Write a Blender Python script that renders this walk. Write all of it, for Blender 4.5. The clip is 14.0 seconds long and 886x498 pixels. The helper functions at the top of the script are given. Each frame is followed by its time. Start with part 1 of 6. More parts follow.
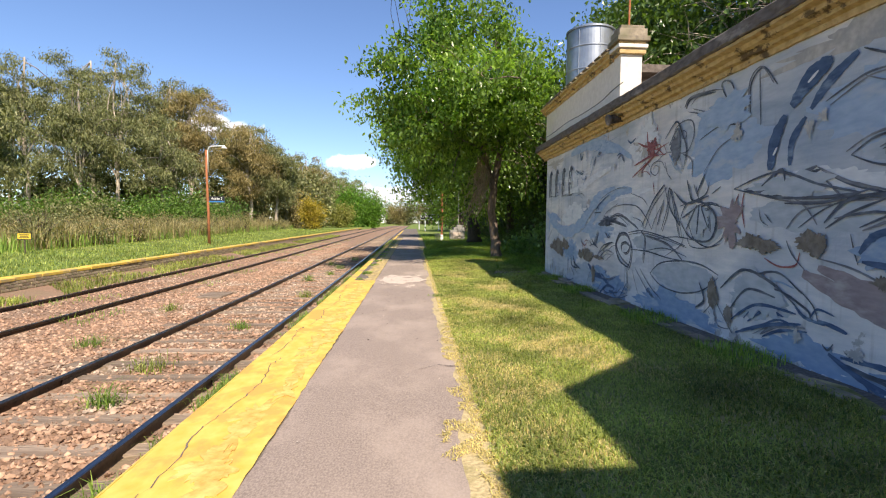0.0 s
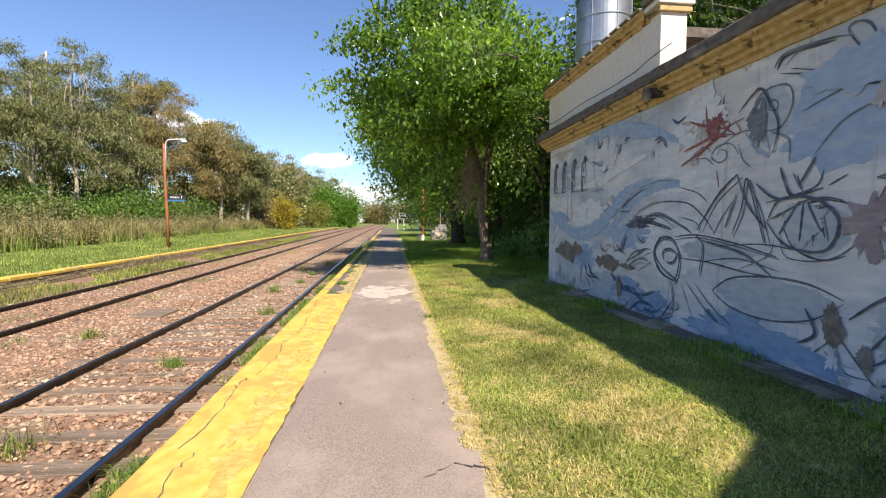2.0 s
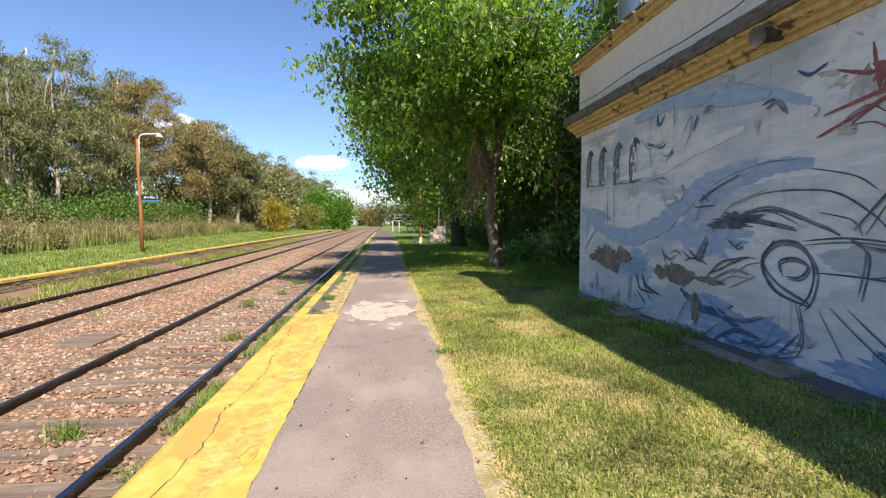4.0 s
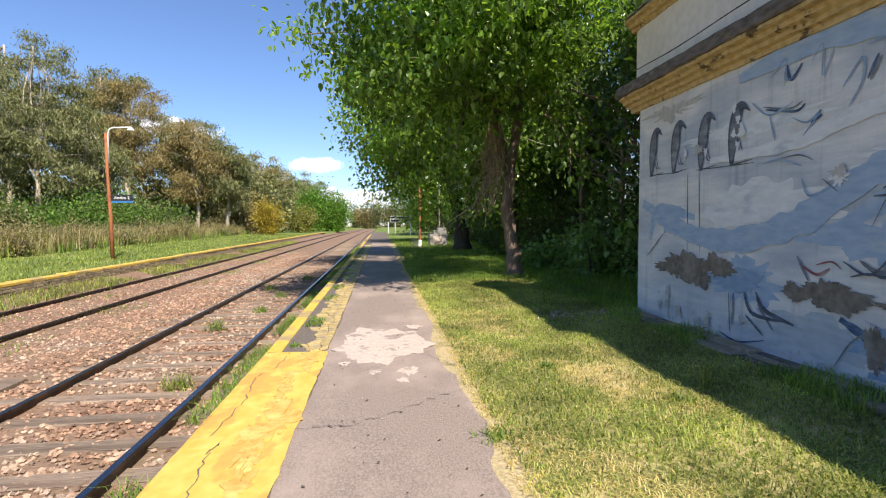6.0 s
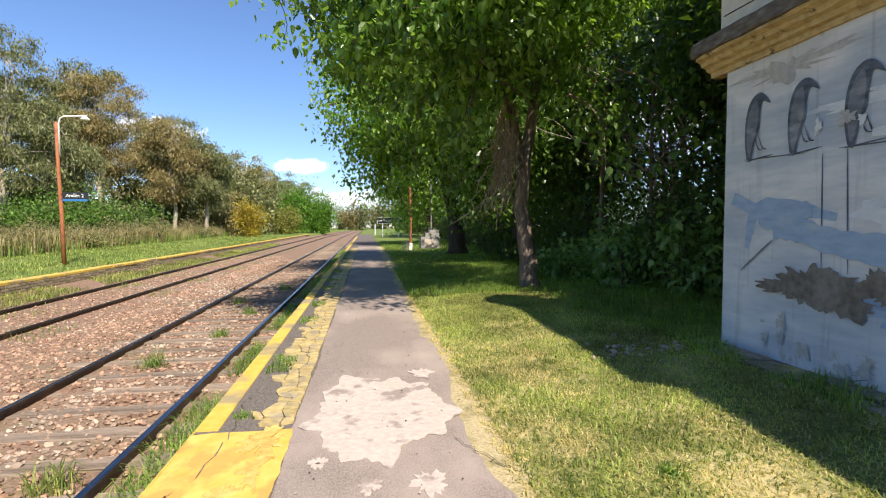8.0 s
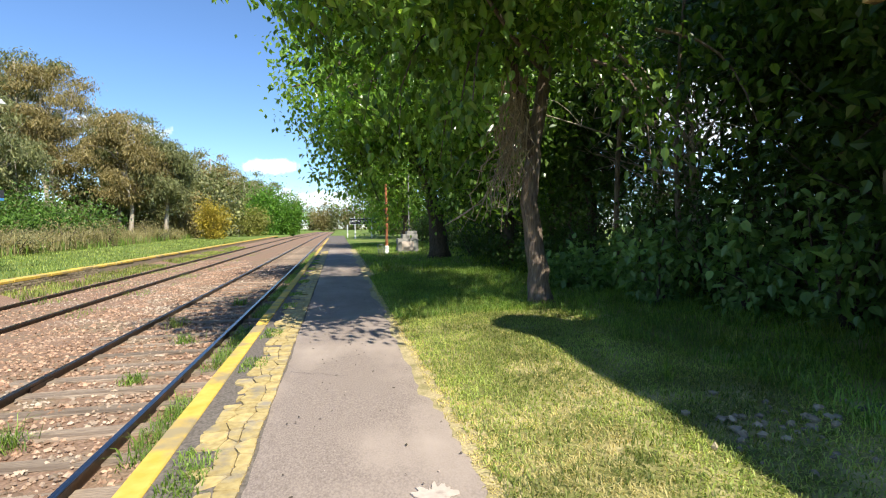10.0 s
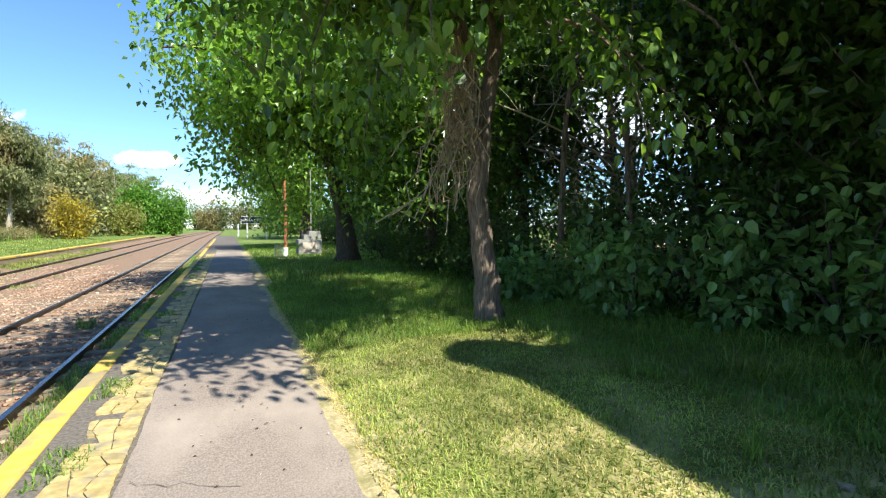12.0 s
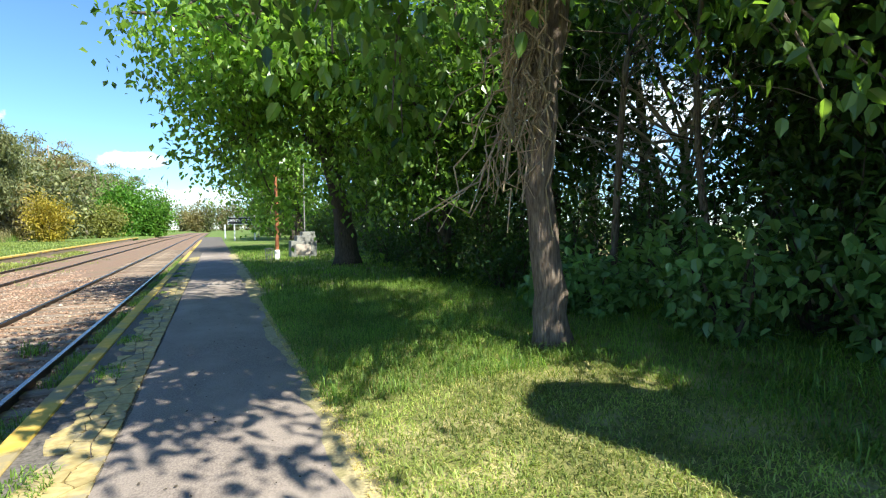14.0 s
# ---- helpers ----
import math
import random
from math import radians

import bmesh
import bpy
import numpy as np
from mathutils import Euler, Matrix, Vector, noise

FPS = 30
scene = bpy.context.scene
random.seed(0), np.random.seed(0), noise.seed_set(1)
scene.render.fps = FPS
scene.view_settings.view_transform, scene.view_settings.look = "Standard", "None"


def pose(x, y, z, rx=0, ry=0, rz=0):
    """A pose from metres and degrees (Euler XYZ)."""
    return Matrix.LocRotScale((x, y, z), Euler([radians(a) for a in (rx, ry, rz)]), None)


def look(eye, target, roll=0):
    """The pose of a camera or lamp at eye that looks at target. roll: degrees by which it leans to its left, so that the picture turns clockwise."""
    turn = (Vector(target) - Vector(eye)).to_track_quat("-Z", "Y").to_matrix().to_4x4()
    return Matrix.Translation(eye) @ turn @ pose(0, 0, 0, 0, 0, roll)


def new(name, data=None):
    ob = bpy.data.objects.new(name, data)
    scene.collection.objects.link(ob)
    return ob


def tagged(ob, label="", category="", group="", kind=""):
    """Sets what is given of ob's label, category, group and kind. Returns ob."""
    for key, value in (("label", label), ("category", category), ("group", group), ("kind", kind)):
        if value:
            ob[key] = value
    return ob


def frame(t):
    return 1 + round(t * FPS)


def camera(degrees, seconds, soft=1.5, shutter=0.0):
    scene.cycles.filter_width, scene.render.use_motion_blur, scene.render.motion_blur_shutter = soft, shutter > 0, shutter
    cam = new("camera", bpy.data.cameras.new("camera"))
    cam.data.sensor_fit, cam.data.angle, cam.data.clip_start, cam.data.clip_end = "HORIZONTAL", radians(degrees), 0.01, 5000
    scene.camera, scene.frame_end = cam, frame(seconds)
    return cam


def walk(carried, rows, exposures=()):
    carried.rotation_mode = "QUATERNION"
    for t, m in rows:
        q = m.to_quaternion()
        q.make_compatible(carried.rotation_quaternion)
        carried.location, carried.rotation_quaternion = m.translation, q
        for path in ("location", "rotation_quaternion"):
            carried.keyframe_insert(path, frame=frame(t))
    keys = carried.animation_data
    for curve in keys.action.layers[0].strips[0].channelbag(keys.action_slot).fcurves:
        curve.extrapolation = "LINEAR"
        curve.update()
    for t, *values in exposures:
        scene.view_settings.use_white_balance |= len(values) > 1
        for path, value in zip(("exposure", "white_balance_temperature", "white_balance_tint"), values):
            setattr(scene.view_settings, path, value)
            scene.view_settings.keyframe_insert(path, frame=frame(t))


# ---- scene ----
cam = camera(83.5, 14.0, soft=1.15)
PATH = [
    (0, (0.000, 0.000, 1.474), (0.294, 4.985, 1.216), 0.69),
    (0.5, (-0.066, 0.503, 1.502), (0.315, 5.481, 1.244), 0.50),
    (1, (-0.117, 1.010, 1.522), (0.345, 5.981, 1.244), 0.38),
    (1.5, (-0.135, 1.521, 1.529), (0.369, 6.488, 1.254), 0.34),
    (2, (-0.136, 2.032, 1.528), (0.382, 6.998, 1.260), 0.44),
    (2.5, (-0.159, 2.553, 1.522), (0.365, 7.519, 1.265), 0.65),
    (5, (-0.232, 5.423, 1.490), (0.368, 10.381, 1.243), -0.10),
    (5.5, (-0.302, 6.006, 1.496), (0.302, 10.964, 1.253), -0.14),
    (6, (-0.325, 6.581, 1.493), (0.300, 11.537, 1.259), -0.19),
    (6.5, (-0.357, 7.133, 1.486), (0.292, 12.085, 1.246), -0.28),
    (7, (-0.402, 7.659, 1.488), (0.277, 12.608, 1.264), -0.23),
    (7.5, (-0.407, 8.211, 1.493), (0.321, 13.153, 1.277), -0.10),
    (10, (-0.377, 11.070, 1.538), (0.653, 15.958, 1.323), -0.48),
    (10.5, (-0.356, 11.601, 1.538), (0.866, 16.445, 1.338), -0.37),
    (11, (-0.360, 12.125, 1.519), (1.102, 16.901, 1.309), -0.16),
    (11.5, (-0.348, 12.633, 1.506), (1.380, 17.320, 1.295), 0.01),
    (12, (-0.334, 13.127, 1.520), (1.652, 17.711, 1.307), -0.05),
    (12.5, (-0.349, 13.597, 1.526), (1.851, 18.081, 1.293), -0.26),
    (13, (-0.360, 14.060, 1.524), (1.825, 18.551, 1.285), -0.38),
    (13.5, (-0.327, 14.559, 1.527), (1.828, 19.065, 1.310), -0.37),
    (14, (-0.294, 15.023, 1.513), (1.793, 19.562, 1.296), -0.42),
]
EXPOSURE = [(0.0, 0.76, 7000, 14), (5.0, 0.70, 6650, 14), (7.5, 0.72, 6600, 13), (10.0, 0.82, 6350, 7), (11.0, 0.93, 6250, 5), (12.5, 1.10, 6050, 2), (14.0, 1.10, 6000, 1)]
walk(cam, [(t, look(eye, target, roll)) for t, eye, target, roll in PATH], EXPOSURE)

# ---------------------------------------------------------------- light
SUN_FROM = Vector((0.32, -0.87, 1.0)).normalized()
world = bpy.data.worlds.new("sky")
scene.world = world
world.use_nodes = True


def build_sky():
    nt = world.node_tree
    nt.nodes.clear()
    n, l = nt.nodes.new, nt.links.new
    out, bg = n("ShaderNodeOutputWorld"), n("ShaderNodeBackground")
    sky = n("ShaderNodeTexSky")
    sky.sky_type, sky.sun_disc = "NISHITA", False
    sky.sun_elevation = math.asin(SUN_FROM.z)
    sky.sun_rotation = math.atan2(SUN_FROM.x, SUN_FROM.y)
    sky.air_density, sky.dust_density, sky.ozone_density = 1.0, 0.0, 5.0
    deep = n("ShaderNodeMix")
    deep.data_type, deep.blend_type = "RGBA", "MULTIPLY"
    deep.inputs["Factor"].default_value, deep.inputs["B"].default_value = 1.0, (0.93, 1.0, 1.13, 1)
    l(sky.outputs[0], deep.inputs["A"])
    # small fair-weather clouds low over the trees
    tc, no = n("ShaderNodeTexCoord"), n("ShaderNodeTexNoise")
    no.inputs["Scale"].default_value, no.inputs["Detail"].default_value, no.inputs["Roughness"].default_value = 26, 8, 0.6
    l(tc.outputs["Generated"], no.inputs["Vector"])
    total = None
    for c, wide, tall, most in (((-0.352, 0.921, 0.168), 0.075, 0.022, 0.95), ((-0.125, 0.985, 0.116), 0.075, 0.016, 0.9), ((-0.03, 0.998, 0.058), 0.12, 0.02, 0.75),
                                ((0.62, 0.74, 0.2), 0.25, 0.09, 0.9), ((0.3, -0.9, 0.3), 0.4, 0.08, 0.9)):
        sub, mp, ln, ad, mr = n("ShaderNodeVectorMath"), n("ShaderNodeMapping"), n("ShaderNodeVectorMath"), n("ShaderNodeMath"), n("ShaderNodeMapRange")
        sub.operation, sub.inputs[1].default_value = "SUBTRACT", c
        mp.inputs["Scale"].default_value = (1 / wide, 1 / (wide * 2), 1 / tall)
        ln.operation = "LENGTH"
        ad.operation = "MULTIPLY_ADD"
        ad.inputs[1].default_value = -2.6
        mr.interpolation_type = "SMOOTHSTEP"
        mr.inputs["From Min"].default_value, mr.inputs["From Max"].default_value = -0.35, -0.85
        mr.inputs["To Max"].default_value = most
        l(tc.outputs["Generated"], sub.inputs[0]), l(sub.outputs[0], mp.inputs[0]), l(mp.outputs[0], ln.inputs[0])
        l(no.outputs["Fac"], ad.inputs[0]), l(ln.outputs["Value"], ad.inputs[2]), l(ad.outputs[0], mr.inputs["Value"])
        if total is None:
            total = mr.outputs[0]
        else:
            mxn = n("ShaderNodeMath")
            mxn.operation = "MAXIMUM"
            l(total, mxn.inputs[0]), l(mr.outputs[0], mxn.inputs[1])
            total = mxn.outputs[0]
    mix = n("ShaderNodeMix")
    mix.data_type = "RGBA"
    mix.inputs["B"].default_value = (8.6, 8.8, 9.2, 1)
    l(total, mix.inputs["Factor"]), l(deep.outputs["Result"], mix.inputs["A"])
    l(mix.outputs["Result"], bg.inputs[0])
    bg.inputs[1].default_value = 0.098
    l(bg.outputs[0], out.inputs[0])


build_sky()
sun = new("sun", bpy.data.lights.new("sun", "SUN"))
sun.data.energy, sun.data.angle, sun.data.color = 5.0, radians(0.53), (1.0, 0.92, 0.78)
sun.matrix_world = look(SUN_FROM * 60, (0, 0, 0))


# ---------------------------------------------------------------- materials
def principled(name):
    m = bpy.data.materials.new(name)
    m.use_nodes = True
    return m, m.node_tree.nodes, m.node_tree.links, m.node_tree.nodes["Principled BSDF"]


def rgb(c):
    return (*c, 1.0)


def surface(name, a, b, c=None, fine=40.0, coarse=1.5, rough=0.85, bump=0.3, depth=0.01, metal=0.0, vary=0.0, stretch=(1, 1, 1),
            cut=(0.5, 0.68), spec=0.3):
    """Grain between a and b, stains of c at a coarser scale, relief, and a tint that changes from piece to piece."""
    m, n, l, bs = principled(name)
    tc, mp = n.new("ShaderNodeTexCoord"), n.new("ShaderNodeMapping")
    mp.inputs["Scale"].default_value = stretch
    l.new(tc.outputs["Object"], mp.inputs[0])
    f = n.new("ShaderNodeTexNoise")
    f.inputs["Scale"].default_value, f.inputs["Detail"].default_value = fine, 6
    l.new(mp.outputs[0], f.inputs["Vector"])
    r = n.new("ShaderNodeValToRGB")
    r.color_ramp.elements[0].position, r.color_ramp.elements[1].position = 0.32, 0.68
    r.color_ramp.elements[0].color, r.color_ramp.elements[1].color = rgb(a), rgb(b)
    l.new(f.outputs["Fac"], r.inputs[0])
    col = r.outputs[0]
    g = n.new("ShaderNodeTexNoise")
    g.inputs["Scale"].default_value, g.inputs["Detail"].default_value, g.inputs["Roughness"].default_value = coarse, 5, 0.62
    l.new(mp.outputs[0], g.inputs["Vector"])
    if c is not None:
        s = n.new("ShaderNodeValToRGB")
        s.color_ramp.elements[0].position, s.color_ramp.elements[1].position = cut
        l.new(g.outputs["Fac"], s.inputs[0])
        mx = n.new("ShaderNodeMix")
        mx.data_type = "RGBA"
        mx.inputs["B"].default_value = rgb(c)
        l.new(s.outputs[0], mx.inputs["Factor"]), l.new(col, mx.inputs["A"])
        col = mx.outputs["Result"]
    if vary:
        oi, ge, ad = n.new("ShaderNodeObjectInfo"), n.new("ShaderNodeNewGeometry"), n.new("ShaderNodeMath")
        ad.operation = "ADD"
        l.new(oi.outputs["Random"], ad.inputs[0]), l.new(ge.outputs["Random Per Island"], ad.inputs[1])
        fr = n.new("ShaderNodeMath")
        fr.operation = "FRACT"
        l.new(ad.outputs[0], fr.inputs[0])
        mr = n.new("ShaderNodeMapRange")
        mr.inputs["To Min"].default_value, mr.inputs["To Max"].default_value = 1 - vary, 1 + vary
        l.new(fr.outputs[0], mr.inputs["Value"])
        hs = n.new("ShaderNodeHueSaturation")
        l.new(mr.outputs[0], hs.inputs["Value"]), l.new(col, hs.inputs["Color"])
        col = hs.outputs[0]
    l.new(col, bs.inputs["Base Color"])
    bs.inputs["Roughness"].default_value, bs.inputs["Metallic"].default_value = rough, metal
    bs.inputs["Specular IOR Level"].default_value = spec
    if bump:
        bp = n.new("ShaderNodeBump")
        bp.inputs["Strength"].default_value, bp.inputs["Distance"].default_value = bump, depth
        l.new(f.outputs["Fac"], bp.inputs["Height"]), l.new(bp.outputs[0], bs.inputs["Normal"])
    return m


def leafy(name, a, b, back=0.45, rough=0.45, vary=0.35, spec=0.35):
    """Leaves and blades: a tint for each one, some light through them."""
    m, n, l, bs = principled(name)
    ge = n.new("ShaderNodeNewGeometry")
    r = n.new("ShaderNodeValToRGB")
    r.color_ramp.elements[0].color, r.color_ramp.elements[1].color = rgb(a), rgb(b)
    l.new(ge.outputs["Random Per Island"], r.inputs[0])
    tc, no = n.new("ShaderNodeTexCoord"), n.new("ShaderNodeTexNoise")
    no.inputs["Scale"].default_value, no.inputs["Detail"].default_value = 0.9, 3
    l.new(tc.outputs["Object"], no.inputs["Vector"])
    mr = n.new("ShaderNodeMapRange")
    mr.inputs["From Min"].default_value, mr.inputs["From Max"].default_value = 0.3, 0.7
    mr.inputs["To Min"].default_value, mr.inputs["To Max"].default_value = 1 - vary, 1 + vary
    l.new(no.outputs["Fac"], mr.inputs["Value"])
    hs = n.new("ShaderNodeHueSaturation")
    l.new(mr.outputs[0], hs.inputs["Value"]), l.new(r.outputs[0], hs.inputs["Color"])
    l.new(hs.outputs[0], bs.inputs["Base Color"])
    bs.inputs["Roughness"].default_value = rough
    bs.inputs["Specular IOR Level"].default_value = spec
    tr, mx = n.new("ShaderNodeBsdfTranslucent"), n.new("ShaderNodeMixShader")
    mx.inputs[0].default_value = back
    warm = n.new("ShaderNodeMix")
    warm.data_type, warm.blend_type = "RGBA", "MULTIPLY"
    warm.inputs["Factor"].default_value, warm.inputs["B"].default_value = 1.0, (1.35, 1.4, 0.5, 1)
    l.new(hs.outputs[0], warm.inputs["A"]), l.new(warm.outputs["Result"], tr.inputs[0])
    out = n["Material Output"]
    l.new(bs.outputs[0], mx.inputs[1]), l.new(tr.outputs[0], mx.inputs[2]), l.new(mx.outputs[0], out.inputs[0])
    return m


M_LAWN = surface("lawn_soil", (0.13, 0.14, 0.04), (0.28, 0.26, 0.09), (0.48, 0.40, 0.20), 28, 1.3, 0.95, 0.6, 0.03, cut=(0.48, 0.62))
M_FIELD = surface("field_grass", (0.09, 0.14, 0.025), (0.18, 0.25, 0.05), (0.22, 0.24, 0.07), 9, 0.25, 0.95, 0.8, 0.08)
M_BED = surface("ballast_soil", (0.17, 0.105, 0.07), (0.33, 0.215, 0.15), (0.22, 0.17, 0.11), 30, 0.8, 0.95, 0.7, 0.03)
M_STONE = surface("ballast_stone", (0.20, 0.115, 0.075), (0.42, 0.275, 0.19), (0.36, 0.30, 0.24), 8, 1.0, 0.9, 0.3, 0.005, vary=0.5)
M_STEEL = surface("rail_steel", (0.025, 0.02, 0.02), (0.06, 0.045, 0.04), (0.10, 0.06, 0.04), 30, 3, 0.42, 0.25, 0.003, metal=0.55)
M_RAILTOP = surface("worn_rail_head", (0.10, 0.10, 0.11), (0.20, 0.20, 0.22), None, 60, 3, 0.25, 0.05, 0.001, metal=1.0, stretch=(1, 0.05, 1))
M_SLEEPER = surface("old_sleeper_wood", (0.18, 0.135, 0.105), (0.36, 0.28, 0.21), (0.15, 0.105, 0.075), 26, 2.0, 0.9, 0.8, 0.015, stretch=(0.25, 3, 3), vary=0.25)
M_ASPHALT = surface("worn_asphalt", (0.195, 0.155, 0.133), (0.335, 0.272, 0.235), (0.40, 0.325, 0.275), 85, 0.9, 0.92, 0.5, 0.005, cut=(0.46, 0.72), stretch=(1, 0.6, 1))
M_YELLOW = surface("worn_yellow_paint", (0.56, 0.385, 0.07), (0.68, 0.50, 0.13), (0.60, 0.335, 0.085), 9, 2.4, 0.78, 0.8, 0.014, cut=(0.50, 0.58), stretch=(1, 0.7, 1))
M_YELLOW_OLD = surface("old_cracked_yellow_paint", (0.37, 0.275, 0.115), (0.54, 0.42, 0.19), (0.28, 0.24, 0.185), 18, 5, 0.85, 0.5, 0.005, vary=0.15)
M_KERB2 = surface("faded_kerb_paint", (0.58, 0.38, 0.06), (0.70, 0.48, 0.11), (0.34, 0.27, 0.15), 9, 1.3, 0.85, 0.5, 0.01, cut=(0.5, 0.62))
M_DARKJOINT = surface("dirt_between_plates", (0.10, 0.085, 0.07), (0.20, 0.17, 0.15), None, 40, 2, 0.95, 0.5, 0.01)
M_SAND = surface("sandy_edge_straw", (0.34, 0.27, 0.14), (0.54, 0.44, 0.25), (0.24, 0.21, 0.09), 45, 4, 0.95, 0.7, 0.012)
M_CEMENT = surface("pale_cement_patch", (0.45, 0.375, 0.32), (0.56, 0.475, 0.41), (0.30, 0.24, 0.21), 22, 3.2, 0.9, 0.4, 0.004, cut=(0.55, 0.62))
M_CRACK = surface("asphalt_crack", (0.07, 0.055, 0.05), (0.12, 0.095, 0.085), None, 30, 2, 0.95, 0)
M_PALEWALL = surface("pale_plaster", (0.66, 0.60, 0.53), (0.76, 0.70, 0.63), (0.54, 0.48, 0.42), 10, 0.7, 0.9, 0.15, 0.004, cut=(0.56, 0.8))
M_OCHRE = surface("weathered_ochre_cornice", (0.42, 0.285, 0.12), (0.60, 0.44, 0.22), (0.13, 0.09, 0.05), 13, 5.0, 0.9, 0.7, 0.012, cut=(0.57, 0.63), stretch=(1, 0.9, 1.2))
M_COPING = surface("blackened_concrete_coping", (0.09, 0.075, 0.065), (0.19, 0.16, 0.14), (0.30, 0.26, 0.23), 12, 2.5, 0.95, 0.7, 0.01, cut=(0.58, 0.68), stretch=(1, 0.6, 1.6))
M_BRICK = surface("platform_brick", (0.26, 0.20, 0.14), (0.42, 0.33, 0.24), (0.20, 0.19, 0.10), 20, 1.5, 0.95, 0.5, 0.01, vary=0.3)
# kept darker than plain concrete: shade on the plinth is put into the colour
M_CONCRETE = surface("grey_concrete", (0.20, 0.195, 0.18), (0.34, 0.325, 0.30), (0.14, 0.14, 0.12), 18, 2, 0.92, 0.4, 0.006)
M_SLAB = surface("old_paving_slab", (0.22, 0.185, 0.14), (0.38, 0.32, 0.24), (0.13, 0.13, 0.07), 16, 2, 0.95, 0.5, 0.01, vary=0.2)
M_WHITE = surface("white_paint", (0.70, 0.70, 0.68), (0.80, 0.80, 0.77), (0.45, 0.43, 0.38), 20, 3, 0.7, 0.15, 0.002, cut=(0.6, 0.75))
M_BLACK = surface("black_enamel", (0.02, 0.02, 0.022), (0.035, 0.035, 0.04), None, 30, 2, 0.45, 0.05, 0.001)
M_BLUE = surface("blue_enamel", (0.03, 0.14, 0.36), (0.045, 0.19, 0.44), None, 30, 2, 0.45, 0.05, 0.001)
M_SIGNYEL = surface("yellow_sign_paint", (0.60, 0.42, 0.04), (0.72, 0.52, 0.07), None, 30, 2, 0.6, 0.05, 0.001)
M_RUST = surface("rusty_orange_paint", (0.30, 0.105, 0.045), (0.44, 0.17, 0.075), (0.20, 0.075, 0.04), 16, 3, 0.8, 0.3, 0.003)
M_ZINC = surface("galvanised_sheet", (0.30, 0.33, 0.37), (0.42, 0.45, 0.49), (0.24, 0.26, 0.29), 3, 1.2, 0.42, 0.05, 0.002, metal=0.75)
M_BARK = surface("grey_brown_bark", (0.10, 0.072, 0.055), (0.26, 0.195, 0.15), (0.34, 0.29, 0.23), 18, 2.2, 0.95, 1.0, 0.03, stretch=(2.2, 2.2, 0.35), cut=(0.6, 0.7))
M_BARK_DARK = surface("dark_bark", (0.05, 0.04, 0.03), (0.13, 0.10, 0.075), None, 16, 2, 0.95, 0.9, 0.03, stretch=(2, 2, 0.4))
M_GUMBARK = surface("pale_gum_bark", (0.30, 0.25, 0.19), (0.52, 0.45, 0.36), (0.17, 0.12, 0.09), 3, 0.5, 0.9, 0.4, 0.03, stretch=(1, 1, 0.3))
M_DRYVINE = surface("dry_vine_stem", (0.26, 0.19, 0.12), (0.46, 0.36, 0.24), None, 25, 3, 0.9, 0.5, 0.005, stretch=(3, 3, 0.5), vary=0.3)
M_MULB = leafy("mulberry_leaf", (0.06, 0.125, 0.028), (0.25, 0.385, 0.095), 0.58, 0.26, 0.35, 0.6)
# brighter copy of the mulberry leaf, with sunlight put into its colour
M_MULB_LIT = leafy("sunlit_mulberry_leaf", (0.14, 0.26, 0.04), (0.34, 0.50, 0.11), 0.56, 0.30, 0.35, 0.55)
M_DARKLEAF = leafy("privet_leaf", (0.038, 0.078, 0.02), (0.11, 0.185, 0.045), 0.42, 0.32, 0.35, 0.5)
M_BUSHLEAF = leafy("broad_shrub_leaf", (0.11, 0.21, 0.06), (0.28, 0.44, 0.15), 0.42, 0.34, 0.35, 0.6)
M_GUM = leafy("gum_leaf", (0.095, 0.11, 0.043), (0.285, 0.29, 0.13), 0.24, 0.5, 0.45)
M_GUM_WARM = leafy("brown_gum_leaf", (0.18, 0.145, 0.055), (0.36, 0.29, 0.13), 0.25, 0.55, 0.3)
M_SHRUB = leafy("bright_shrub_leaf", (0.08, 0.18, 0.025), (0.19, 0.36, 0.055), 0.45)
M_FIELDSHRUB = leafy("field_shrub_leaf", (0.06, 0.125, 0.022), (0.165, 0.28, 0.055), 0.38)
M_YELLOWLEAF = leafy("yellow_autumn_leaf", (0.24, 0.20, 0.03), (0.52, 0.40, 0.07), 0.45)
M_PALEBUSH = leafy("pale_bush_leaf", (0.19, 0.20, 0.05), (0.34, 0.33, 0.10), 0.4)
M_REED = leafy("dry_reed", (0.22, 0.19, 0.09), (0.42, 0.36, 0.19), 0.35, 0.8)
M_GRASS = leafy("lawn_blade", (0.10, 0.155, 0.03), (0.46, 0.50, 0.15), 0.45, 0.5, 0.5)
M_GRASS_DRY = leafy("dry_blade", (0.42, 0.36, 0.15), (0.78, 0.65, 0.33), 0.4, 0.7, 0.2)
M_GRASS_LONG = leafy("long_blade", (0.08, 0.16, 0.028), (0.33, 0.45, 0.10), 0.45, 0.5, 0.35)


# ---------------------------------------------------------------- helpers
def rise(y):
    """The ground climbs a little ahead."""
    return 0.0055 * min(max(0.0, y - 12.0), 78.0)


def rise_np(y):
    return 0.0055 * np.clip(y - 12.0, 0, 78)


def lawn_z(x, y):
    bumps = 0.018 * math.sin(1.7 * x + 0.6 * y) + 0.014 * math.sin(2.9 * y - 1.1 * x)
    return rise(y) + 0.012 + 0.024 * max(0.0, min(x, 9.0) - 0.6) + bumps * min(1.0, max(0.0, x - 0.6))


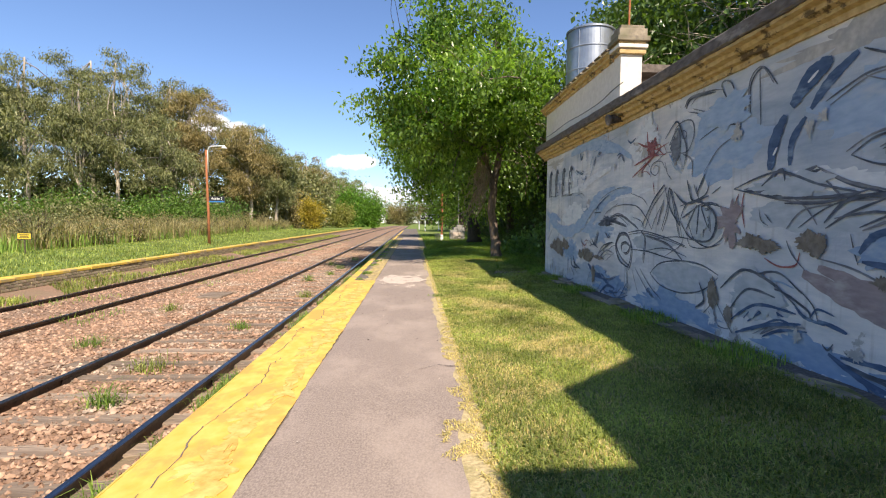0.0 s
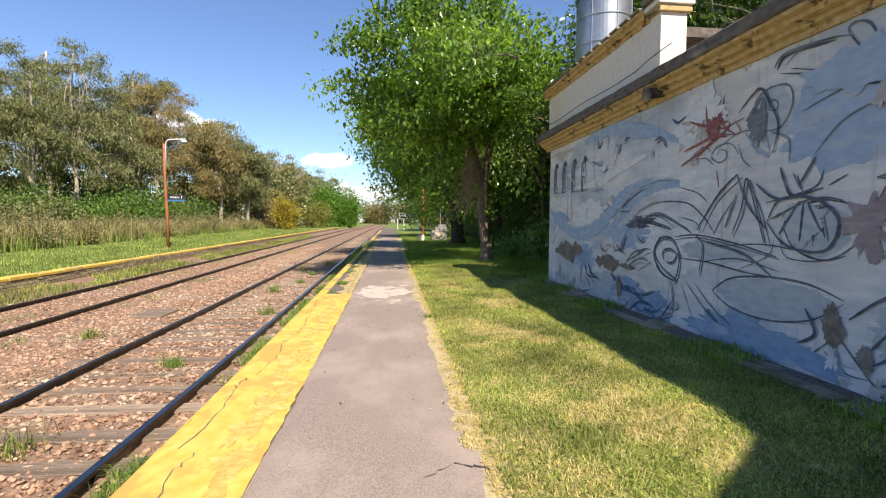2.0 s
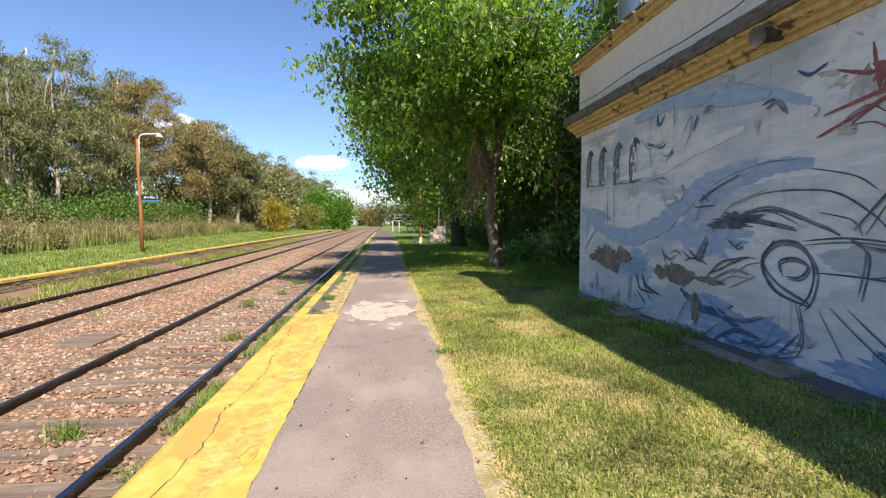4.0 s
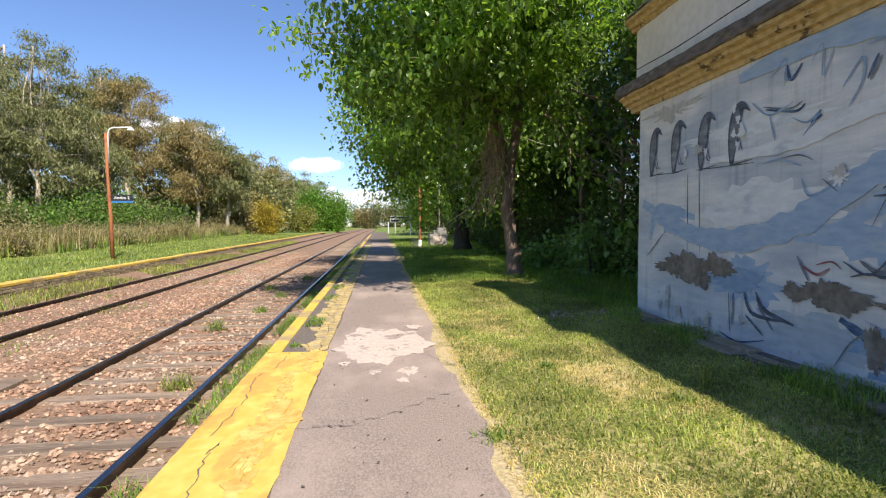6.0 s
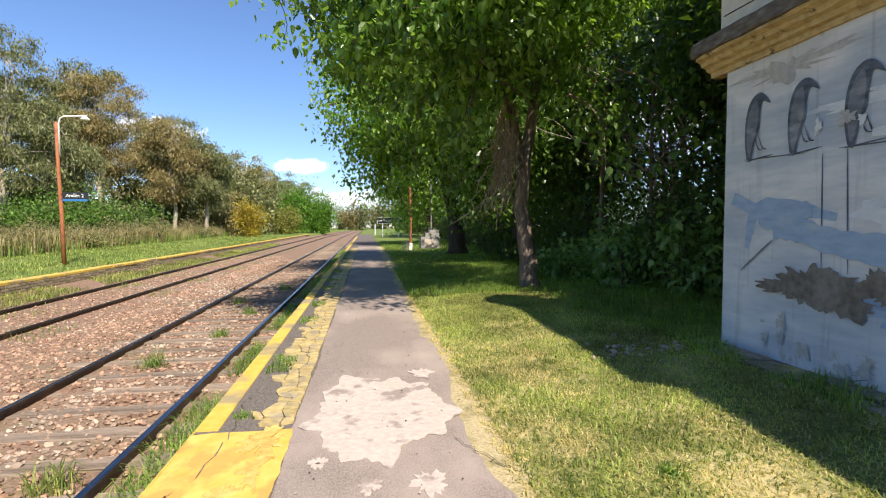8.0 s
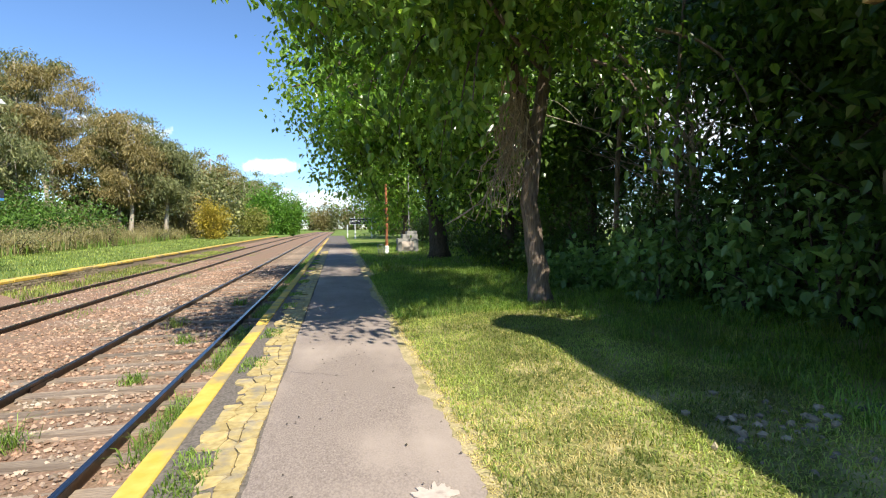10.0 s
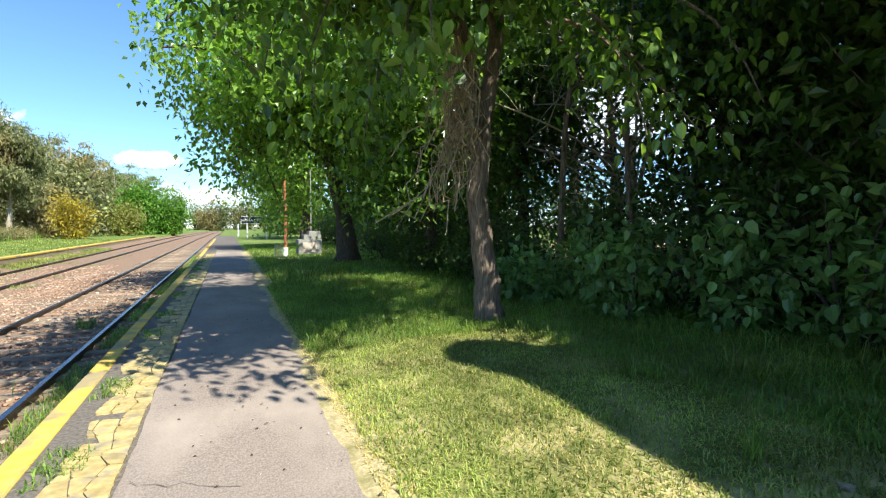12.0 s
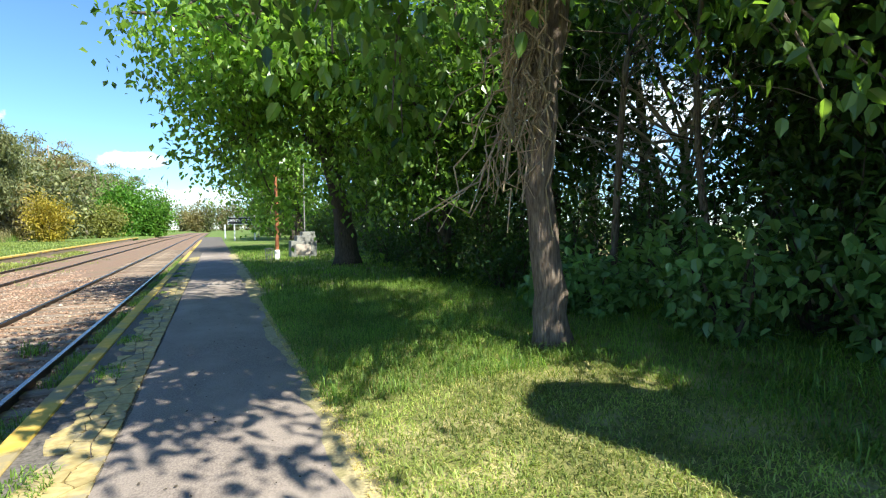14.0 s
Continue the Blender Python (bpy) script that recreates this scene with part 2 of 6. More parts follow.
def lawn_z_np(x, y):
    bumps = 0.018 * np.sin(1.7 * x + 0.6 * y) + 0.014 * np.sin(2.9 * y - 1.1 * x)
    return rise_np(y) + 0.012 + 0.024 * np.maximum(0, np.minimum(x, 9.0) - 0.6) + bumps * np.clip(x - 0.6, 0, 1)


def left_z_np(x, y):
    return rise_np(y) - 0.06 + 0.03 * np.sin(0.5 * x + 0.23 * y) * np.clip(-(x + 10.2) / 2, 0, 1)


def mesh_np(name, verts, faces, smooth=False):
    verts, faces = np.asarray(verts, np.float32), np.asarray(faces, np.int32)
    me = bpy.data.meshes.new(name)
    k = faces.shape[1]
    me.vertices.add(len(verts))
    me.vertices.foreach_set("co", verts.ravel())
    me.loops.add(faces.size)
    me.loops.foreach_set("vertex_index", faces.ravel())
    me.polygons.add(len(faces))
    me.polygons.foreach_set("loop_start", np.arange(0, faces.size, k, dtype=np.int32))
    me.polygons.foreach_set("use_smooth", np.full(len(faces), smooth))
    me.update(calc_edges=True)
    me.validate()
    return me


def ob_np(name, verts, faces, material, parent=None, smooth=False, label=""):
    ob = new(name, mesh_np(name, verts, faces, smooth))
    ob.data.materials.append(material)
    ob.parent = parent
    return tagged(ob, label)


def part(name, bm, material, parent=None, label="", smooth=False):
    me = bpy.data.meshes.new(name)
    if smooth:
        for f in bm.faces:
            f.smooth = True
    bm.to_mesh(me)
    bm.free()
    me.materials.append(material)
    ob = new(name, me)
    ob.parent = parent
    return tagged(ob, label)


def thing(name, label, category, at=(0, 0, 0), group="", kind=""):
    ob = new(name)
    ob.location = at
    ob.empty_display_size = 0.2
    return tagged(ob, label, category, group, kind)


def add_box(bm, x0, x1, y0, y1, z0, z1, bevel=0.0):
    m = Matrix.Translation(((x0 + x1) / 2, (y0 + y1) / 2, (z0 + z1) / 2)) @ Matrix.Diagonal((x1 - x0, y1 - y0, z1 - z0, 1))
    r = bmesh.ops.create_cube(bm, size=1, matrix=m)
    if bevel:
        es = list({e for v in r["verts"] for e in v.link_edges})
        bmesh.ops.bevel(bm, geom=es, offset=bevel, segments=2, affect="EDGES", profile=0.6)
    return r


def boxed(*a, bevel=0.0):
    bm = bmesh.new()
    add_box(bm, *a, bevel=bevel)
    return bm


def tube(path, radii, sides=8, cap=True):
    """A bmesh tube along points with a radius at each."""
    bm = bmesh.new()
    rings = []
    pts = [Vector(p) for p in path]
    for i, p in enumerate(pts):
        d = (pts[min(i + 1, len(pts) - 1)] - pts[max(i - 1, 0)]).normalized()
        u = d.orthogonal().normalized() if i == 0 else (u - d * u.dot(d)).normalized()
        v = d.cross(u)
        rings.append([bm.verts.new(p + (u * math.cos(a) + v * math.sin(a)) * radii[i])
                      for a in (2 * math.pi * k / sides for k in range(sides))])
    for a, b in zip(rings, rings[1:]):
        for k in range(sides):
            bm.faces.new((a[k], a[(k + 1) % sides], b[(k + 1) % sides], b[k]))
    if cap:
        bm.faces.new(list(reversed(rings[0])))
        bm.faces.new(rings[-1])
    return bm


def tubes_np(paths, sides=5):
    """Many tubes joined: each path is a list of (point, radius)."""
    V, F, base = [], [], 0
    ang = np.arange(sides) * 2 * np.pi / sides
    for path in paths:
        P = np.array([p for p, _ in path], float)
        R = np.array([r for _, r in path], float)
        D = np.gradient(P, axis=0)
        D /= np.linalg.norm(D, axis=1)[:, None] + 1e-9
        ref = np.where(np.abs(D[:, 2:3]) > 0.9, np.array([[1.0, 0, 0]]), np.array([[0, 0, 1.0]]))
        U = np.cross(D, ref)
        U /= np.linalg.norm(U, axis=1)[:, None] + 1e-9
        W = np.cross(D, U)
        ring = P[:, None] + R[:, None, None] * (U[:, None] * np.cos(ang)[None, :, None] + W[:, None] * np.sin(ang)[None, :, None])
        V.append(ring.reshape(-1, 3))
        for i in range(len(P) - 1):
            a = base + i * sides
            for k in range(sides):
                F.append((a + k, a + (k + 1) % sides, a + sides + (k + 1) % sides, a + sides + k))
        base += len(P) * sides
    return np.concatenate(V), np.array(F)


def leaves_np(rng, centers, size, droop=0.5, spread=0.35, wide=0.62, fine=False):
    """Pointed leaves folded along the midrib; one island each."""
    n = len(centers)
    d = rng.normal(size=(n, 3))
    d[:, 2] -= droop * 1.5
    d /= np.linalg.norm(d, axis=1)[:, None]
    up = rng.normal(size=(n, 3)) * spread + np.array([0, 0, 1.0])
    s = np.cross(d, up)
    s /= np.linalg.norm(s, axis=1)[:, None] + 1e-9
    nrm = np.cross(s, d)
    L = size * rng.uniform(0.6, 1.25, n)[:, None]
    c = np.asarray(centers)
    if not fine:
        V = np.stack([c, c + d * L * 0.45 + s * L * wide * 0.5 + nrm * L * 0.12, c + d * L, c + d * L * 0.45 - s * L * wide * 0.5 + nrm * L * 0.12], 1)
        return V.reshape(-1, 3), np.arange(4 * n).reshape(n, 4)
    w = L * wide * 0.5
    V = np.stack([c, c + d * L * 0.18 + s * w * 0.8 + nrm * L * 0.06, c + d * L * 0.55 + s * w * 0.85 + nrm * L * 0.05, c + d * L - nrm * L * 0.1,
                  c + d * L * 0.55 - s * w * 0.85 + nrm * L * 0.05, c + d * L * 0.18 - s * w * 0.8 + nrm * L * 0.06], 1)
    b = 6 * np.arange(n)[:, None]
    F = np.concatenate([b + np.array([0, 1, 2, 3]), b + np.array([0, 3, 4, 5])])
    return V.reshape(-1, 3), F


def blades_np(rng, x, y, z, height, width, lean=0.35):
    """Grass blades: two quads that bend over."""
    n = len(x)
    a = rng.uniform(0, 2 * np.pi, n)
    h = height * rng.uniform(0.5, 1.3, n)
    w = width * rng.uniform(0.7, 1.2, n)
    k = lean * rng.uniform(0.2, 1.6, n)
    b = np.stack([x, y, z], 1)
    s = np.stack([-np.sin(a), np.cos(a), 0 * a], 1) * w[:, None] / 2
    f = np.stack([np.cos(a), np.sin(a), 0 * a], 1)
    up = np.array([0, 0, 1.0])
    m = b + up * (h * 0.6)[:, None] + f * (h * k * 0.35)[:, None]
    t = b + up * (h * np.maximum(0.35, 1 - 0.45 * k))[:, None] + f * (h * k)[:, None]
    V = np.stack([b - s, b + s, m + s * 0.75, m - s * 0.75, t + s * 0.12, t - s * 0.12], 1)
    i = 6 * np.arange(n)[:, None]
    F = np.concatenate([i + np.array([0, 1, 2, 3]), i + np.array([3, 2, 4, 5])])
    return V.reshape(-1, 3), F


def lathe(profile, sides=24):
    bm = bmesh.new()
    rings = [[bm.verts.new((r * math.cos(2 * math.pi * k / sides), r * math.sin(2 * math.pi * k / sides), z)) for k in range(sides)] for r, z in profile]
    for a, b in zip(rings, rings[1:]):
        for k in range(sides):
            bm.faces.new((a[k], a[(k + 1) % sides], b[(k + 1) % sides], b[k]))
    bm.faces.new(list(reversed(rings[0])))
    bm.faces.new(rings[-1])
    return bm


def extrude_y(profile, ys, lift=None):
    """A closed x-z profile swept along y through the given stations."""
    bm = bmesh.new()
    rows = [[bm.verts.new((x, y, z + (lift(y) if lift else 0))) for x, z in profile] for y in ys]
    k = len(profile)
    for a, b in zip(rows, rows[1:]):
        for i in range(k):
            bm.faces.new((a[i], a[(i + 1) % k], b[(i + 1) % k], b[i]))
    bm.faces.new(rows[0])
    bm.faces.new(list(reversed(rows[-1])))
    bmesh.ops.recalc_face_normals(bm, faces=bm.faces)
    return bm


def text_mesh(body, size, material, m, parent, name="lettering"):
    cu = bpy.data.curves.new(name, "FONT")
    cu.body, cu.size, cu.align_x, cu.align_y, cu.extrude = body, size, "CENTER", "CENTER", 0.002
    tmp = bpy.data.objects.new(name, cu)
    scene.collection.objects.link(tmp)
    me = bpy.data.meshes.new_from_object(tmp.evaluated_get(bpy.context.evaluated_depsgraph_get()))
    bpy.data.objects.remove(tmp)
    me.materials.append(material)
    ob = new(name, me)
    ob.parent, ob.matrix_basis = parent, m
    return ob


STATIONS = [-30, -15, -5, 0, 4, 8, 12, 16, 20, 25, 30, 36, 43, 50, 58, 66, 74, 82, 90, 130, 190, 260]


# ---------------------------------------------------------------- ground
def build_ground():
    xs = [-900, -300, -120, -60, -30, -20, -14, -11, -9.98, -9.95, -8.9, -6, -3, -1.72, -1.70, -1.2, 0.2, 0.62]
    xs += [0.62 + 0.3 * i for i in range(1, 22)] + [9, 14, 30, 80, 300, 900]
    ys = [-900, -200, -60, -20] + [-10 + 0.7 * i for i in range(75)] + [44, 50, 58, 66, 74, 82, 90, 120, 200, 400, 900, 2500]
    verts, faces = [], []
    for y in ys:
        for x in xs:
            if x <= -9.97:
                z = float(left_z_np(np.float64(x), np.float64(y))) - 0.01
            elif x < -1.71:
                z = rise(y) - 0.56
            elif x < 0.6:
                z = rise(y) - 0.05
            else:
                z = lawn_z(x, y)
            verts.append((x, y, z))
    k = len(xs)
    for j in range(len(ys) - 1):
        for i in range(k - 1):
            faces.append((j * k + i, j * k + i + 1, (j + 1) * k + i + 1, (j + 1) * k + i))
    ob = ob_np("ground", verts, faces, M_LAWN, smooth=True)
    ob.data.materials.append(M_FIELD)
    for p in ob.data.polygons:
        if p.center.x < -9.9 or p.center.y > 45:
            p.material_index = 1
    tagged(ob, "mown lawn and rough grass around the railway", "ground", kind="structure")


build_ground()


def build_track_bed():
    # one crowned bed under both tracks
    prof = [(-9.9, -0.34), (-9.3, -0.42), (-8.6, -0.46), (-6.4, -0.46), (-5.3, -0.455), (-4.4, -0.47), (-2.2, -0.49), (-1.9, -0.50), (-1.71, -0.53), (-1.71, -0.70), (-9.9, -0.70)]
    ob = part("ballast_bed", extrude_y(prof, STATIONS, rise), M_BED, None, smooth=False)
    tagged(ob, "reddish crushed-stone bed under the tracks", "ballast", kind="structure")


build_track_bed()


def build_platform():
    # the near platform: body, asphalt walk, painted edge
    prof = [(-1.655, -0.62), (-1.655, -0.004), (0.60, -0.004), (0.60, -0.62)]
    body = part("platform", extrude_y(prof, STATIONS[:-3], rise), M_DARKJOINT)
    tagged(body, "low station platform with an asphalt walk and yellow edge", "platform", kind="structure")
    rng = np.random.default_rng(5)
    # asphalt with a ragged outer edge
    ys = np.arange(-12, 46, 0.12)
    right = 0.41 + 0.045 * np.sin(ys * 1.9) + rng.normal(0, 0.02, len(ys)) + 0.03 * np.sin(ys * 5.1)
    left = np.full(len(ys), -0.952) + 0.012 * np.sin(ys * 2.3) + rng.normal(0, 0.004, len(ys))
    cols = 9
    V = []
    for j, y in enumerate(ys):
        for i in range(cols):
            q = i / (cols - 1)
            x = left[j] * (1 - q) + right[j] * q
            z = rise(y) + 0.010 + 0.004 * math.sin(3 * x + 1.3 * y) - (0.008 if i in (0, cols - 1) else 0)
            V.append((x, y, z))
    F = [(j * cols + i, j * cols + i + 1, (j + 1) * cols + i + 1, (j + 1) * cols + i) for j in range(len(ys) - 1) for i in range(cols - 1)]
    ob_np("asphalt_walk", V, F, M_ASPHALT, body, True)
    # solid painted strip as far as the repair ends
    ys = np.arange(-12, 12.62, 0.11)
    V, cols = [], 6
    for j, y in enumerate(ys):
        for i in range(cols):
            q = i / (cols - 1)
            x = -1.665 + 0.715 * q + (rng.normal(0, 0.006) if i in (0, cols - 1) else 0)
            V.append((x, y, rise(y) + 0.013 + 0.003 * math.sin(4 * y + 7 * q) - (0.006 if i == 0 else 0)))
    F = [(j * cols + i, j * cols + i + 1, (j + 1) * cols + i + 1, (j + 1) * cols + i) for j in range(len(ys) - 1) for i in range(cols - 1)]
    ob_np("painted_edge", V, F, M_YELLOW, body, True, "solid worn yellow paint")
    side = part("edge_face", extrude_y([(-1.672, -0.30), (-1.672, 0.006), (-1.655, 0.010), (-1.655, -0.30)], list(np.arange(-12, 12.5, 1.0)) + [12.6]), M_YELLOW, body)
    side = part("edge_kerb", extrude_y([(-1.668, -0.30), (-1.668, 0.004), (-1.66, 0.012), (-1.51, 0.012), (-1.50, 0.002), (-1.50, -0.02), (-1.655, -0.02), (-1.655, -0.30)],
                                       [12.61, 16, 20, 25, 30, 36, 43, 50, 60, 74], rise), M_KERB2, body, "narrow yellow kerb line")
    return body


PLATFORM = build_platform()


def ragged_patch(name, cx, cy, rx, ry, z, material, seed, parent, rough=0.22, label=""):
    rng = random.Random(seed)
    bm = bmesh.new()
    ph = [rng.uniform(0, 6.28) for _ in range(5)]
    pts = []
    for k in range(140):
        a = 2 * math.pi * k / 140
        r = 1 + rough * (0.5 * math.sin(3 * a + ph[0]) + 0.4 * math.sin(5 * a + ph[1]) + 0.35 * math.sin(9 * a + ph[2]) + 0.3 * math.sin(14 * a + ph[3])) + 0.6 * rough * (0.2 * math.sin(23 * a + ph[4]) + 0.16 * math.sin(37 * a + ph[0])) + rng.uniform(-0.018, 0.018)
        pts.append((cx + rx * r * math.cos(a), cy + ry * r * math.sin(a)))
    lo = [bm.verts.new((x, y, rise(y) + z - 0.006)) for x, y in pts]
    hi = [bm.verts.new((x, y, rise(y) + z)) for x, y in pts]
    for i in range(140):
        bm.faces.new((lo[i], lo[(i + 1) % 140], hi[(i + 1) % 140], hi[i]))
    bm.faces.new(hi)
    return part(name, bm, material, parent, label)


ragged_patch("cement_patch", -0.31, 12.82, 0.55, 0.86, 0.019, M_CEMENT, 3, PLATFORM, 0.17, "pale cement repair")
for k, (px, py, pr) in enumerate([(-0.05, 11.6, 0.09), (-0.40, 11.62, 0.06), (0.14, 13.75, 0.1), (-0.72, 11.95, 0.05), (-0.12, 11.3, 0.05)]):
    ragged_patch("cement_splash", px, py, pr, pr * 1.4, 0.018, M_CEMENT, 20 + k, PLATFORM, 0.4)


def build_edge_strip():
    """Sandy verge between the asphalt and the lawn."""
    rng = random.Random(77)
    bm = bmesh.new()
    prev = None
    for k in range(420):
        y = -11 + 0.13 * k
        a, b = bm.verts.new((0.30, y, rise(y) + 0.001)), bm.verts.new((0.63 + rng.uniform(-0.02, 0.03), y, rise(y) + 0.010 + rng.uniform(0, 0.006)))
        if prev:
            bm.faces.new((prev[0], prev[1], b, a))
        prev = (a, b)
    part("sandy_verge", bm, M_SAND, PLATFORM, "pale sandy verge")


build_edge_strip()
M_YELLOW_WORN = surface("orange_worn_paint", (0.50, 0.30, 0.07), (0.64, 0.43, 0.13), (0.66, 0.49, 0.16), 16, 5.0, 0.82, 0.9, 0.014, cut=(0.5, 0.62))
WEAR = random.Random(31)
for k in range(30):
    ragged_patch("worn_paint", -1.14 + WEAR.uniform(-0.09, 0.06), 1.6 + 0.37 * k + WEAR.uniform(-0.1, 0.1), WEAR.uniform(0.04, 0.13), WEAR.uniform(0.10, 0.34), 0.0185 + 0.00004 * k, M_YELLOW_WORN, 500 + k, PLATFORM, 0.6)


def crack(points, width, name="crack"):
    bm = bmesh.new()
    rng = random.Random(len(points) * 7 + int(points[0][1] * 10))
    fine = []
    for (x0, y0), (x1, y1) in zip(points, points[1:]):
        for k in range(8):
            q = k / 8
            fine.append((x0 + (x1 - x0) * q + rng.uniform(-0.018, 0.018), y0 + (y1 - y0) * q + rng.uniform(-0.03, 0.03)))
    prev = None
    for i, (x, y) in enumerate(fine):
        w = width * rng.uniform(0.4, 1.2) / 2
        a, b = bm.verts.new((x - w * 0.7, y - w, rise(y) + 0.0185)), bm.verts.new((x + w * 0.7, y + w, rise(y) + 0.0185))
        if prev:
            bm.faces.new((prev[0], a, b, prev[1]))
        prev = (a, b)
    return part(name, bm, M_CRACK, PLATFORM)


for k in range(7):
    x0 = -1.47 + 0.06 * math.sin(2.2 * k)
    c = crack([(x0, 2.2 + 1.6 * k), (x0 + 0.05, 2.9 + 1.6 * k), (x0 - 0.02, 3.5 + 1.6 * k), (x0 + 0.03, 3.75 + 1.6 * k)], 0.012, "paint_crack")
    c.data.materials[0] = M_DARKJOINT
crack([(-0.93, 10.25), (-0.55, 10.28), (-0.2, 10.49), (0.15, 10.79), (0.45, 10.96)], 0.010)
crack([(0.2, 12.19), (0.35, 11.91), (0.5, 11.62)], 0.010)
crack([(-0.9, 16.44), (-0.3, 16.16), (0.1, 16.54)], 0.004)
crack([(0.05, 4.91), (0.3, 5.06), (0.52, 4.91)], 0.012)


def build_plates():
    """Crazed yellow paving beyond the repaired edge: uneven plates with open joints."""
    rng = random.Random(11)
    ys, y = [], 12.67
    while y < 42:
        ys.append(y)
        y += rng.uniform(0.09, 0.18) * (1 if y < 20 else 1.5 if y < 26 else 3)
    grid = [[(-1.34 + rng.uniform(-0.07, 0.07), y), (-1.22 + rng.uniform(-0.05, 0.05), y + rng.uniform(-0.05, 0.05)), (-1.09 + rng.uniform(-0.045, 0.045), y + rng.uniform(-0.05, 0.05)), (-0.965 + rng.uniform(-0.008, 0.008), y + rng.uniform(-0.03, 0.03))] for y in ys]
    for j in range(len(ys) - 1):
        for i in range(3):
            if i < 2 and rng.random() < (0.25, 0.03)[i] + max(0, (14.6 - ys[j])) * (0.3, 0.05)[i]:
                continue
            c = [grid[j][i], grid[j][i + 1], grid[j + 1][i + 1], grid[j + 1][i]]
            mx, my = sum(p[0] for p in c) / 4, sum(p[1] for p in c) / 4
            out = []
            for n, (px, py) in enumerate(c):
                qx, qy = c[(n + 1) % 4]
                for s in (0.12, 0.5, 0.88):
                    ex, ey = px + (qx - px) * s, py + (qy - py) * s
                    j1 = rng.uniform(0.91, 0.97)
                    out.append((mx + (ex - mx) * j1, my + (ey - my) * j1))
            bm = bmesh.new()
            top = 0.010 + rng.uniform(0, 0.008)
            lo = [bm.verts.new((x, yy, rise(yy) - 0.006)) for x, yy in out]
            hi = [bm.verts.new((x, yy, rise(yy) + top)) for x, yy in out]
            for n in range(12):
                bm.faces.new((lo[n], lo[(n + 1) % 12], hi[(n + 1) % 12], hi[n]))
            bm.faces.new(hi)
            part("plate", bm, M_YELLOW_OLD, PLATFORM)


def build_far_platform():
    ob = part("far_platform", extrude_y([(-9.90, -0.6), (-9.90, -0.085), (-10.2, -0.085), (-10.2, -0.6)], STATIONS[:-3], rise), M_BRICK)
    tagged(ob, "grassed opposite platform with a brick face and yellow kerb", "platform", kind="structure")
    rng = random.Random(4)
    y = -10.0
    while y < 95:
        w = rng.uniform(0.9, 1.15)
        d = rng.uniform(-0.012, 0.012)
        bm = bmesh.new()
        add_box(bm, -10.24 + d, -9.88 + d, y + 0.006, y + w - 0.006, -0.09, -0.005 + rng.uniform(-0.008, 0.008), 0.012)
        b = part("kerb_stone", bm, M_KERB2, ob)
        b.location.z = rise(y + w / 2)
        y += w
    # brick face, three courses
    me = None
    for c in range(3):
        for k in range(95):
            yy = 8 + 0.27 * k + (0.13 if c % 2 else 0)
            if me is None:
                bm = bmesh.new()
                add_box(bm, -0.05, 0.012, -0.125, 0.125, -0.033, 0.033, 0.006)
                first = part("brick", bm, M_BRICK, ob)
                me = first.data
                b = first
            else:
                b = new("brick", me)
                b.parent = ob
            b.location = (-9.90 + rng.uniform(-0.008, 0.008), yy, rise(yy) - 0.135 - 0.08 * c)


# ---------------------------------------------------------------- tracks
def rail_profile(x):
    h = [(-0.065, -0.15), (0.065, -0.15), (0.065, -0.138), (0.012, -0.12), (0.010, -0.045), (0.036, -0.034), (0.036, -0.006), (0.030, 0.0),
         (-0.030, 0.0), (-0.036, -0.006), (-0.036, -0.034), (-0.010, -0.045), (-0.012, -0.12), (-0.065, -0.138)]
    return [(x + a, b - 0.365) for a, b in h]


def build_track(name, xa, xb, label, buried):
    tr = thing(name, label, "railway track", ((xa + xb) / 2, 0, -0.5))
    inv = Matrix.Translation((-(xa + xb) / 2, 0, 0.5))
    rng = random.Random(int(-xa * 10))
    for x in (xa, xb):
        r = part("rail", extrude_y(rail_profile(x), STATIONS, rise), M_STEEL, tr, "dark rusty steel rail")
        r.matrix_parent_inverse = inv
        r.data.materials.append(M_RAILTOP)
        for p in r.data.polygons:
            if p.normal.z > 0.9 and p.center.z > rise(p.center.y) - 0.40:
                p.material_index = 1
        # fishplates
        for yj in (6.2, 18.2, 30.2):
            f = part("fishplate", boxed(x + 0.012, x + 0.034, yj - 0.25, yj + 0.25, rise(yj) - 0.475, rise(yj) - 0.405, bevel=0.006), M_STEEL, tr)
            f.matrix_parent_inverse = inv
    mid = (xa + xb) / 2
    shapes = []
    for s in range(4):
        bm = bmesh.new()
        add_box(bm, -1.32, 1.32, -0.12, 0.12, -0.14, 0.0, 0.012)
        bmesh.ops.subdivide_edges(bm, edges=[e for e in bm.edges if abs((e.verts[0].co - e.verts[1].co).x) > 1], cuts=7)
        for v in bm.verts:
            v.co += Vector((rng.uniform(-0.02, 0.02), rng.uniform(-0.012, 0.012), rng.uniform(-0.012, 0.004)))
        me = bpy.data.meshes.new("sleeper")
        bm.to_mesh(me)
        bm.free()
        me.materials.append(M_SLEEPER)
        shapes.append(me)
    y = -1.5
    while y < 62:
        ob = new("sleeper", shapes[rng.randrange(4)])
        ob.parent = tr
        ob.matrix_basis = Matrix.Translation((rng.uniform(-0.04, 0.04), y, rise(y) + 0.046 - buried + rng.uniform(-0.015, 0.008))) @ pose(0, 0, 0, 0, 0, rng.uniform(-1.2, 1.2))
        if buried == 0:
            SLEEPERS.append(y)
        y += 0.64 + rng.uniform(-0.03, 0.03)
    return tr


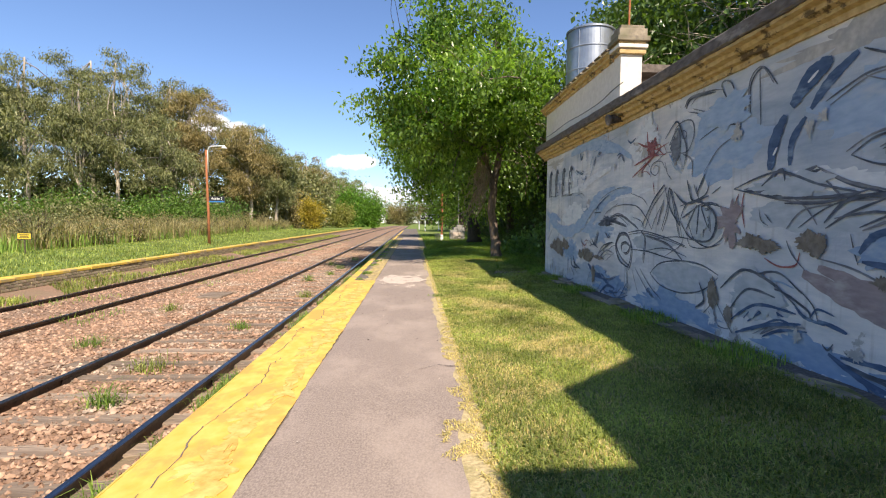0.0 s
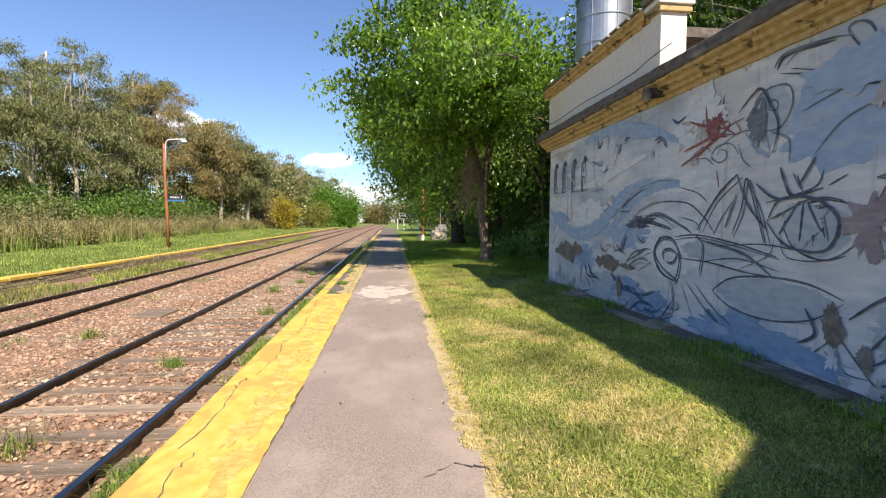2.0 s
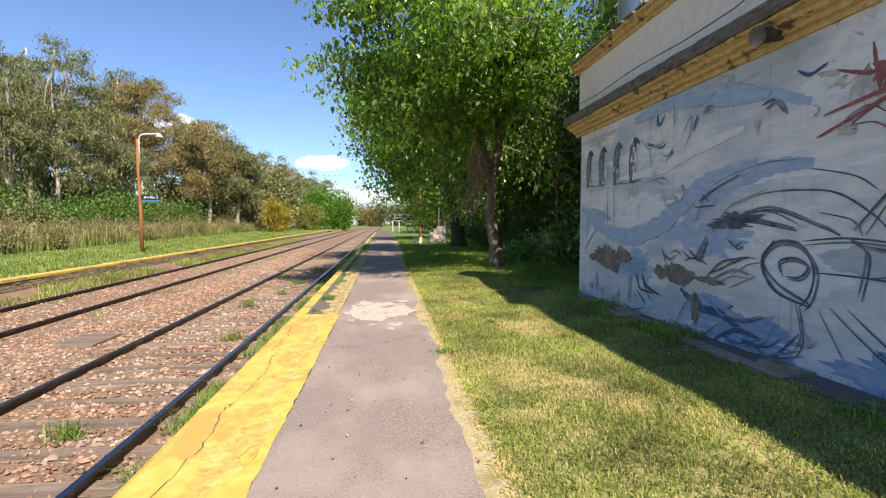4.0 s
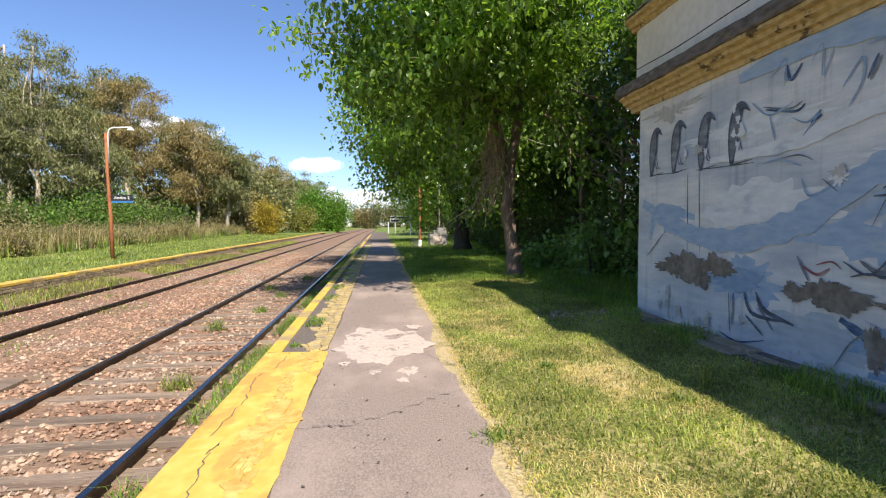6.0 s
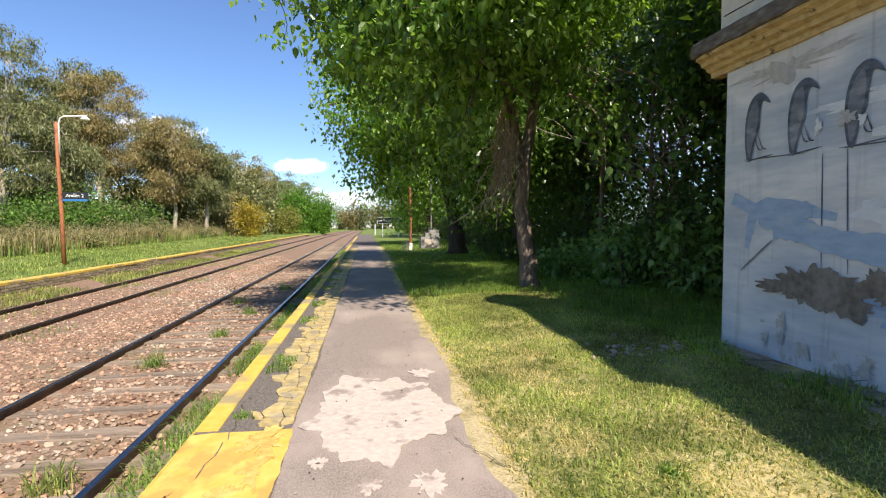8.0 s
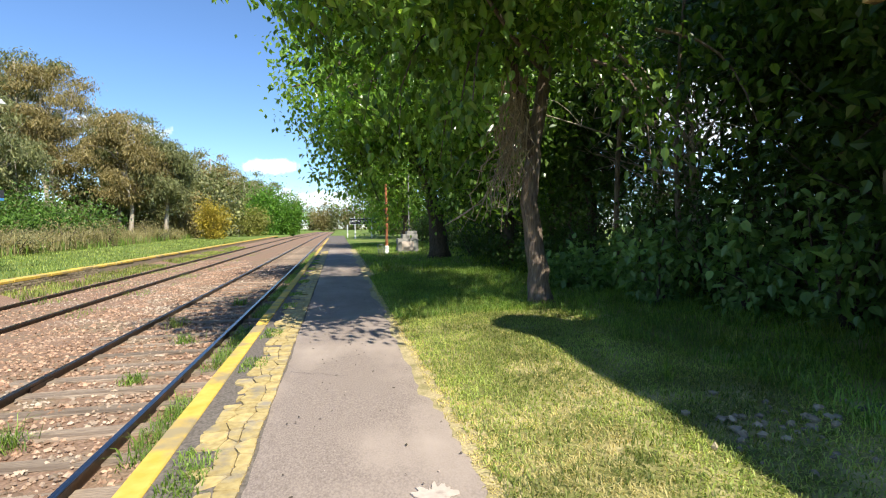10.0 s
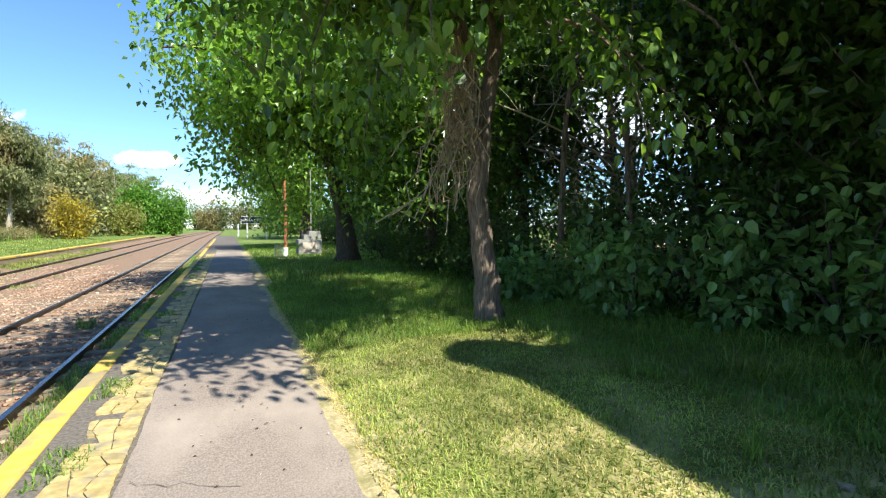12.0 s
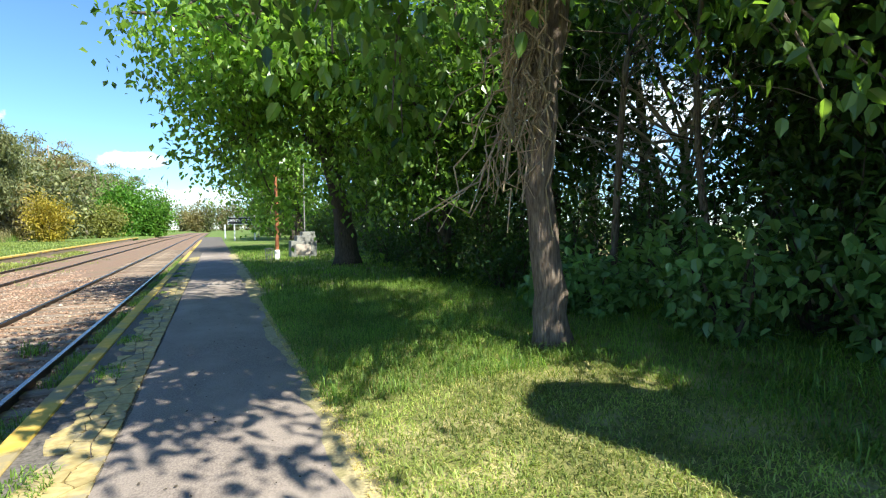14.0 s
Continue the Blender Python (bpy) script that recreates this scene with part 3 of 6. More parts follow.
SLEEPERS = []
build_track("near_track", -2.395, -4.105, "broad-gauge track with dark rails on worn wooden sleepers", 0.0)
build_track("far_track", -6.65, -8.39, "little-used second track half buried in stone and weeds", 0.045)


def build_stones():
    rng = np.random.default_rng(8)

    def scatter(n, x0, x1, y0, y1):
        q = rng.random(n) ** 1.9
        return np.stack([rng.uniform(x0, x1, n), y0 + (y1 - y0) * q], 1)

    P = np.concatenate([scatter(42000, -5.9, -1.75, 2.0, 38), scatter(20000, -9.2, -5.2, 6, 42),
                        np.stack([rng.uniform(-5.9, -1.75, 7000), rng.uniform(-4, 2.4, 7000)], 1), np.stack([rng.uniform(-9.2, -5.6, 6000), rng.uniform(-4, 6.5, 6000)], 1)])
    clear = np.ones(len(P), bool)
    for xr in (-2.395, -4.105, -6.65, -8.39):
        clear &= np.abs(P[:, 0] - xr) > 0.075
    tops = np.array(SLEEPERS)
    near = np.min(np.abs(P[:, 1:2] - tops[None]), axis=1) < 0.10
    clear &= ~(near & (np.abs(P[:, 0] + 3.25) < 1.3) & (rng.random(len(P)) < 0.70))
    P = P[clear]
    n = len(P)
    size = rng.uniform(0.012, 0.031, n) * (1 + 0.35 * (rng.random(n) > 0.93))
    oct_v = np.array([(1, 0, 0), (0, 1, 0), (-1, 0, 0), (0, -1, 0), (0.15, 0.1, 1), (-0.1, 0, -1), (0.7, 0.7, 0.5), (-0.6, -0.65, 0.55)], float)
    oct_f = np.array([(0, 6, 4), (6, 1, 4), (1, 2, 4), (2, 7, 4), (7, 3, 4), (3, 0, 4), (0, 1, 6), (2, 3, 7), (0, 5, 1), (1, 5, 2), (2, 5, 3), (3, 5, 0)])
    V = oct_v[None] * (1 + rng.normal(0, 0.2, (n, 8, 3))) * size[:, None, None] * np.array([1.15, 1.0, 0.95])
    a = rng.uniform(0, 6.28, n)
    ca, sa = np.cos(a)[:, None], np.sin(a)[:, None]
    X, Y = V[..., 0] * ca - V[..., 1] * sa, V[..., 0] * sa + V[..., 1] * ca
    inner = (np.abs(P[:, 0] + 3.25) < 0.75) * -0.012
    Z = V[..., 2] + (rise_np(P[:, 1]) - 0.462 + inner + rng.uniform(-0.01, 0.012, n) - 0.03 * ((P[:, 0] > -2.3)))[:, None]
    W = np.stack([X + P[:, :1], Y + P[:, 1:], Z], -1)
    F = (oct_f[None] + 8 * np.arange(n)[:, None, None])
    ob = ob_np("ballast_stones", W.reshape(-1, 3), F.reshape(-1, 3), M_STONE)
    tagged(ob, "loose reddish and grey crushed stones between the rails", "ballast", kind="stuff")


build_stones()


# ---------------------------------------------------------------- the painted building
def mural_material():
    m, n, l, bs = principled("painted_plaster")
    tc = n.new("ShaderNodeTexCoord")

    def noise_of(scale, detail, stretch=(1, 1, 1), rough=0.55):
        mp, t = n.new("ShaderNodeMapping"), n.new("ShaderNodeTexNoise")
        mp.inputs["Scale"].default_value = stretch
        t.inputs["Scale"].default_value, t.inputs["Detail"].default_value, t.inputs["Roughness"].default_value = scale, detail, rough
        l.new(tc.outputs["Object"], mp.inputs[0]), l.new(mp.outputs[0], t.inputs["Vector"])
        return t.outputs["Fac"]

    def ramp(src, *stops):
        r = n.new("ShaderNodeValToRGB")
        e = r.color_ramp.elements
        while len(e) < len(stops):
            e.new(0.5)
        for k, (p, c) in zip(e, stops):
            k.position, k.color = p, rgb(c)
        l.new(src, r.inputs[0])
        return r.outputs[0]

    def mix(a, b, f, mode="MIX"):
        x = n.new("ShaderNodeMix")
        x.data_type, x.blend_type = "RGBA", mode
        l.new(a, x.inputs["A"]), l.new(b, x.inputs["B"])
        if isinstance(f, float):
            x.inputs["Factor"].default_value = f
        else:
            l.new(f, x.inputs["Factor"])
        return x.outputs["Result"]

    # broad brushed washes of blue, grey and white
    wash = ramp(noise_of(0.55, 2.5, (1, 0.55, 1.25)), (0.33, (0.37, 0.445, 0.53)), (0.44, (0.51, 0.56, 0.61)), (0.52, (0.72, 0.73, 0.73)), (0.66, (0.63, 0.625, 0.615)))
    streak = ramp(noise_of(4.0, 6, (1, 0.5, 2.6), 0.65), (0.3, (0.76, 0.78, 0.82)), (0.7, (1.10, 1.04, 1.02)))
    col = mix(wash, streak, 1.0, "MULTIPLY")
    # bare grey plaster shows in flakes, most of it low on the wall and under the cornice
    sep = n.new("ShaderNodeSeparateXYZ")
    l.new(tc.outputs["Object"], sep.inputs[0])
    height = n.new("ShaderNodeFloatCurve")
    c = height.mapping.curves[0]
    c.points[0].location, c.points[1].location = (0, 0.20), (1, 0.12)
    c.points.new(0.14, 0.04), c.points.new(0.85, 0.0)
    height.mapping.update()
    dv = n.new("ShaderNodeMath")
    dv.operation, dv.inputs[1].default_value = "DIVIDE", 3.4
    l.new(sep.outputs["Z"], dv.inputs[0]), l.new(dv.outputs[0], height.inputs["Value"])
    ad = n.new("ShaderNodeMath")
    l.new(noise_of(5.5, 8, (1, 0.8, 0.8), 0.7), ad.inputs[0]), l.new(height.outputs[0], ad.inputs[1])
    flake = ramp(ad.outputs[0], (0.66, (0, 0, 0)), (0.685, (1, 1, 1)))
    bare = ramp(noise_of(20, 5), (0.3, (0.36, 0.35, 0.34)), (0.7, (0.52, 0.50, 0.48)))
    col = mix(col, bare, flake)
    drip = ramp(noise_of(3.0, 5, (1, 3.5, 0.22), 0.6), (0.56, (1, 1, 1)), (0.72, (0.74, 0.72, 0.70)))
    col = mix(col, drip, 0.8, "MULTIPLY")
    l.new(col, bs.inputs["Base Color"])
    bs.inputs["Roughness"].default_value, bs.inputs["Specular IOR Level"].default_value = 0.8, 0.25
    bp = n.new("ShaderNodeBump")
    bp.inputs["Strength"].default_value, bp.inputs["Distance"].default_value = 0.35, 0.01
    l.new(noise_of(26, 6), bp.inputs["Height"]), l.new(bp.outputs[0], bs.inputs["Normal"])
    return m


M_MURAL = mural_material()


def paint(name, a, b, c=None):
    return surface(name, a, b, c, 9, 3.5, 0.8, 0.1, 0.002, stretch=(1, 0.6, 1.6), cut=(0.55, 0.7))


INK = paint("mural_dark_line", (0.05, 0.06, 0.08), (0.14, 0.16, 0.20), (0.22, 0.25, 0.29))
GREY = paint("mural_grey", (0.13, 0.14, 0.165), (0.23, 0.24, 0.27), (0.34, 0.35, 0.37))
NAVY = paint("mural_navy", (0.04, 0.075, 0.15), (0.09, 0.145, 0.25), (0.22, 0.30, 0.40))
BLUE = paint("mural_blue", (0.20, 0.30, 0.45), (0.29, 0.39, 0.53), (0.42, 0.48, 0.55))
LIGHT = paint("mural_light_blue", (0.28, 0.38, 0.53), (0.38, 0.48, 0.61), (0.45, 0.50, 0.56))
RED = paint("mural_red", (0.22, 0.07, 0.075), (0.34, 0.13, 0.13), (0.42, 0.33, 0.33))
MAUVE = paint("mural_mauve", (0.25, 0.20, 0.21), (0.36, 0.30, 0.31), (0.44, 0.40, 0.40))
PALE = paint("mural_white", (0.62, 0.63, 0.65), (0.74, 0.75, 0.76), (0.46, 0.50, 0.55))
RENDERCOAT = surface("bare_brown_render", (0.135, 0.115, 0.095), (0.24, 0.205, 0.17), (0.30, 0.27, 0.24), 14, 3, 0.95, 0.8, 0.012)
BARE = surface("bare_grey_plaster", (0.40, 0.38, 0.36), (0.54, 0.52, 0.49), (0.33, 0.33, 0.34), 14, 3, 0.95, 0.5, 0.008)

WALL_X, WALL_END, WALL_TOP = 3.79, 14.10, 3.33


def build_wall():
    wall = part("wall_mural", boxed(WALL_X, WALL_X + 0.32, -1.0, WALL_END, -0.3, WALL_TOP), M_MURAL)
    tagged(wall, "weathered plaster wall covered with a blue and grey mural", "wall", kind="structure")
    back = part("wall_back", boxed(8.6, 8.9, -1.0, WALL_END, -0.3, WALL_TOP), M_PALEWALL)
    tagged(back, "plain plastered rear wall", "wall", kind="structure")
    end = part("wall_end", boxed(WALL_X + 0.322, 8.598, WALL_END - 0.32, WALL_END - 0.003, -0.3, WALL_TOP), M_PALEWALL)
    tagged(end, "plain plastered end wall", "wall", kind="structure")
    roof = part("roof", boxed(WALL_X + 0.02, 8.88, -1.0, WALL_END - 0.02, WALL_TOP + 0.005, WALL_TOP + 0.28), M_COPING)
    tagged(roof, "flat dark concrete roof", "roof", kind="structure")
    return wall


WALL = build_wall()


def build_cornice(name, x_face, y0, y1, z, prof, material, label, parent=None):
    """Stepped moulding along the wall, with chipped edges."""
    rng = random.Random(int(z * 100))
    n = int((y1 - y0) / 0.16)
    bm = bmesh.new()
    rows = []
    for j in range(n + 1):
        y = y0 + (y1 - y0) * j / n
        rows.append([bm.verts.new((x_face - d + (rng.uniform(0, 0.02) if (d > 0.03 and rng.random() < 0.35) else 0), y, z + h + rng.uniform(-0.006, 0.006))) for d, h in prof])
    k = len(prof)
    for a, b in zip(rows, rows[1:]):
        for i in range(k):
            bm.faces.new((a[i], a[(i + 1) % k], b[(i + 1) % k], b[i]))
    bm.faces.new(rows[0])
    bm.faces.new(list(reversed(rows[-1])))
    bmesh.ops.recalc_face_normals(bm, faces=bm.faces)
    ob = part(name, bm, material, parent)
    return tagged(ob, label, "" if parent else "cornice", kind="" if parent else "structure")


build_cornice("trim_cornice", WALL_X, -0.98, WALL_END + 0.24, 3.30,
              [(-0.1, 0.0), (0.03, 0.0), (0.035, 0.06), (0.09, 0.075), (0.10, 0.115), (0.165, 0.135), (0.18, 0.18), (0.245, 0.20), (0.25, 0.235), (-0.1, 0.235)], M_OCHRE,
              "chipped ochre cornice moulding along the wall top")
build_cornice("trim_coping", WALL_X, -0.98, WALL_END + 0.29, 3.537,
              [(-0.3, 0.0), (0.27, 0.0), (0.285, 0.02), (0.28, 0.15), (0.25, 0.175), (0.05, 0.20), (-0.3, 0.21)], M_COPING,
              "blackened concrete coping over the cornice")

BLOCK_Y0, BLOCK_Y1 = 9.08, 14.20


def build_upper():
    up = thing("roof_parapet", "pale plastered parapet block with ochre moulding and end pier", "parapet", (5.0, 12, 3.74))
    inv = Matrix.Translation((-5.0, -12, -3.74))

    def put(name, bm, mat, label=""):
        o = part(name, bm, mat, up, label)
        o.matrix_parent_inverse = inv
        return o

    put("panel", boxed(3.77, 4.10, BLOCK_Y0 + 0.25, BLOCK_Y1, 3.60, 4.60), M_PALEWALL, "smooth pale plaster")
    put("return_panel", boxed(4.102, 7.2, BLOCK_Y1 - 0.3, BLOCK_Y1 - 0.004, 3.60, 4.58), M_PALEWALL)
    put("roof_slab", boxed(4.102, 7.2, BLOCK_Y0 + 0.3, BLOCK_Y1 - 0.31, 4.40, 4.55), M_COPING)
    put("pier", boxed(3.74, 4.14, BLOCK_Y0 - 0.06, BLOCK_Y0 + 0.25, 3.60, 4.60, bevel=0.008), M_PALEWALL)
    o = build_cornice("moulding", 3.77, BLOCK_Y0 + 0.30, BLOCK_Y1 + 0.12, 4.58, [(-0.3, 0), (0.02, 0), (0.04, 0.05), (0.09, 0.06), (0.10, 0.11), (0.16, 0.13), (0.165, 0.17), (0.02, 0.20), (-0.3, 0.21)], M_OCHRE, "stepped ochre moulding", up)
    o.matrix_parent_inverse = inv
    o = build_cornice("dentil_strip", 3.77, BLOCK_Y0 + 0.30, BLOCK_Y1 + 0.02, 4.792, [(-0.3, 0), (0.05, 0), (0.06, 0.045), (0.03, 0.075), (-0.3, 0.075)], M_COPING, "dark weathered capping", up)
    o.matrix_parent_inverse = inv
    for k in range(13):
        y = BLOCK_Y0 + 0.55 + 0.38 * k
        put("tile", boxed(3.70, 4.05, y, y + 0.30, 4.868, 4.90, bevel=0.006), M_SLAB)
    z = 4.60
    for dx, h, mat in ((0.05, 0.07, M_OCHRE), (0.02, 0.03, M_PALEWALL), (0.075, 0.07, M_PALEWALL), (0.045, 0.05, M_OCHRE), (0.10, 0.09, M_SLAB), (0.06, 0.14, M_SLAB), (0.02, 0.07, M_SLAB)):
        put("pier_course", boxed(3.74 - dx, 4.14 + dx, BLOCK_Y0 - 0.06 - dx, BLOCK_Y0 + 0.25 + dx, z, z + h - 0.002, bevel=0.012), mat)
        z += h

    put("rod", tube([(3.94, BLOCK_Y0 + 0.1, z - 0.01), (3.95, BLOCK_Y0 + 0.1, z + 1.3)], [0.02, 0.018], 8), M_RUST, "rusty iron rod")


build_upper()


def build_tank():
    t = thing("water_tank", "grey galvanised round water tank with soldered seams on a low stand", "water tank", (4.42, 12.6, 4.55))
    for x in (-0.25, 0.45):
        for y in (-0.4, 0.4):
            part("leg", boxed(x - 0.05, x + 0.05, y - 0.05, y + 0.05, 0.0, 0.36), M_COPING, t)
    part("stand", boxed(-0.60, 0.60, -0.58, 0.58, 0.361, 0.42, bevel=0.01), M_COPING, t)
    part("drum", lathe([(0.57, 0.421), (0.57, 1.74), (0.60, 1.75), (0.60, 1.79), (0.55, 1.80), (0.30, 1.92), (0.02, 1.96)], 48), M_ZINC, t)
    for z in (0.75, 1.3):
        part("hoop", lathe([(0.573, z), (0.587, z + 0.012), (0.587, z + 0.03), (0.573, z + 0.042)], 48), M_ZINC, t)
    for k in range(7):
        a = 0.9 * k + 0.3
        part("seam", tube([(0.577 * math.cos(a), 0.577 * math.sin(a), 0.43), (0.577 * math.cos(a), 0.577 * math.sin(a), 1.73)], [0.009, 0.009], 6), M_ZINC, t)


build_tank()


def build_main_house():
    """The taller station building behind the walker, which throws its shade on the lawn."""
    h = thing("station_building", "taller plastered station building with a tiled canopy", "building", (6, -8, 0))
    inv = Matrix.Translation((-6, 8, 0))
    parts = [("wall", boxed(3.7, 10.0, -16, -1.02, -0.3, 5.6), M_PALEWALL), ("roof", None, M_COPING), ("canopy", boxed(2.45, 3.69, -14, -2.45, 5.95, 6.1), M_COPING)]
    bm = bmesh.new()
    lo = [bm.verts.new(p) for p in ((3.28, -16.2, 5.62), (10.3, -16.2, 5.62), (10.3, 0.1, 5.62), (4.6, 0.1, 5.62), (3.28, -1.1, 5.62))]
    hi = [bm.verts.new(v.co + Vector((0, 0, 0.55))) for v in lo]
    bm.faces.new(list(reversed(lo)))
    bm.faces.new(hi)
    for i in range(5):
        bm.faces.new((lo[i], lo[(i + 1) % 5], hi[(i + 1) % 5], hi[i]))
    for name, b, mat in parts:
        o = part(name, b or bm, mat, h)
        o.matrix_parent_inverse = inv
    for y in (-4, -8, -12):
        o = part("bracket", boxed(2.5, 3.69, y - 0.05, y + 0.05, 5.75, 5.945), M_BARK_DARK, h)
        o.matrix_parent_inverse = inv


build_main_house()


def build_spout():
    s = thing("rain_spout", "short dark clay drain spout under the coping", "drain spout", (3.56, 8.9, 3.40))
    b = tube([(0.2, 0, 0.03), (-0.06, 0, -0.02)], [0.075, 0.08], 14)
    part("pipe", b, M_BARK_DARK, s)
    part("collar", tube([(-0.055, 0, -0.018), (-0.085, 0, -0.024)], [0.10, 0.10], 14), M_COPING, s)


build_spout()


def build_cable():
    pts = []
    for k in range(30):
        q = k / 29
        pts.append((3.49 + 0.012 * math.sin(9 * q), 8.3 + 5.5 * q, 3.80 + 0.22 * abs(q - 0.15) ** 0.5 * (1 if q < 0.15 else 0) + 0.012 * math.sin(14 * q)))
    ob = part("cable", tube(pts, [0.007] * 30, 6), M_BLACK)
    tagged(ob, "thin black cable lying along the coping", "cable")


build_cable()


# ---------------------------------------------------------------- the mural
def spline(pts, per=9):
    P = [Vector((p[0], p[1], 0)) for p in pts]
    out = []
    for i in range(len(P) - 1):
        a, b, c, d = P[max(i - 1, 0)], P[i], P[i + 1], P[min(i + 2, len(P) - 1)]
        for k in range(per):
            t = k / per
            out.append(0.5 * ((2 * b) + (c - a) * t + (2 * a - 5 * b + 4 * c - d) * t * t + (3 * b - a - 3 * c + d) * t ** 3))
    return out + [P[-1]]


LAYER, ALONG = [0], -0.35


def brush(material, width, *pts, name="brush_stroke", echo=True):
    """A painted stroke on the wall, through points (along, up), swelling in its middle."""
    rng = random.Random(int(pts[0][0] * 1000 + pts[0][1] * 77))
    LAYER[0] += 1
    x = WALL_X - 0.0022 - 0.00004 * LAYER[0] - (0.0 if width > 0.1 else 0.003)
    fine = spline(pts)
    bm = bmesh.new()
    prev = None
    for i, p in enumerate(fine):
        d = (fine[min(i + 1, len(fine) - 1)] - fine[max(i - 1, 0)])
        nrm = Vector((-d.y, d.x, 0)).normalized() if d.length > 1e-6 else Vector((0, 1, 0))
        q = i / (len(fine) - 1)
        w = 0.68 * width * (0.25 + 0.85 * math.sin(math.pi * min(max(q, 0.03), 0.97)) ** 0.6) * rng.uniform(0.78, 1.12) / 2
        a, b = p + nrm * w, p - nrm * w
        va, vb = bm.verts.new((x, a.x + ALONG, a.y)), bm.verts.new((x, b.x + ALONG, b.y))
        if prev:
            bm.faces.new((prev[0], va, vb, prev[1]))
        prev = (va, vb)
    ob = part(name, bm, material, WALL)
    # a fainter second pass beside the line, as a sketching hand leaves it
    if echo and 0.02 < width <= 0.06 and material in (INK, NAVY) and rng.random() < 0.55:
        s = rng.choice((-1, 1)) * rng.uniform(0.03, 0.055)
        brush(GREY, width * rng.uniform(0.7, 1.3), *[(p[0] + s * rng.uniform(0.5, 1.2), p[1] + s * rng.uniform(0.4, 1.0)) for p in pts], echo=False)
    return ob


def daub(material, y, z, ry, rz, seed, jag=0.3, name="painted_area", depth=0.0016):
    """A ragged flat area of paint or of fallen paint."""
    rng = random.Random(seed)
    LAYER[0] += 1
    x = WALL_X - depth - 0.00004 * LAYER[0]
    bm = bmesh.new()
    ph = [rng.uniform(0, 6.28) for _ in range(4)]
    vs = []
    for k in range(60):
        a = 2 * math.pi * k / 60
        r = 1 + jag * (0.5 * math.sin(3 * a + ph[0]) + 0.35 * math.sin(7 * a + ph[1]) + 0.3 * math.sin(13 * a + ph[2])) + rng.uniform(-0.5, 0.5) * jag
        vs.append(bm.verts.new((x, y + ALONG + ry * r * math.cos(a), max(0.03, z + rz * r * math.sin(a)))))
    bm.faces.new(vs)
    return part(name, bm, material, WALL)


daub(LIGHT, 4.08, 2.50, 0.75, 0.36, 1, 0.25)
daub(LIGHT, 6.37, 2.45, 0.80, 0.36, 2, 0.25)
daub(PALE, 9.11, 1.27, 0.85, 0.42, 3, 0.15)
daub(PALE, 7.19, 0.78, 0.72, 0.21, 4, 0.1)
daub(PALE, 4.81, 1.87, 0.70, 0.16, 5, 0.2)
daub(PALE, 9.6, 2.05, 1.3, 0.10, 6, 0.3)
daub(PALE, 12.1, 2.6, 1.1, 0.09, 7, 0.3)
daub(BLUE, 9.75, 0.30, 0.85, 0.2, 8, 0.3)
daub(BLUE, 7.66, 0.28, 0.85, 0.22, 9, 0.3)
daub(BLUE, 3.9, 0.16, 0.6, 0.13, 10, 0.3)
daub(BLUE, 4.9, 0.26, 0.6, 0.15, 11, 0.3)
daub(LIGHT, 12.1, 0.85, 0.5, 0.25, 12, 0.3)
WASH = paint("mural_grey_blue_wash", (0.36, 0.41, 0.46), (0.48, 0.52, 0.57), (0.50, 0.52, 0.54))
daub(WASH, 7.15, 0.76, 0.82, 0.20, 21, 0.06)
daub(WASH, 6.6, 1.48, 0.36, 0.24, 22, 0.06)
daub(WASH, 8.05, 1.2, 0.7, 0.14, 23, 0.12)
daub(WASH, 7.2, 2.65, 0.26, 0.3, 24, 0.12)
daub(WASH, 4.9, 1.62, 0.8, 0.2, 25, 0.15)
daub(WASH, 5.6, 0.66, 0.45, 0.22, 26, 0.25)
daub(LIGHT, 3.75, 1.3, 0.4, 0.32, 27, 0.12)
daub(WASH, 3.9, 2.12, 0.45, 0.12, 28, 0.12)
daub(WASH, 11.2, 0.4, 0.9, 0.2, 29, 0.35)
daub(PALE, 11.9, 1.7, 0.9, 0.25, 30, 0.3)
daub(PALE, 8.6, 2.75, 0.35, 0.2, 31, 0.5)
daub(LIGHT, 10.4, 1.35, 0.8, 0.2, 32, 0.3)
daub(BARE, 4.53, 3.14, 0.8, 0.13, 13, 0.5)
daub(BARE, 8.41, 2.80, 0.27, 0.2, 14, 0.7)
daub(BARE, 13.6, 3.1, 0.5, 0.1, 15, 0.6)
brush(LIGHT, 0.28, (11.11, 1.34), (10.6, 1.65), (9.97, 1.97), (9.35, 2.1), (8.84, 2.09))
brush(LIGHT, 0.25, (13.13, 3.67), (10.93, 3.2), (9.8, 3.0), (8.9, 2.67))
brush(LIGHT, 0.22, (14.09, 1.27), (13.88, 1.73), (13.02, 1.59))
brush(MAUVE, 0.28, (4.96, 1.03), (4.41, 0.86), (3.83, 0.7), (3.36, 0.58))
brush(MAUVE, 0.2, (4.78, 1.1), (4.08, 0.92), (3.39, 0.77))
brush(INK, 0.015, (14.15, 2.25), (13.38, 2.22))
brush(INK, 0.015, (13.02, 2.21), (11.98, 2.18))
brush(INK, 0.02, (13.18, 2.18), (13.16, 1.12))
brush(INK, 0.02, (12.94, 2.19), (12.9, 1.09))
brush(INK, 0.05, (8.84, 0.77), (9.22, 0.91), (9.44, 1.13), (9.27, 1.32), (8.97, 1.32), (8.8, 1.11), (8.82, 0.87), (8.93, 0.72))
brush(INK, 0.04, (9.19, 1.02), (9.2, 1.14), (9.01, 1.18), (8.86, 1.11), (8.95, 1.0), (9.12, 0.99))
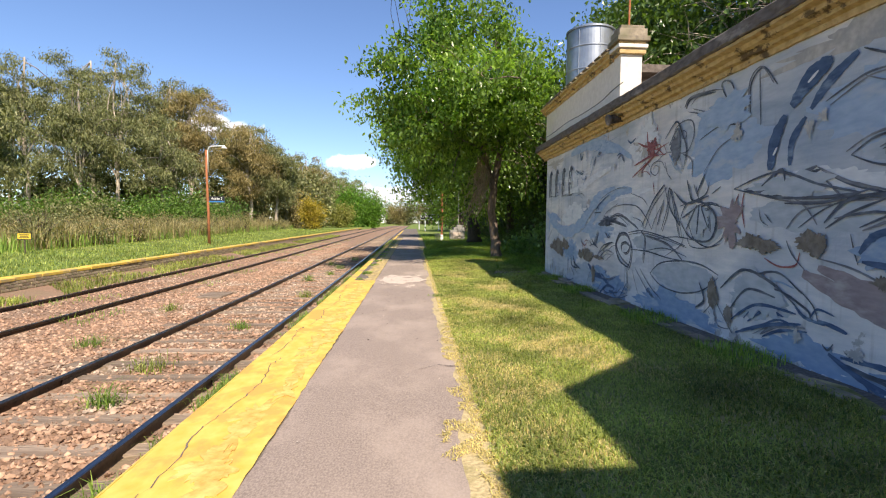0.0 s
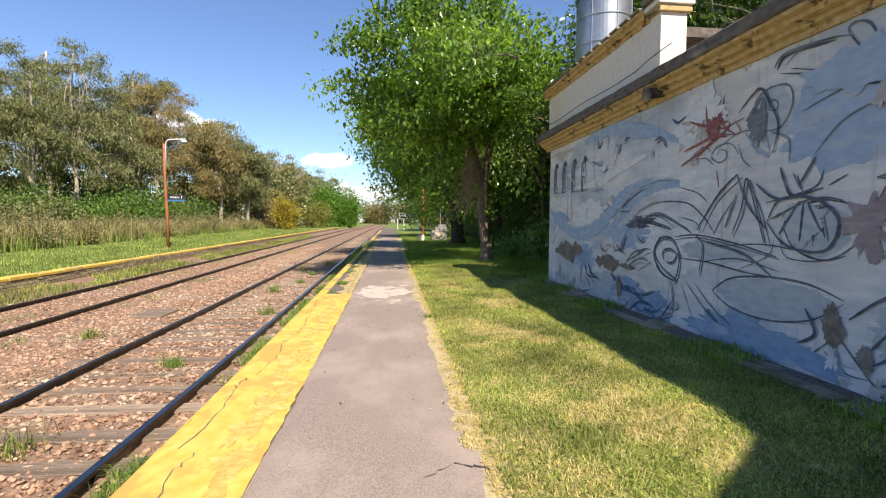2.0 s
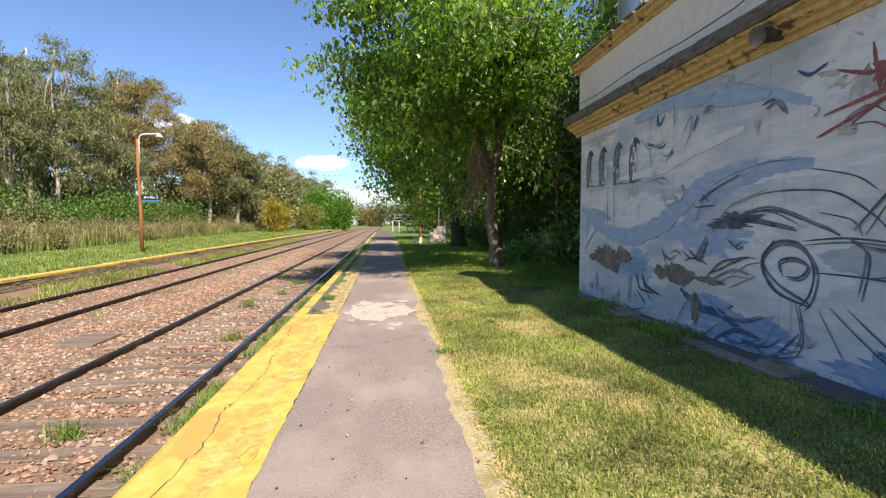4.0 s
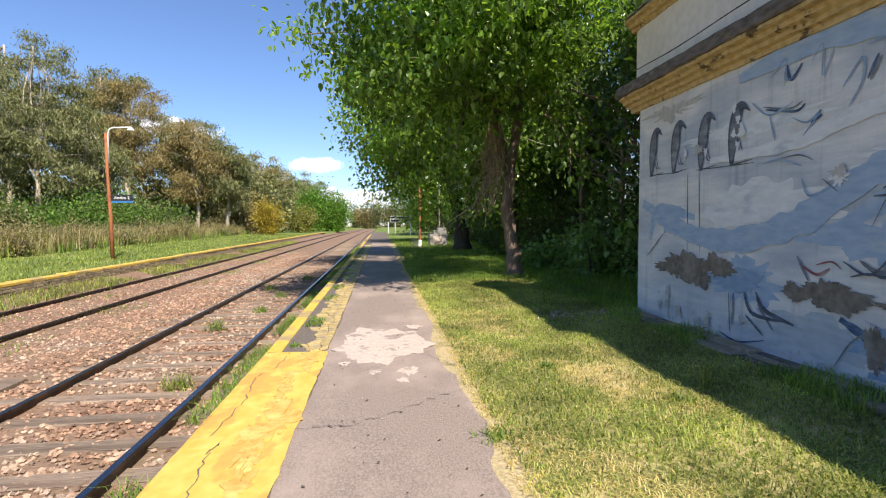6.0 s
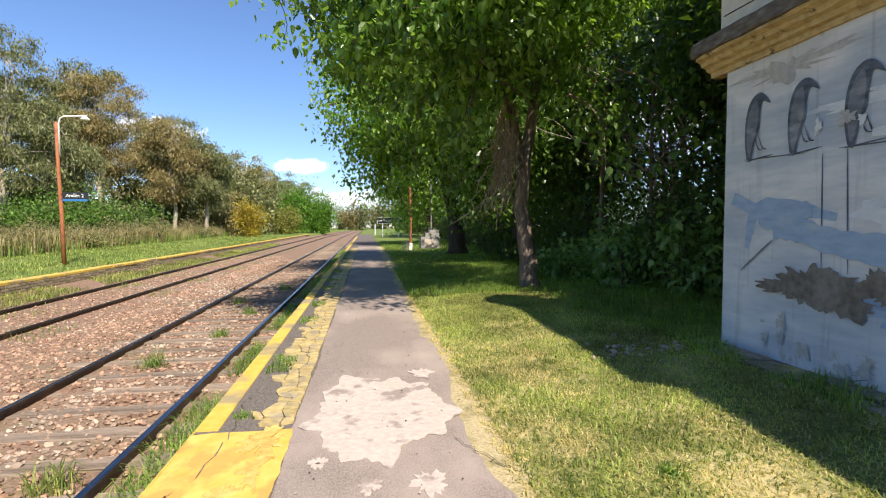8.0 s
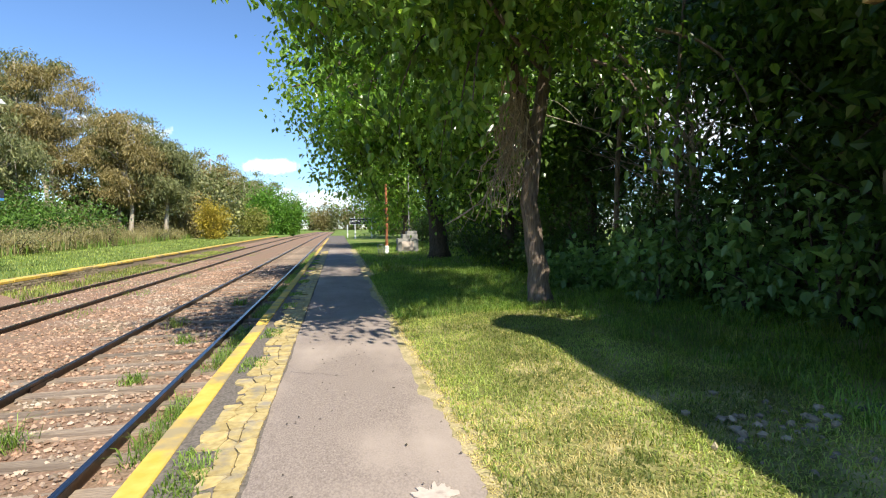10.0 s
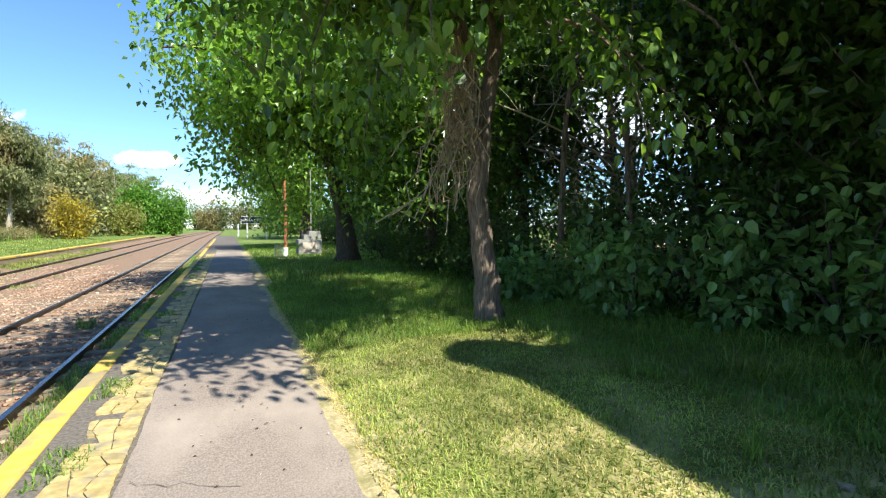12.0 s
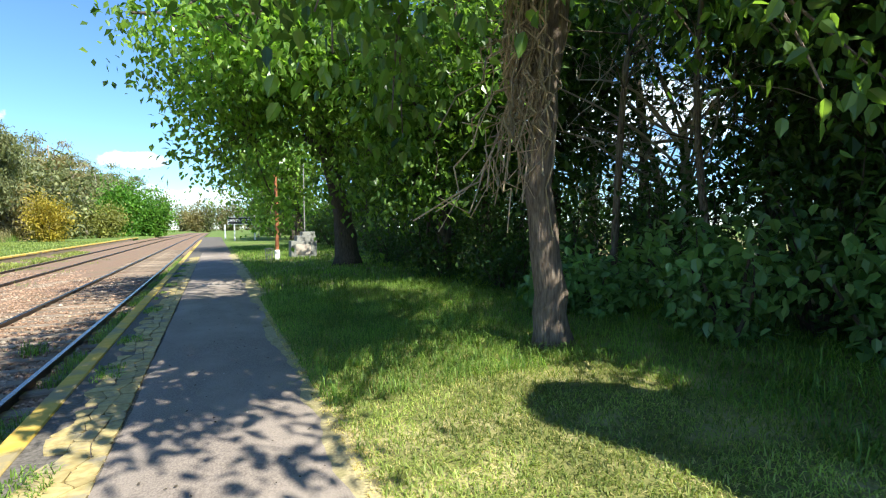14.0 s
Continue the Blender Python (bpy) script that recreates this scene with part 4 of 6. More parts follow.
brush(INK, 0.03, (8.93, 1.35), (8.42, 1.39), (7.74, 1.32), (7.07, 1.2))
brush(INK, 0.03, (8.8, 1.06), (8.2, 1.06), (7.54, 1.0), (7.09, 0.99))
brush(INK, 0.03, (8.42, 1.36), (8.26, 1.24), (8.31, 0.86))
brush(INK, 0.03, (8.31, 1.33), (7.56, 1.21), (7.13, 1.0))
brush(INK, 0.035, (8.07, 0.72), (7.76, 0.9), (7.21, 0.98), (6.68, 0.97), (6.29, 0.87))
brush(INK, 0.03, (8.07, 0.72), (7.73, 0.57), (7.17, 0.53), (6.64, 0.63), (6.29, 0.84))
brush(INK, 0.06, (10.25, 1.54), (9.67, 1.55), (9.0, 1.45))
brush(INK, 0.04, (9.81, 1.59), (9.32, 1.66), (8.7, 1.48), (8.53, 1.41))
brush(INK, 0.03, (9.26, 1.85), (8.65, 1.81), (8.27, 1.61), (8.07, 1.42))
brush(INK, 0.02, (8.88, 2.04), (8.43, 1.93), (8.22, 1.8))
brush(INK, 0.02, (8.3, 1.43), (8.03, 1.79), (7.61, 2.06))
brush(INK, 0.03, (7.76, 1.41), (7.61, 1.72), (7.55, 2.04), (7.4, 1.72), (7.25, 1.34))
brush(INK, 0.02, (7.49, 1.94), (7.32, 1.71), (7.15, 1.29))
brush(INK, 0.03, (7.0, 1.53), (6.89, 1.68), (6.57, 1.76), (6.3, 1.72))
brush(INK, 0.03, (7.0, 1.5), (6.85, 1.3), (6.55, 1.21), (6.29, 1.26))
brush(INK, 0.035, (6.65, 1.39), (6.6, 1.56), (6.57, 1.72))
brush(INK, 0.025, (6.82, 1.55), (6.71, 1.63), (6.58, 1.66))
brush(INK, 0.025, (6.51, 1.41), (6.55, 1.56), (6.57, 1.65))
brush(INK, 0.025, (7.03, 1.63), (6.86, 1.71), (6.57, 1.75))
brush(INK, 0.03, (7.24, 1.76), (6.93, 1.81), (6.63, 1.89), (6.55, 2.04))
brush(INK, 0.025, (6.78, 1.85), (6.85, 2.01))
brush(INK, 0.025, (6.49, 1.89), (6.31, 1.97))
brush(GREY, 0.03, (7.45, 2.64), (7.45, 2.86), (7.25, 2.95), (7.0, 2.91), (6.95, 2.71), (7.09, 2.52), (7.33, 2.53), (7.45, 2.64))
brush(INK, 0.02, (7.27, 2.77), (7.22, 2.82), (7.14, 2.78), (7.15, 2.71), (7.24, 2.72), (7.27, 2.77))
brush(GREY, 0.04, (7.21, 2.49), (6.98, 2.38), (6.96, 2.17))
brush(GREY, 0.025, (8.07, 2.37), (8.02, 2.42), (7.9, 2.39), (7.91, 2.31), (8.02, 2.27), (8.17, 2.36), (8.06, 2.47), (7.82, 2.46), (7.69, 2.33))
brush(BLUE, 0.05, (7.59, 2.54), (7.39, 2.35), (7.23, 2.22))
brush(RED, 0.03, (8.35, 2.89), (8.05, 2.68), (7.62, 2.72))
brush(RED, 0.03, (7.97, 3.06), (7.98, 2.73), (7.77, 2.57))
brush(RED, 0.025, (8.54, 2.33), (8.32, 2.46), (8.06, 2.58))
brush(RED, 0.025, (8.07, 2.19), (8.01, 1.97))
brush(RED, 0.03, (8.2, 2.76), (7.91, 2.65), (7.86, 2.73))
brush(INK, 0.05, (7.16, 3.11), (7.03, 3.22), (6.49, 3.17))
brush(INK, 0.03, (6.06, 2.79), (6.37, 3.21), (6.18, 3.2), (5.99, 2.81))
brush(INK, 0.035, (5.82, 2.75), (5.82, 3.09), (5.63, 3.21), (5.41, 2.97))
brush(INK, 0.02, (5.69, 3.2), (5.64, 2.59))
brush(INK, 0.025, (7.12, 3.06), (6.5, 2.87), (5.97, 2.64))
brush(INK, 0.02, (6.81, 2.62), (6.37, 2.72), (5.97, 2.66))
brush(NAVY, 0.16, (4.95, 2.61), (4.76, 2.81), (4.46, 2.99))
brush(NAVY, 0.12, (5.19, 2.1), (5.17, 2.34), (5.01, 2.55))
brush(INK, 0.03, (4.41, 3.0), (4.2, 2.89), (3.89, 2.74))
brush(INK, 0.03, (4.78, 2.64), (4.4, 2.77), (4.18, 2.78))
brush(GREY, 0.08, (3.98, 3.07), (3.8, 2.94), (3.5, 2.93), (3.2, 3.03))
brush(INK, 0.025, (3.81, 2.71), (3.53, 2.82), (3.28, 2.83))
brush(INK, 0.035, (4.48, 2.11), (4.25, 2.23), (3.95, 2.24), (3.64, 2.17), (3.43, 2.23))
brush(INK, 0.03, (4.48, 2.11), (4.16, 1.99), (3.73, 2.0), (3.44, 2.09))
brush(INK, 0.03, (4.19, 2.12), (4.03, 2.16), (4.12, 2.06), (4.0, 2.08))
brush(INK, 0.025, (3.91, 2.21), (3.69, 2.08), (3.45, 2.02))
brush(INK, 0.06, (5.82, 1.88), (5.35, 1.88), (4.99, 1.98), (4.8, 2.02))
brush(INK, 0.04, (5.82, 1.9), (5.19, 1.78), (4.62, 1.75), (4.06, 1.75))
brush(INK, 0.03, (4.8, 2.02), (4.45, 1.85), (4.06, 1.75))
brush(INK, 0.025, (4.8, 1.98), (4.58, 1.77))
brush(INK, 0.035, (4.71, 1.47), (4.45, 1.61), (4.06, 1.74))
brush(INK, 0.025, (5.04, 1.47), (4.62, 1.69), (4.06, 1.74))
brush(INK, 0.04, (4.36, 1.48), (4.04, 1.61), (3.81, 1.72), (3.48, 1.49))
brush(INK, 0.025, (3.97, 1.62), (3.85, 1.51), (3.63, 1.5))
brush(RED, 0.03, (6.01, 1.45), (6.04, 1.66), (5.96, 1.86))
brush(RED, 0.03, (5.83, 1.47), (5.89, 1.69), (5.86, 1.89))
brush(RED, 0.03, (5.49, 1.14), (5.27, 1.07), (5.05, 1.1), (5.0, 1.23))
brush(NAVY, 0.07, (4.03, 1.28), (3.92, 1.41), (3.7, 1.45), (3.51, 1.4))
brush(NAVY, 0.07, (4.07, 1.25), (3.91, 1.14), (3.64, 1.09), (3.45, 1.04))
brush(INK, 0.03, (3.88, 1.29), (3.77, 1.37), (3.62, 1.35))
brush(INK, 0.04, (4.42, 0.28), (4.07, 0.25), (3.61, 0.35), (3.31, 0.3))
brush(NAVY, 0.06, (4.4, 0.28), (4.14, 0.13), (3.79, 0.05), (3.39, 0.09))
brush(INK, 0.04, (4.23, 0.17), (3.89, 0.16), (3.5, 0.23))
brush(NAVY, 0.05, (5.71, 0.41), (5.44, 0.58), (5.17, 0.56))
brush(NAVY, 0.05, (5.47, 0.29), (5.21, 0.41), (4.86, 0.47))
brush(INK, 0.04, (5.68, 0.68), (5.3, 0.82), (4.89, 0.69), (4.83, 0.61))
brush(INK, 0.035, (5.81, 0.79), (5.59, 0.95), (5.26, 1.0), (4.95, 0.83))
brush(NAVY, 0.06, (4.74, 0.61), (4.55, 0.58), (4.42, 0.55))
brush(NAVY, 0.05, (11.58, 3.15), (11.51, 2.95), (11.38, 3.07))
brush(NAVY, 0.05, (10.49, 2.94), (10.29, 2.99), (10.22, 3.06))
brush(NAVY, 0.04, (10.71, 2.73), (10.62, 2.91))
brush(NAVY, 0.04, (11.83, 2.72), (11.45, 2.62), (11.33, 2.67))
brush(NAVY, 0.04, (11.26, 2.47), (11.14, 2.52))
brush(NAVY, 0.05, (10.69, 1.16), (10.49, 1.06), (10.32, 1.33))
brush(NAVY, 0.05, (9.51, 2.77), (9.35, 2.79), (9.21, 2.64))
brush(NAVY, 0.05, (9.06, 3.0), (8.92, 2.92), (8.73, 2.97))
brush(INK, 0.07, (11.91, 0.75), (11.77, 0.57), (11.39, 0.48))
brush(INK, 0.03, (11.86, 0.6), (11.65, 0.37))
brush(NAVY, 0.06, (10.36, 0.47), (10.09, 0.46), (9.85, 0.58))
brush(BLUE, 0.07, (10.04, 0.33), (9.73, 0.25), (9.42, 0.26), (9.23, 0.5))
brush(NAVY, 0.05, (9.63, 0.1), (9.25, 0.15), (8.93, 0.45))
brush(INK, 0.02, (10.51, 0.02), (10.08, 0.35), (10.02, 0.59))


def painted_bird(y, z, size, patches):
    """A standing bird in profile: hunched grey back, dark cap and hooked bill, thin legs on a ledge."""
    def ring(pts, material, name):
        LAYER[0] += 1
        x = WALL_X - 0.0065 - 0.00004 * LAYER[0]
        bm = bmesh.new()
        bm.faces.new([bm.verts.new((x, y + ALONG - 0.85 * size * p.x, z + size * p.y)) for p in spline(pts + pts[:1], 5)[:-1]])
        return part(name, bm, material, WALL)

    ring([(-0.20, 0.02), (-0.25, 0.30), (-0.24, 0.62), (-0.15, 0.88), (0.02, 1.0), (0.18, 0.97), (0.33, 0.80), (0.16, 0.86), (0.10, 0.70), (0.08, 0.46), (-0.02, 0.25), (-0.10, -0.02)], INK, "painted_outline")
    ring([(-0.17, 0.08), (-0.205, 0.32), (-0.19, 0.60), (-0.11, 0.82), (0.02, 0.90), (0.06, 0.72), (0.03, 0.48), (-0.05, 0.28), (-0.12, 0.06)], GREY, "painted_body")
    for k in range(patches):
        daub(PALE, y - size * (0.02 - 0.10 * (k % 2)), z + size * (0.30 + 0.21 * k), 0.035, 0.05, 900 + k, 0.45, "paint_flake", 0.0105)
    for d in (0.04, 0.12):
        brush(INK, 0.022, (y - size * (d - 0.06), z + size * 0.36), (y - size * (d + 0.02), z + size * 0.16), (y - size * (d + 0.10), z + size * 0.13), echo=False)
    brush(INK, 0.018, (y + size * 0.20, z - 0.01), (y - size * 0.34, z + 0.02), echo=False)


for bird_y, bird_z, flakes in ((13.99, 2.24, 0), (13.42, 2.23, 0), (12.82, 2.21, 1), (12.25, 2.20, 4)):
    painted_bird(bird_y, bird_z, 0.70, flakes)
brush(INK, 0.02, (8.02, 1.26), (7.28, 1.32), (6.64, 1.26))
brush(INK, 0.02, (8.21, 1.07), (7.62, 1.14), (7.01, 1.05))
brush(GREY, 0.02, (7.62, 1.02), (7.19, 1.2), (7.11, 1.36))
brush(INK, 0.02, (7.03, 1.44), (6.94, 1.21), (6.49, 1.21), (6.2, 1.38), (6.17, 1.62), (6.44, 1.77), (6.81, 1.75))
brush(INK, 0.02, (6.64, 1.33), (6.58, 1.56), (6.51, 1.74))
brush(INK, 0.018, (6.88, 1.52), (6.73, 1.63), (6.51, 1.7))
brush(INK, 0.018, (5.6, 1.68), (5.56, 1.55), (5.45, 1.49))
brush(INK, 0.018, (5.51, 1.62), (5.4, 1.52))
brush(GREY, 0.025, (5.35, 1.89), (4.99, 1.7), (4.8, 1.5))
brush(GREY, 0.025, (5.19, 1.46), (4.99, 1.64), (4.62, 1.69))
brush(INK, 0.02, (5.18, 1.34), (5.09, 1.2), (4.92, 1.06))
brush(GREY, 0.03, (4.79, 1.19), (4.43, 1.13), (4.09, 1.02), (3.77, 0.91))
brush(INK, 0.02, (4.44, 1.42), (4.39, 1.26), (4.35, 1.16))
brush(NAVY, 0.03, (4.56, 0.68), (4.75, 0.71), (4.83, 0.61))
brush(NAVY, 0.03, (5.78, 0.43), (5.56, 0.63), (5.29, 0.69))
brush(NAVY, 0.03, (5.64, 0.32), (5.27, 0.51), (5.01, 0.49))
brush(INK, 0.02, (5.0, 0.88), (4.8, 0.73), (4.73, 0.57))
brush(BLUE, 0.03, (5.46, 0.77), (5.31, 0.91), (5.05, 0.87))
brush(INK, 0.02, (6.46, 0.72), (6.23, 0.46), (5.86, 0.11))
brush(INK, 0.02, (6.46, 0.39), (6.25, 0.25), (6.03, 0.25))
brush(INK, 0.02, (6.57, 0.34), (6.37, 0.52))
brush(GREY, 0.02, (7.56, 0.27), (7.17, -0.0))
brush(INK, 0.02, (8.17, 0.49), (7.75, 0.24))
brush(NAVY, 0.03, (4.24, 0.21), (4.13, 0.08), (3.86, 0.04))
brush(INK, 0.025, (4.07, 0.22), (3.82, 0.2), (3.51, 0.25), (3.32, 0.16))
brush(INK, 0.02, (4.44, 0.39), (4.34, 0.33))
brush(BLUE, 0.03, (3.8, 0.1), (3.56, 0.11), (3.32, 0.14))
brush(NAVY, 0.03, (3.96, 1.33), (3.81, 1.44), (3.59, 1.4), (3.51, 1.26))
brush(NAVY, 0.03, (3.95, 1.19), (3.72, 1.15), (3.58, 1.21))
brush(INK, 0.02, (4.04, 1.38), (4.11, 1.25), (4.03, 1.16))
brush(GREY, 0.02, (8.05, 2.44), (7.66, 2.57), (7.3, 2.48), (7.21, 2.23))
brush(GREY, 0.02, (6.66, 2.19), (6.37, 2.45), (5.98, 2.57))
brush(INK, 0.02, (3.88, 2.78), (3.74, 2.63), (3.37, 2.53))
brush(GREY, 0.02, (4.4, 2.77), (3.99, 2.61), (3.36, 2.57))
brush(GREY, 0.02, (10.63, 1.47), (10.3, 1.96), (9.53, 2.15), (9.01, 2.14))
brush(GREY, 0.02, (10.28, 1.39), (9.97, 1.71), (9.39, 1.88))
brush(INK, 0.02, (8.76, 1.62), (8.43, 1.55), (8.32, 1.41))
brush(GREY, 0.025, (8.07, 1.4), (7.93, 1.61), (7.7, 1.84))
brush(INK, 0.02, (10.1, 0.95), (9.8, 1.13), (9.51, 1.14))
brush(GREY, 0.02, (9.93, 0.77), (9.5, 0.96))
brush(INK, 0.02, (8.61, 0.76), (8.15, 0.44), (7.79, 0.26))
brush(INK, 0.02, (8.44, 0.78), (8.06, 0.52), (7.66, 0.34))
brush(GREY, 0.02, (8.72, 0.72), (8.45, 0.32))
brush(INK, 0.025, (8.93, 0.72), (8.87, 0.39), (8.97, 0.19))
brush(INK, 0.025, (9.59, 0.23), (9.29, 0.13), (8.85, 0.25))
brush(NAVY, 0.03, (10.04, 0.2), (9.73, 0.17), (9.38, 0.3))
brush(GREY, 0.02, (6.69, 2.85), (6.35, 2.9), (6.1, 2.91))
brush(INK, 0.02, (7.05, 3.12), (6.86, 3.21), (6.52, 3.2), (6.31, 3.15))
brush(INK, 0.02, (6.98, 3.07), (6.67, 2.96), (6.21, 2.78))
brush(INK, 0.02, (8.53, 2.43), (8.32, 2.5), (8.17, 2.41))
brush(RED, 0.02, (8.48, 2.36), (8.27, 2.35), (8.12, 2.25))
brush(RED, 0.02, (8.3, 2.81), (8.04, 2.86), (7.98, 3.0))
brush(RED, 0.02, (7.76, 2.72), (7.68, 2.56), (8.01, 2.61))
brush(BLUE, 0.03, (7.51, 2.42), (7.35, 2.29), (7.15, 2.29))
brush(INK, 0.02, (7.69, 2.44), (7.61, 2.26), (7.48, 2.16))
brush(GREY, 0.02, (10.93, 0.19), (10.75, 0.48), (10.47, 0.64))
brush(NAVY, 0.03, (12.49, 0.2), (12.18, 0.14), (11.77, 0.24))
brush(GREY, 0.02, (13.72, 0.01), (13.15, 0.05), (12.65, 0.22))
brush(GREY, 0.02, (13.51, -0.23), (12.96, -0.08), (12.46, -0.11))
brush(INK, 0.02, (12.33, 0.69), (12.3, 0.23))
brush(INK, 0.02, (9.88, 0.93), (9.65, 1.06), (9.46, 1.1))
brush(GREY, 0.02, (10.12, 0.8), (9.88, 0.91), (9.56, 0.91))
brush(GREY, 0.02, (9.82, 1.74), (9.51, 1.83), (9.0, 1.86))
brush(INK, 0.02, (10.23, 1.53), (9.9, 1.58), (9.51, 1.55), (9.22, 1.51))
brush(INK, 0.02, (9.74, 1.66), (9.29, 1.63), (8.94, 1.49))
brush(NAVY, 0.03, (9.98, 1.34), (9.85, 1.26), (9.74, 1.32))
brush(RED, 0.025, (11.15, 1.11), (10.99, 1.15), (10.89, 1.09))
brush(NAVY, 0.03, (10.46, 1.88), (10.34, 1.79))
brush(GREY, 0.02, (11.69, 2.17), (11.39, 2.18), (11.22, 2.11))
brush(GREY, 0.02, (11.11, 1.92), (10.95, 1.79))
brush(NAVY, 0.025, (10.0, 0.42), (9.67, 0.42), (9.38, 0.52))
brush(INK, 0.025, (9.57, 0.23), (9.34, 0.22), (9.13, 0.36))
brush(BLUE, 0.03, (10.66, 0.67), (10.28, 0.55), (10.0, 0.42))
brush(LIGHT, 0.42, (14.3, 1.83), (13.22, 1.41), (12.27, 1.31), (11.38, 1.52), (10.88, 1.8), (10.32, 2.05), (9.56, 2.16), echo=False)
brush(LIGHT, 0.36, (12.24, 3.16), (11.11, 3.23), (10.22, 3.06), (9.41, 2.86), echo=False)
brush(PALE, 0.22, (12.72, 2.29), (11.51, 2.31), (10.74, 2.46), (9.76, 2.58), echo=False)
daub(BLUE, 12.26, 0.86, 0.42, 0.13, 801, 0.25, depth=0.0017)
daub(BLUE, 10.26, 0.47, 0.5, 0.16, 802, 0.25, depth=0.0017)
daub(LIGHT, 13.55, 1.57, 0.3, 0.2, 803, 0.25, depth=0.0017)
daub(INK, 10, 1.51, 0.33, 0.055, 804, 0.3, depth=0.004)
brush(BLUE, 0.028, (11.77, 3.03), (11.57, 3.17), (11.58, 2.97), (11.46, 2.96), echo=False)
brush(BLUE, 0.022, (11.26, 3.05), (11.15, 3.18), (11.14, 2.88), (11.02, 3.13), echo=False)
brush(BLUE, 0.033, (10.93, 2.72), (10.76, 2.92), (10.75, 2.73), (10.87, 2.53), echo=False)
brush(BLUE, 0.033, (10.72, 3.02), (10.45, 3.03), (10.26, 3.11), (10.5, 2.9), (10.26, 2.89), echo=False)
brush(BLUE, 0.022, (10.18, 3.27), (10.02, 3.21), (10.07, 3.1), (9.5, 3.13), echo=False)
brush(BLUE, 0.028, (12.03, 2.84), (11.77, 2.65), (11.47, 2.72), echo=False)
brush(BLUE, 0.028, (11.77, 2.65), (11.69, 2.37), echo=False)
brush(BLUE, 0.028, (11.47, 2.56), (11.3, 2.48), (11.15, 2.56), (11.34, 2.36), echo=False)
brush(BLUE, 0.028, (11.84, 2.15), (11.62, 2.16), (11.35, 2.07), echo=False)
brush(BLUE, 0.028, (11.35, 1.95), (11.25, 1.77), (11, 1.84), echo=False)
brush(INK, 0.06, (12.08, 0.73), (11.95, 0.51), (11.55, 0.49), echo=False)
brush(INK, 0.035, (12.05, 0.47), (11.78, 0.29), echo=False)
brush(NAVY, 0.16, (10.89, 0.64), (10.47, 0.47), (10.04, 0.44), (9.72, 0.32), echo=False)
brush(NAVY, 0.08, (10.2, 0.09), (9.81, 0.3), (9.45, 0.29), echo=False)
brush(NAVY, 0.06, (9.7, 0.22), (9.43, 0.19), echo=False)
brush(INK, 0.03, (10.87, 1.16), (10.61, 1.07), (10.36, 1.38), echo=False)
brush(INK, 0.03, (10.8, 1.03), (10.61, 1.07), (10.31, 1.01), echo=False)
brush(INK, 0.035, (10.35, 0.85), (10.05, 1.07), (9.64, 1.14), echo=False)
brush(GREY, 0.05, (10.29, 0.8), (9.9, 0.98), (9.61, 0.96), echo=False)
brush(GREY, 0.04, (11.37, 1.18), (11.23, 0.95), echo=False)
brush(RED, 0.04, (11.3, 1.09), (11.14, 1.02), (11, 1.09), echo=False)
brush(GREY, 0.04, (12.25, 0.69), (12.26, 0.31), echo=False)
brush(GREY, 0.03, (14.15, 1.02), (13.72, 1.37), echo=False)
brush(INK, 0.03, (10.62, 1.73), (10.22, 1.74), echo=False)
brush(NAVY, 0.04, (10.54, 1.79), (10.22, 1.94), (9.81, 2.07), echo=False)
brush(NAVY, 0.26, (4.72, 3.01), (4.96, 2.91), (5.19, 2.69), echo=False)
brush(NAVY, 0.2, (5.27, 2.62), (5.41, 2.38), (5.46, 2.08), echo=False)
brush(PALE, 0.05, (4.87, 2.95), (4.99, 2.87), echo=False)
brush(PALE, 0.04, (5.36, 2.31), (5.42, 2.23), echo=False)
brush(INK, 0.045, (7.39, 1.97), (7.06, 1.79), (6.54, 1.87), echo=False)
brush(INK, 0.05, (7.06, 2.11), (6.95, 1.87), (6.85, 1.79), echo=False)
brush(INK, 0.05, (6.64, 2.16), (6.8, 1.93), echo=False)
brush(INK, 0.045, (7.21, 1.55), (7.05, 1.78), (6.65, 1.78), (6.37, 1.58), (6.49, 1.3), (6.93, 1.32), (7.21, 1.55), echo=False)
brush(INK, 0.04, (7.15, 1.59), (6.8, 1.73), echo=False)
brush(INK, 0.045, (7.04, 1.43), (6.8, 1.76), echo=False)
brush(INK, 0.045, (6.78, 1.37), (6.75, 1.76), echo=False)
brush(INK, 0.045, (6.54, 1.47), (6.7, 1.73), echo=False)
brush(INK, 0.045, (7.7, 2.79), (7.4, 2.98), (7.23, 2.78), (7.11, 2.55), (7.17, 2.27), echo=False)
brush(GREY, 0.05, (7.58, 2.67), (7.34, 2.86), (7.29, 2.4), echo=False)
brush(RED, 0.05, (8.62, 2.87), (8.3, 2.76), (7.87, 2.73), echo=False)
brush(RED, 0.05, (8.3, 3), (8.23, 2.6), echo=False)
brush(RED, 0.05, (8.81, 2.31), (8.3, 2.48), (7.87, 2.65), echo=False)
brush(RED, 0.05, (8.74, 2.5), (8.16, 2.59), (7.89, 2.56), echo=False)
brush(INK, 0.04, (8.4, 1.46), (8.01, 1.88), (7.69, 2.1), echo=False)
brush(INK, 0.04, (7.69, 2.1), (7.5, 1.75), (7.2, 1.47), echo=False)
brush(GREY, 0.05, (7.86, 1.49), (7.69, 1.87), echo=False)
brush(INK, 0.05, (6.22, 0.72), (5.83, 0.98), (5.38, 0.9), (5.01, 0.7), echo=False)
brush(NAVY, 0.05, (6.01, 0.37), (5.57, 0.62), (5, 0.62), echo=False)
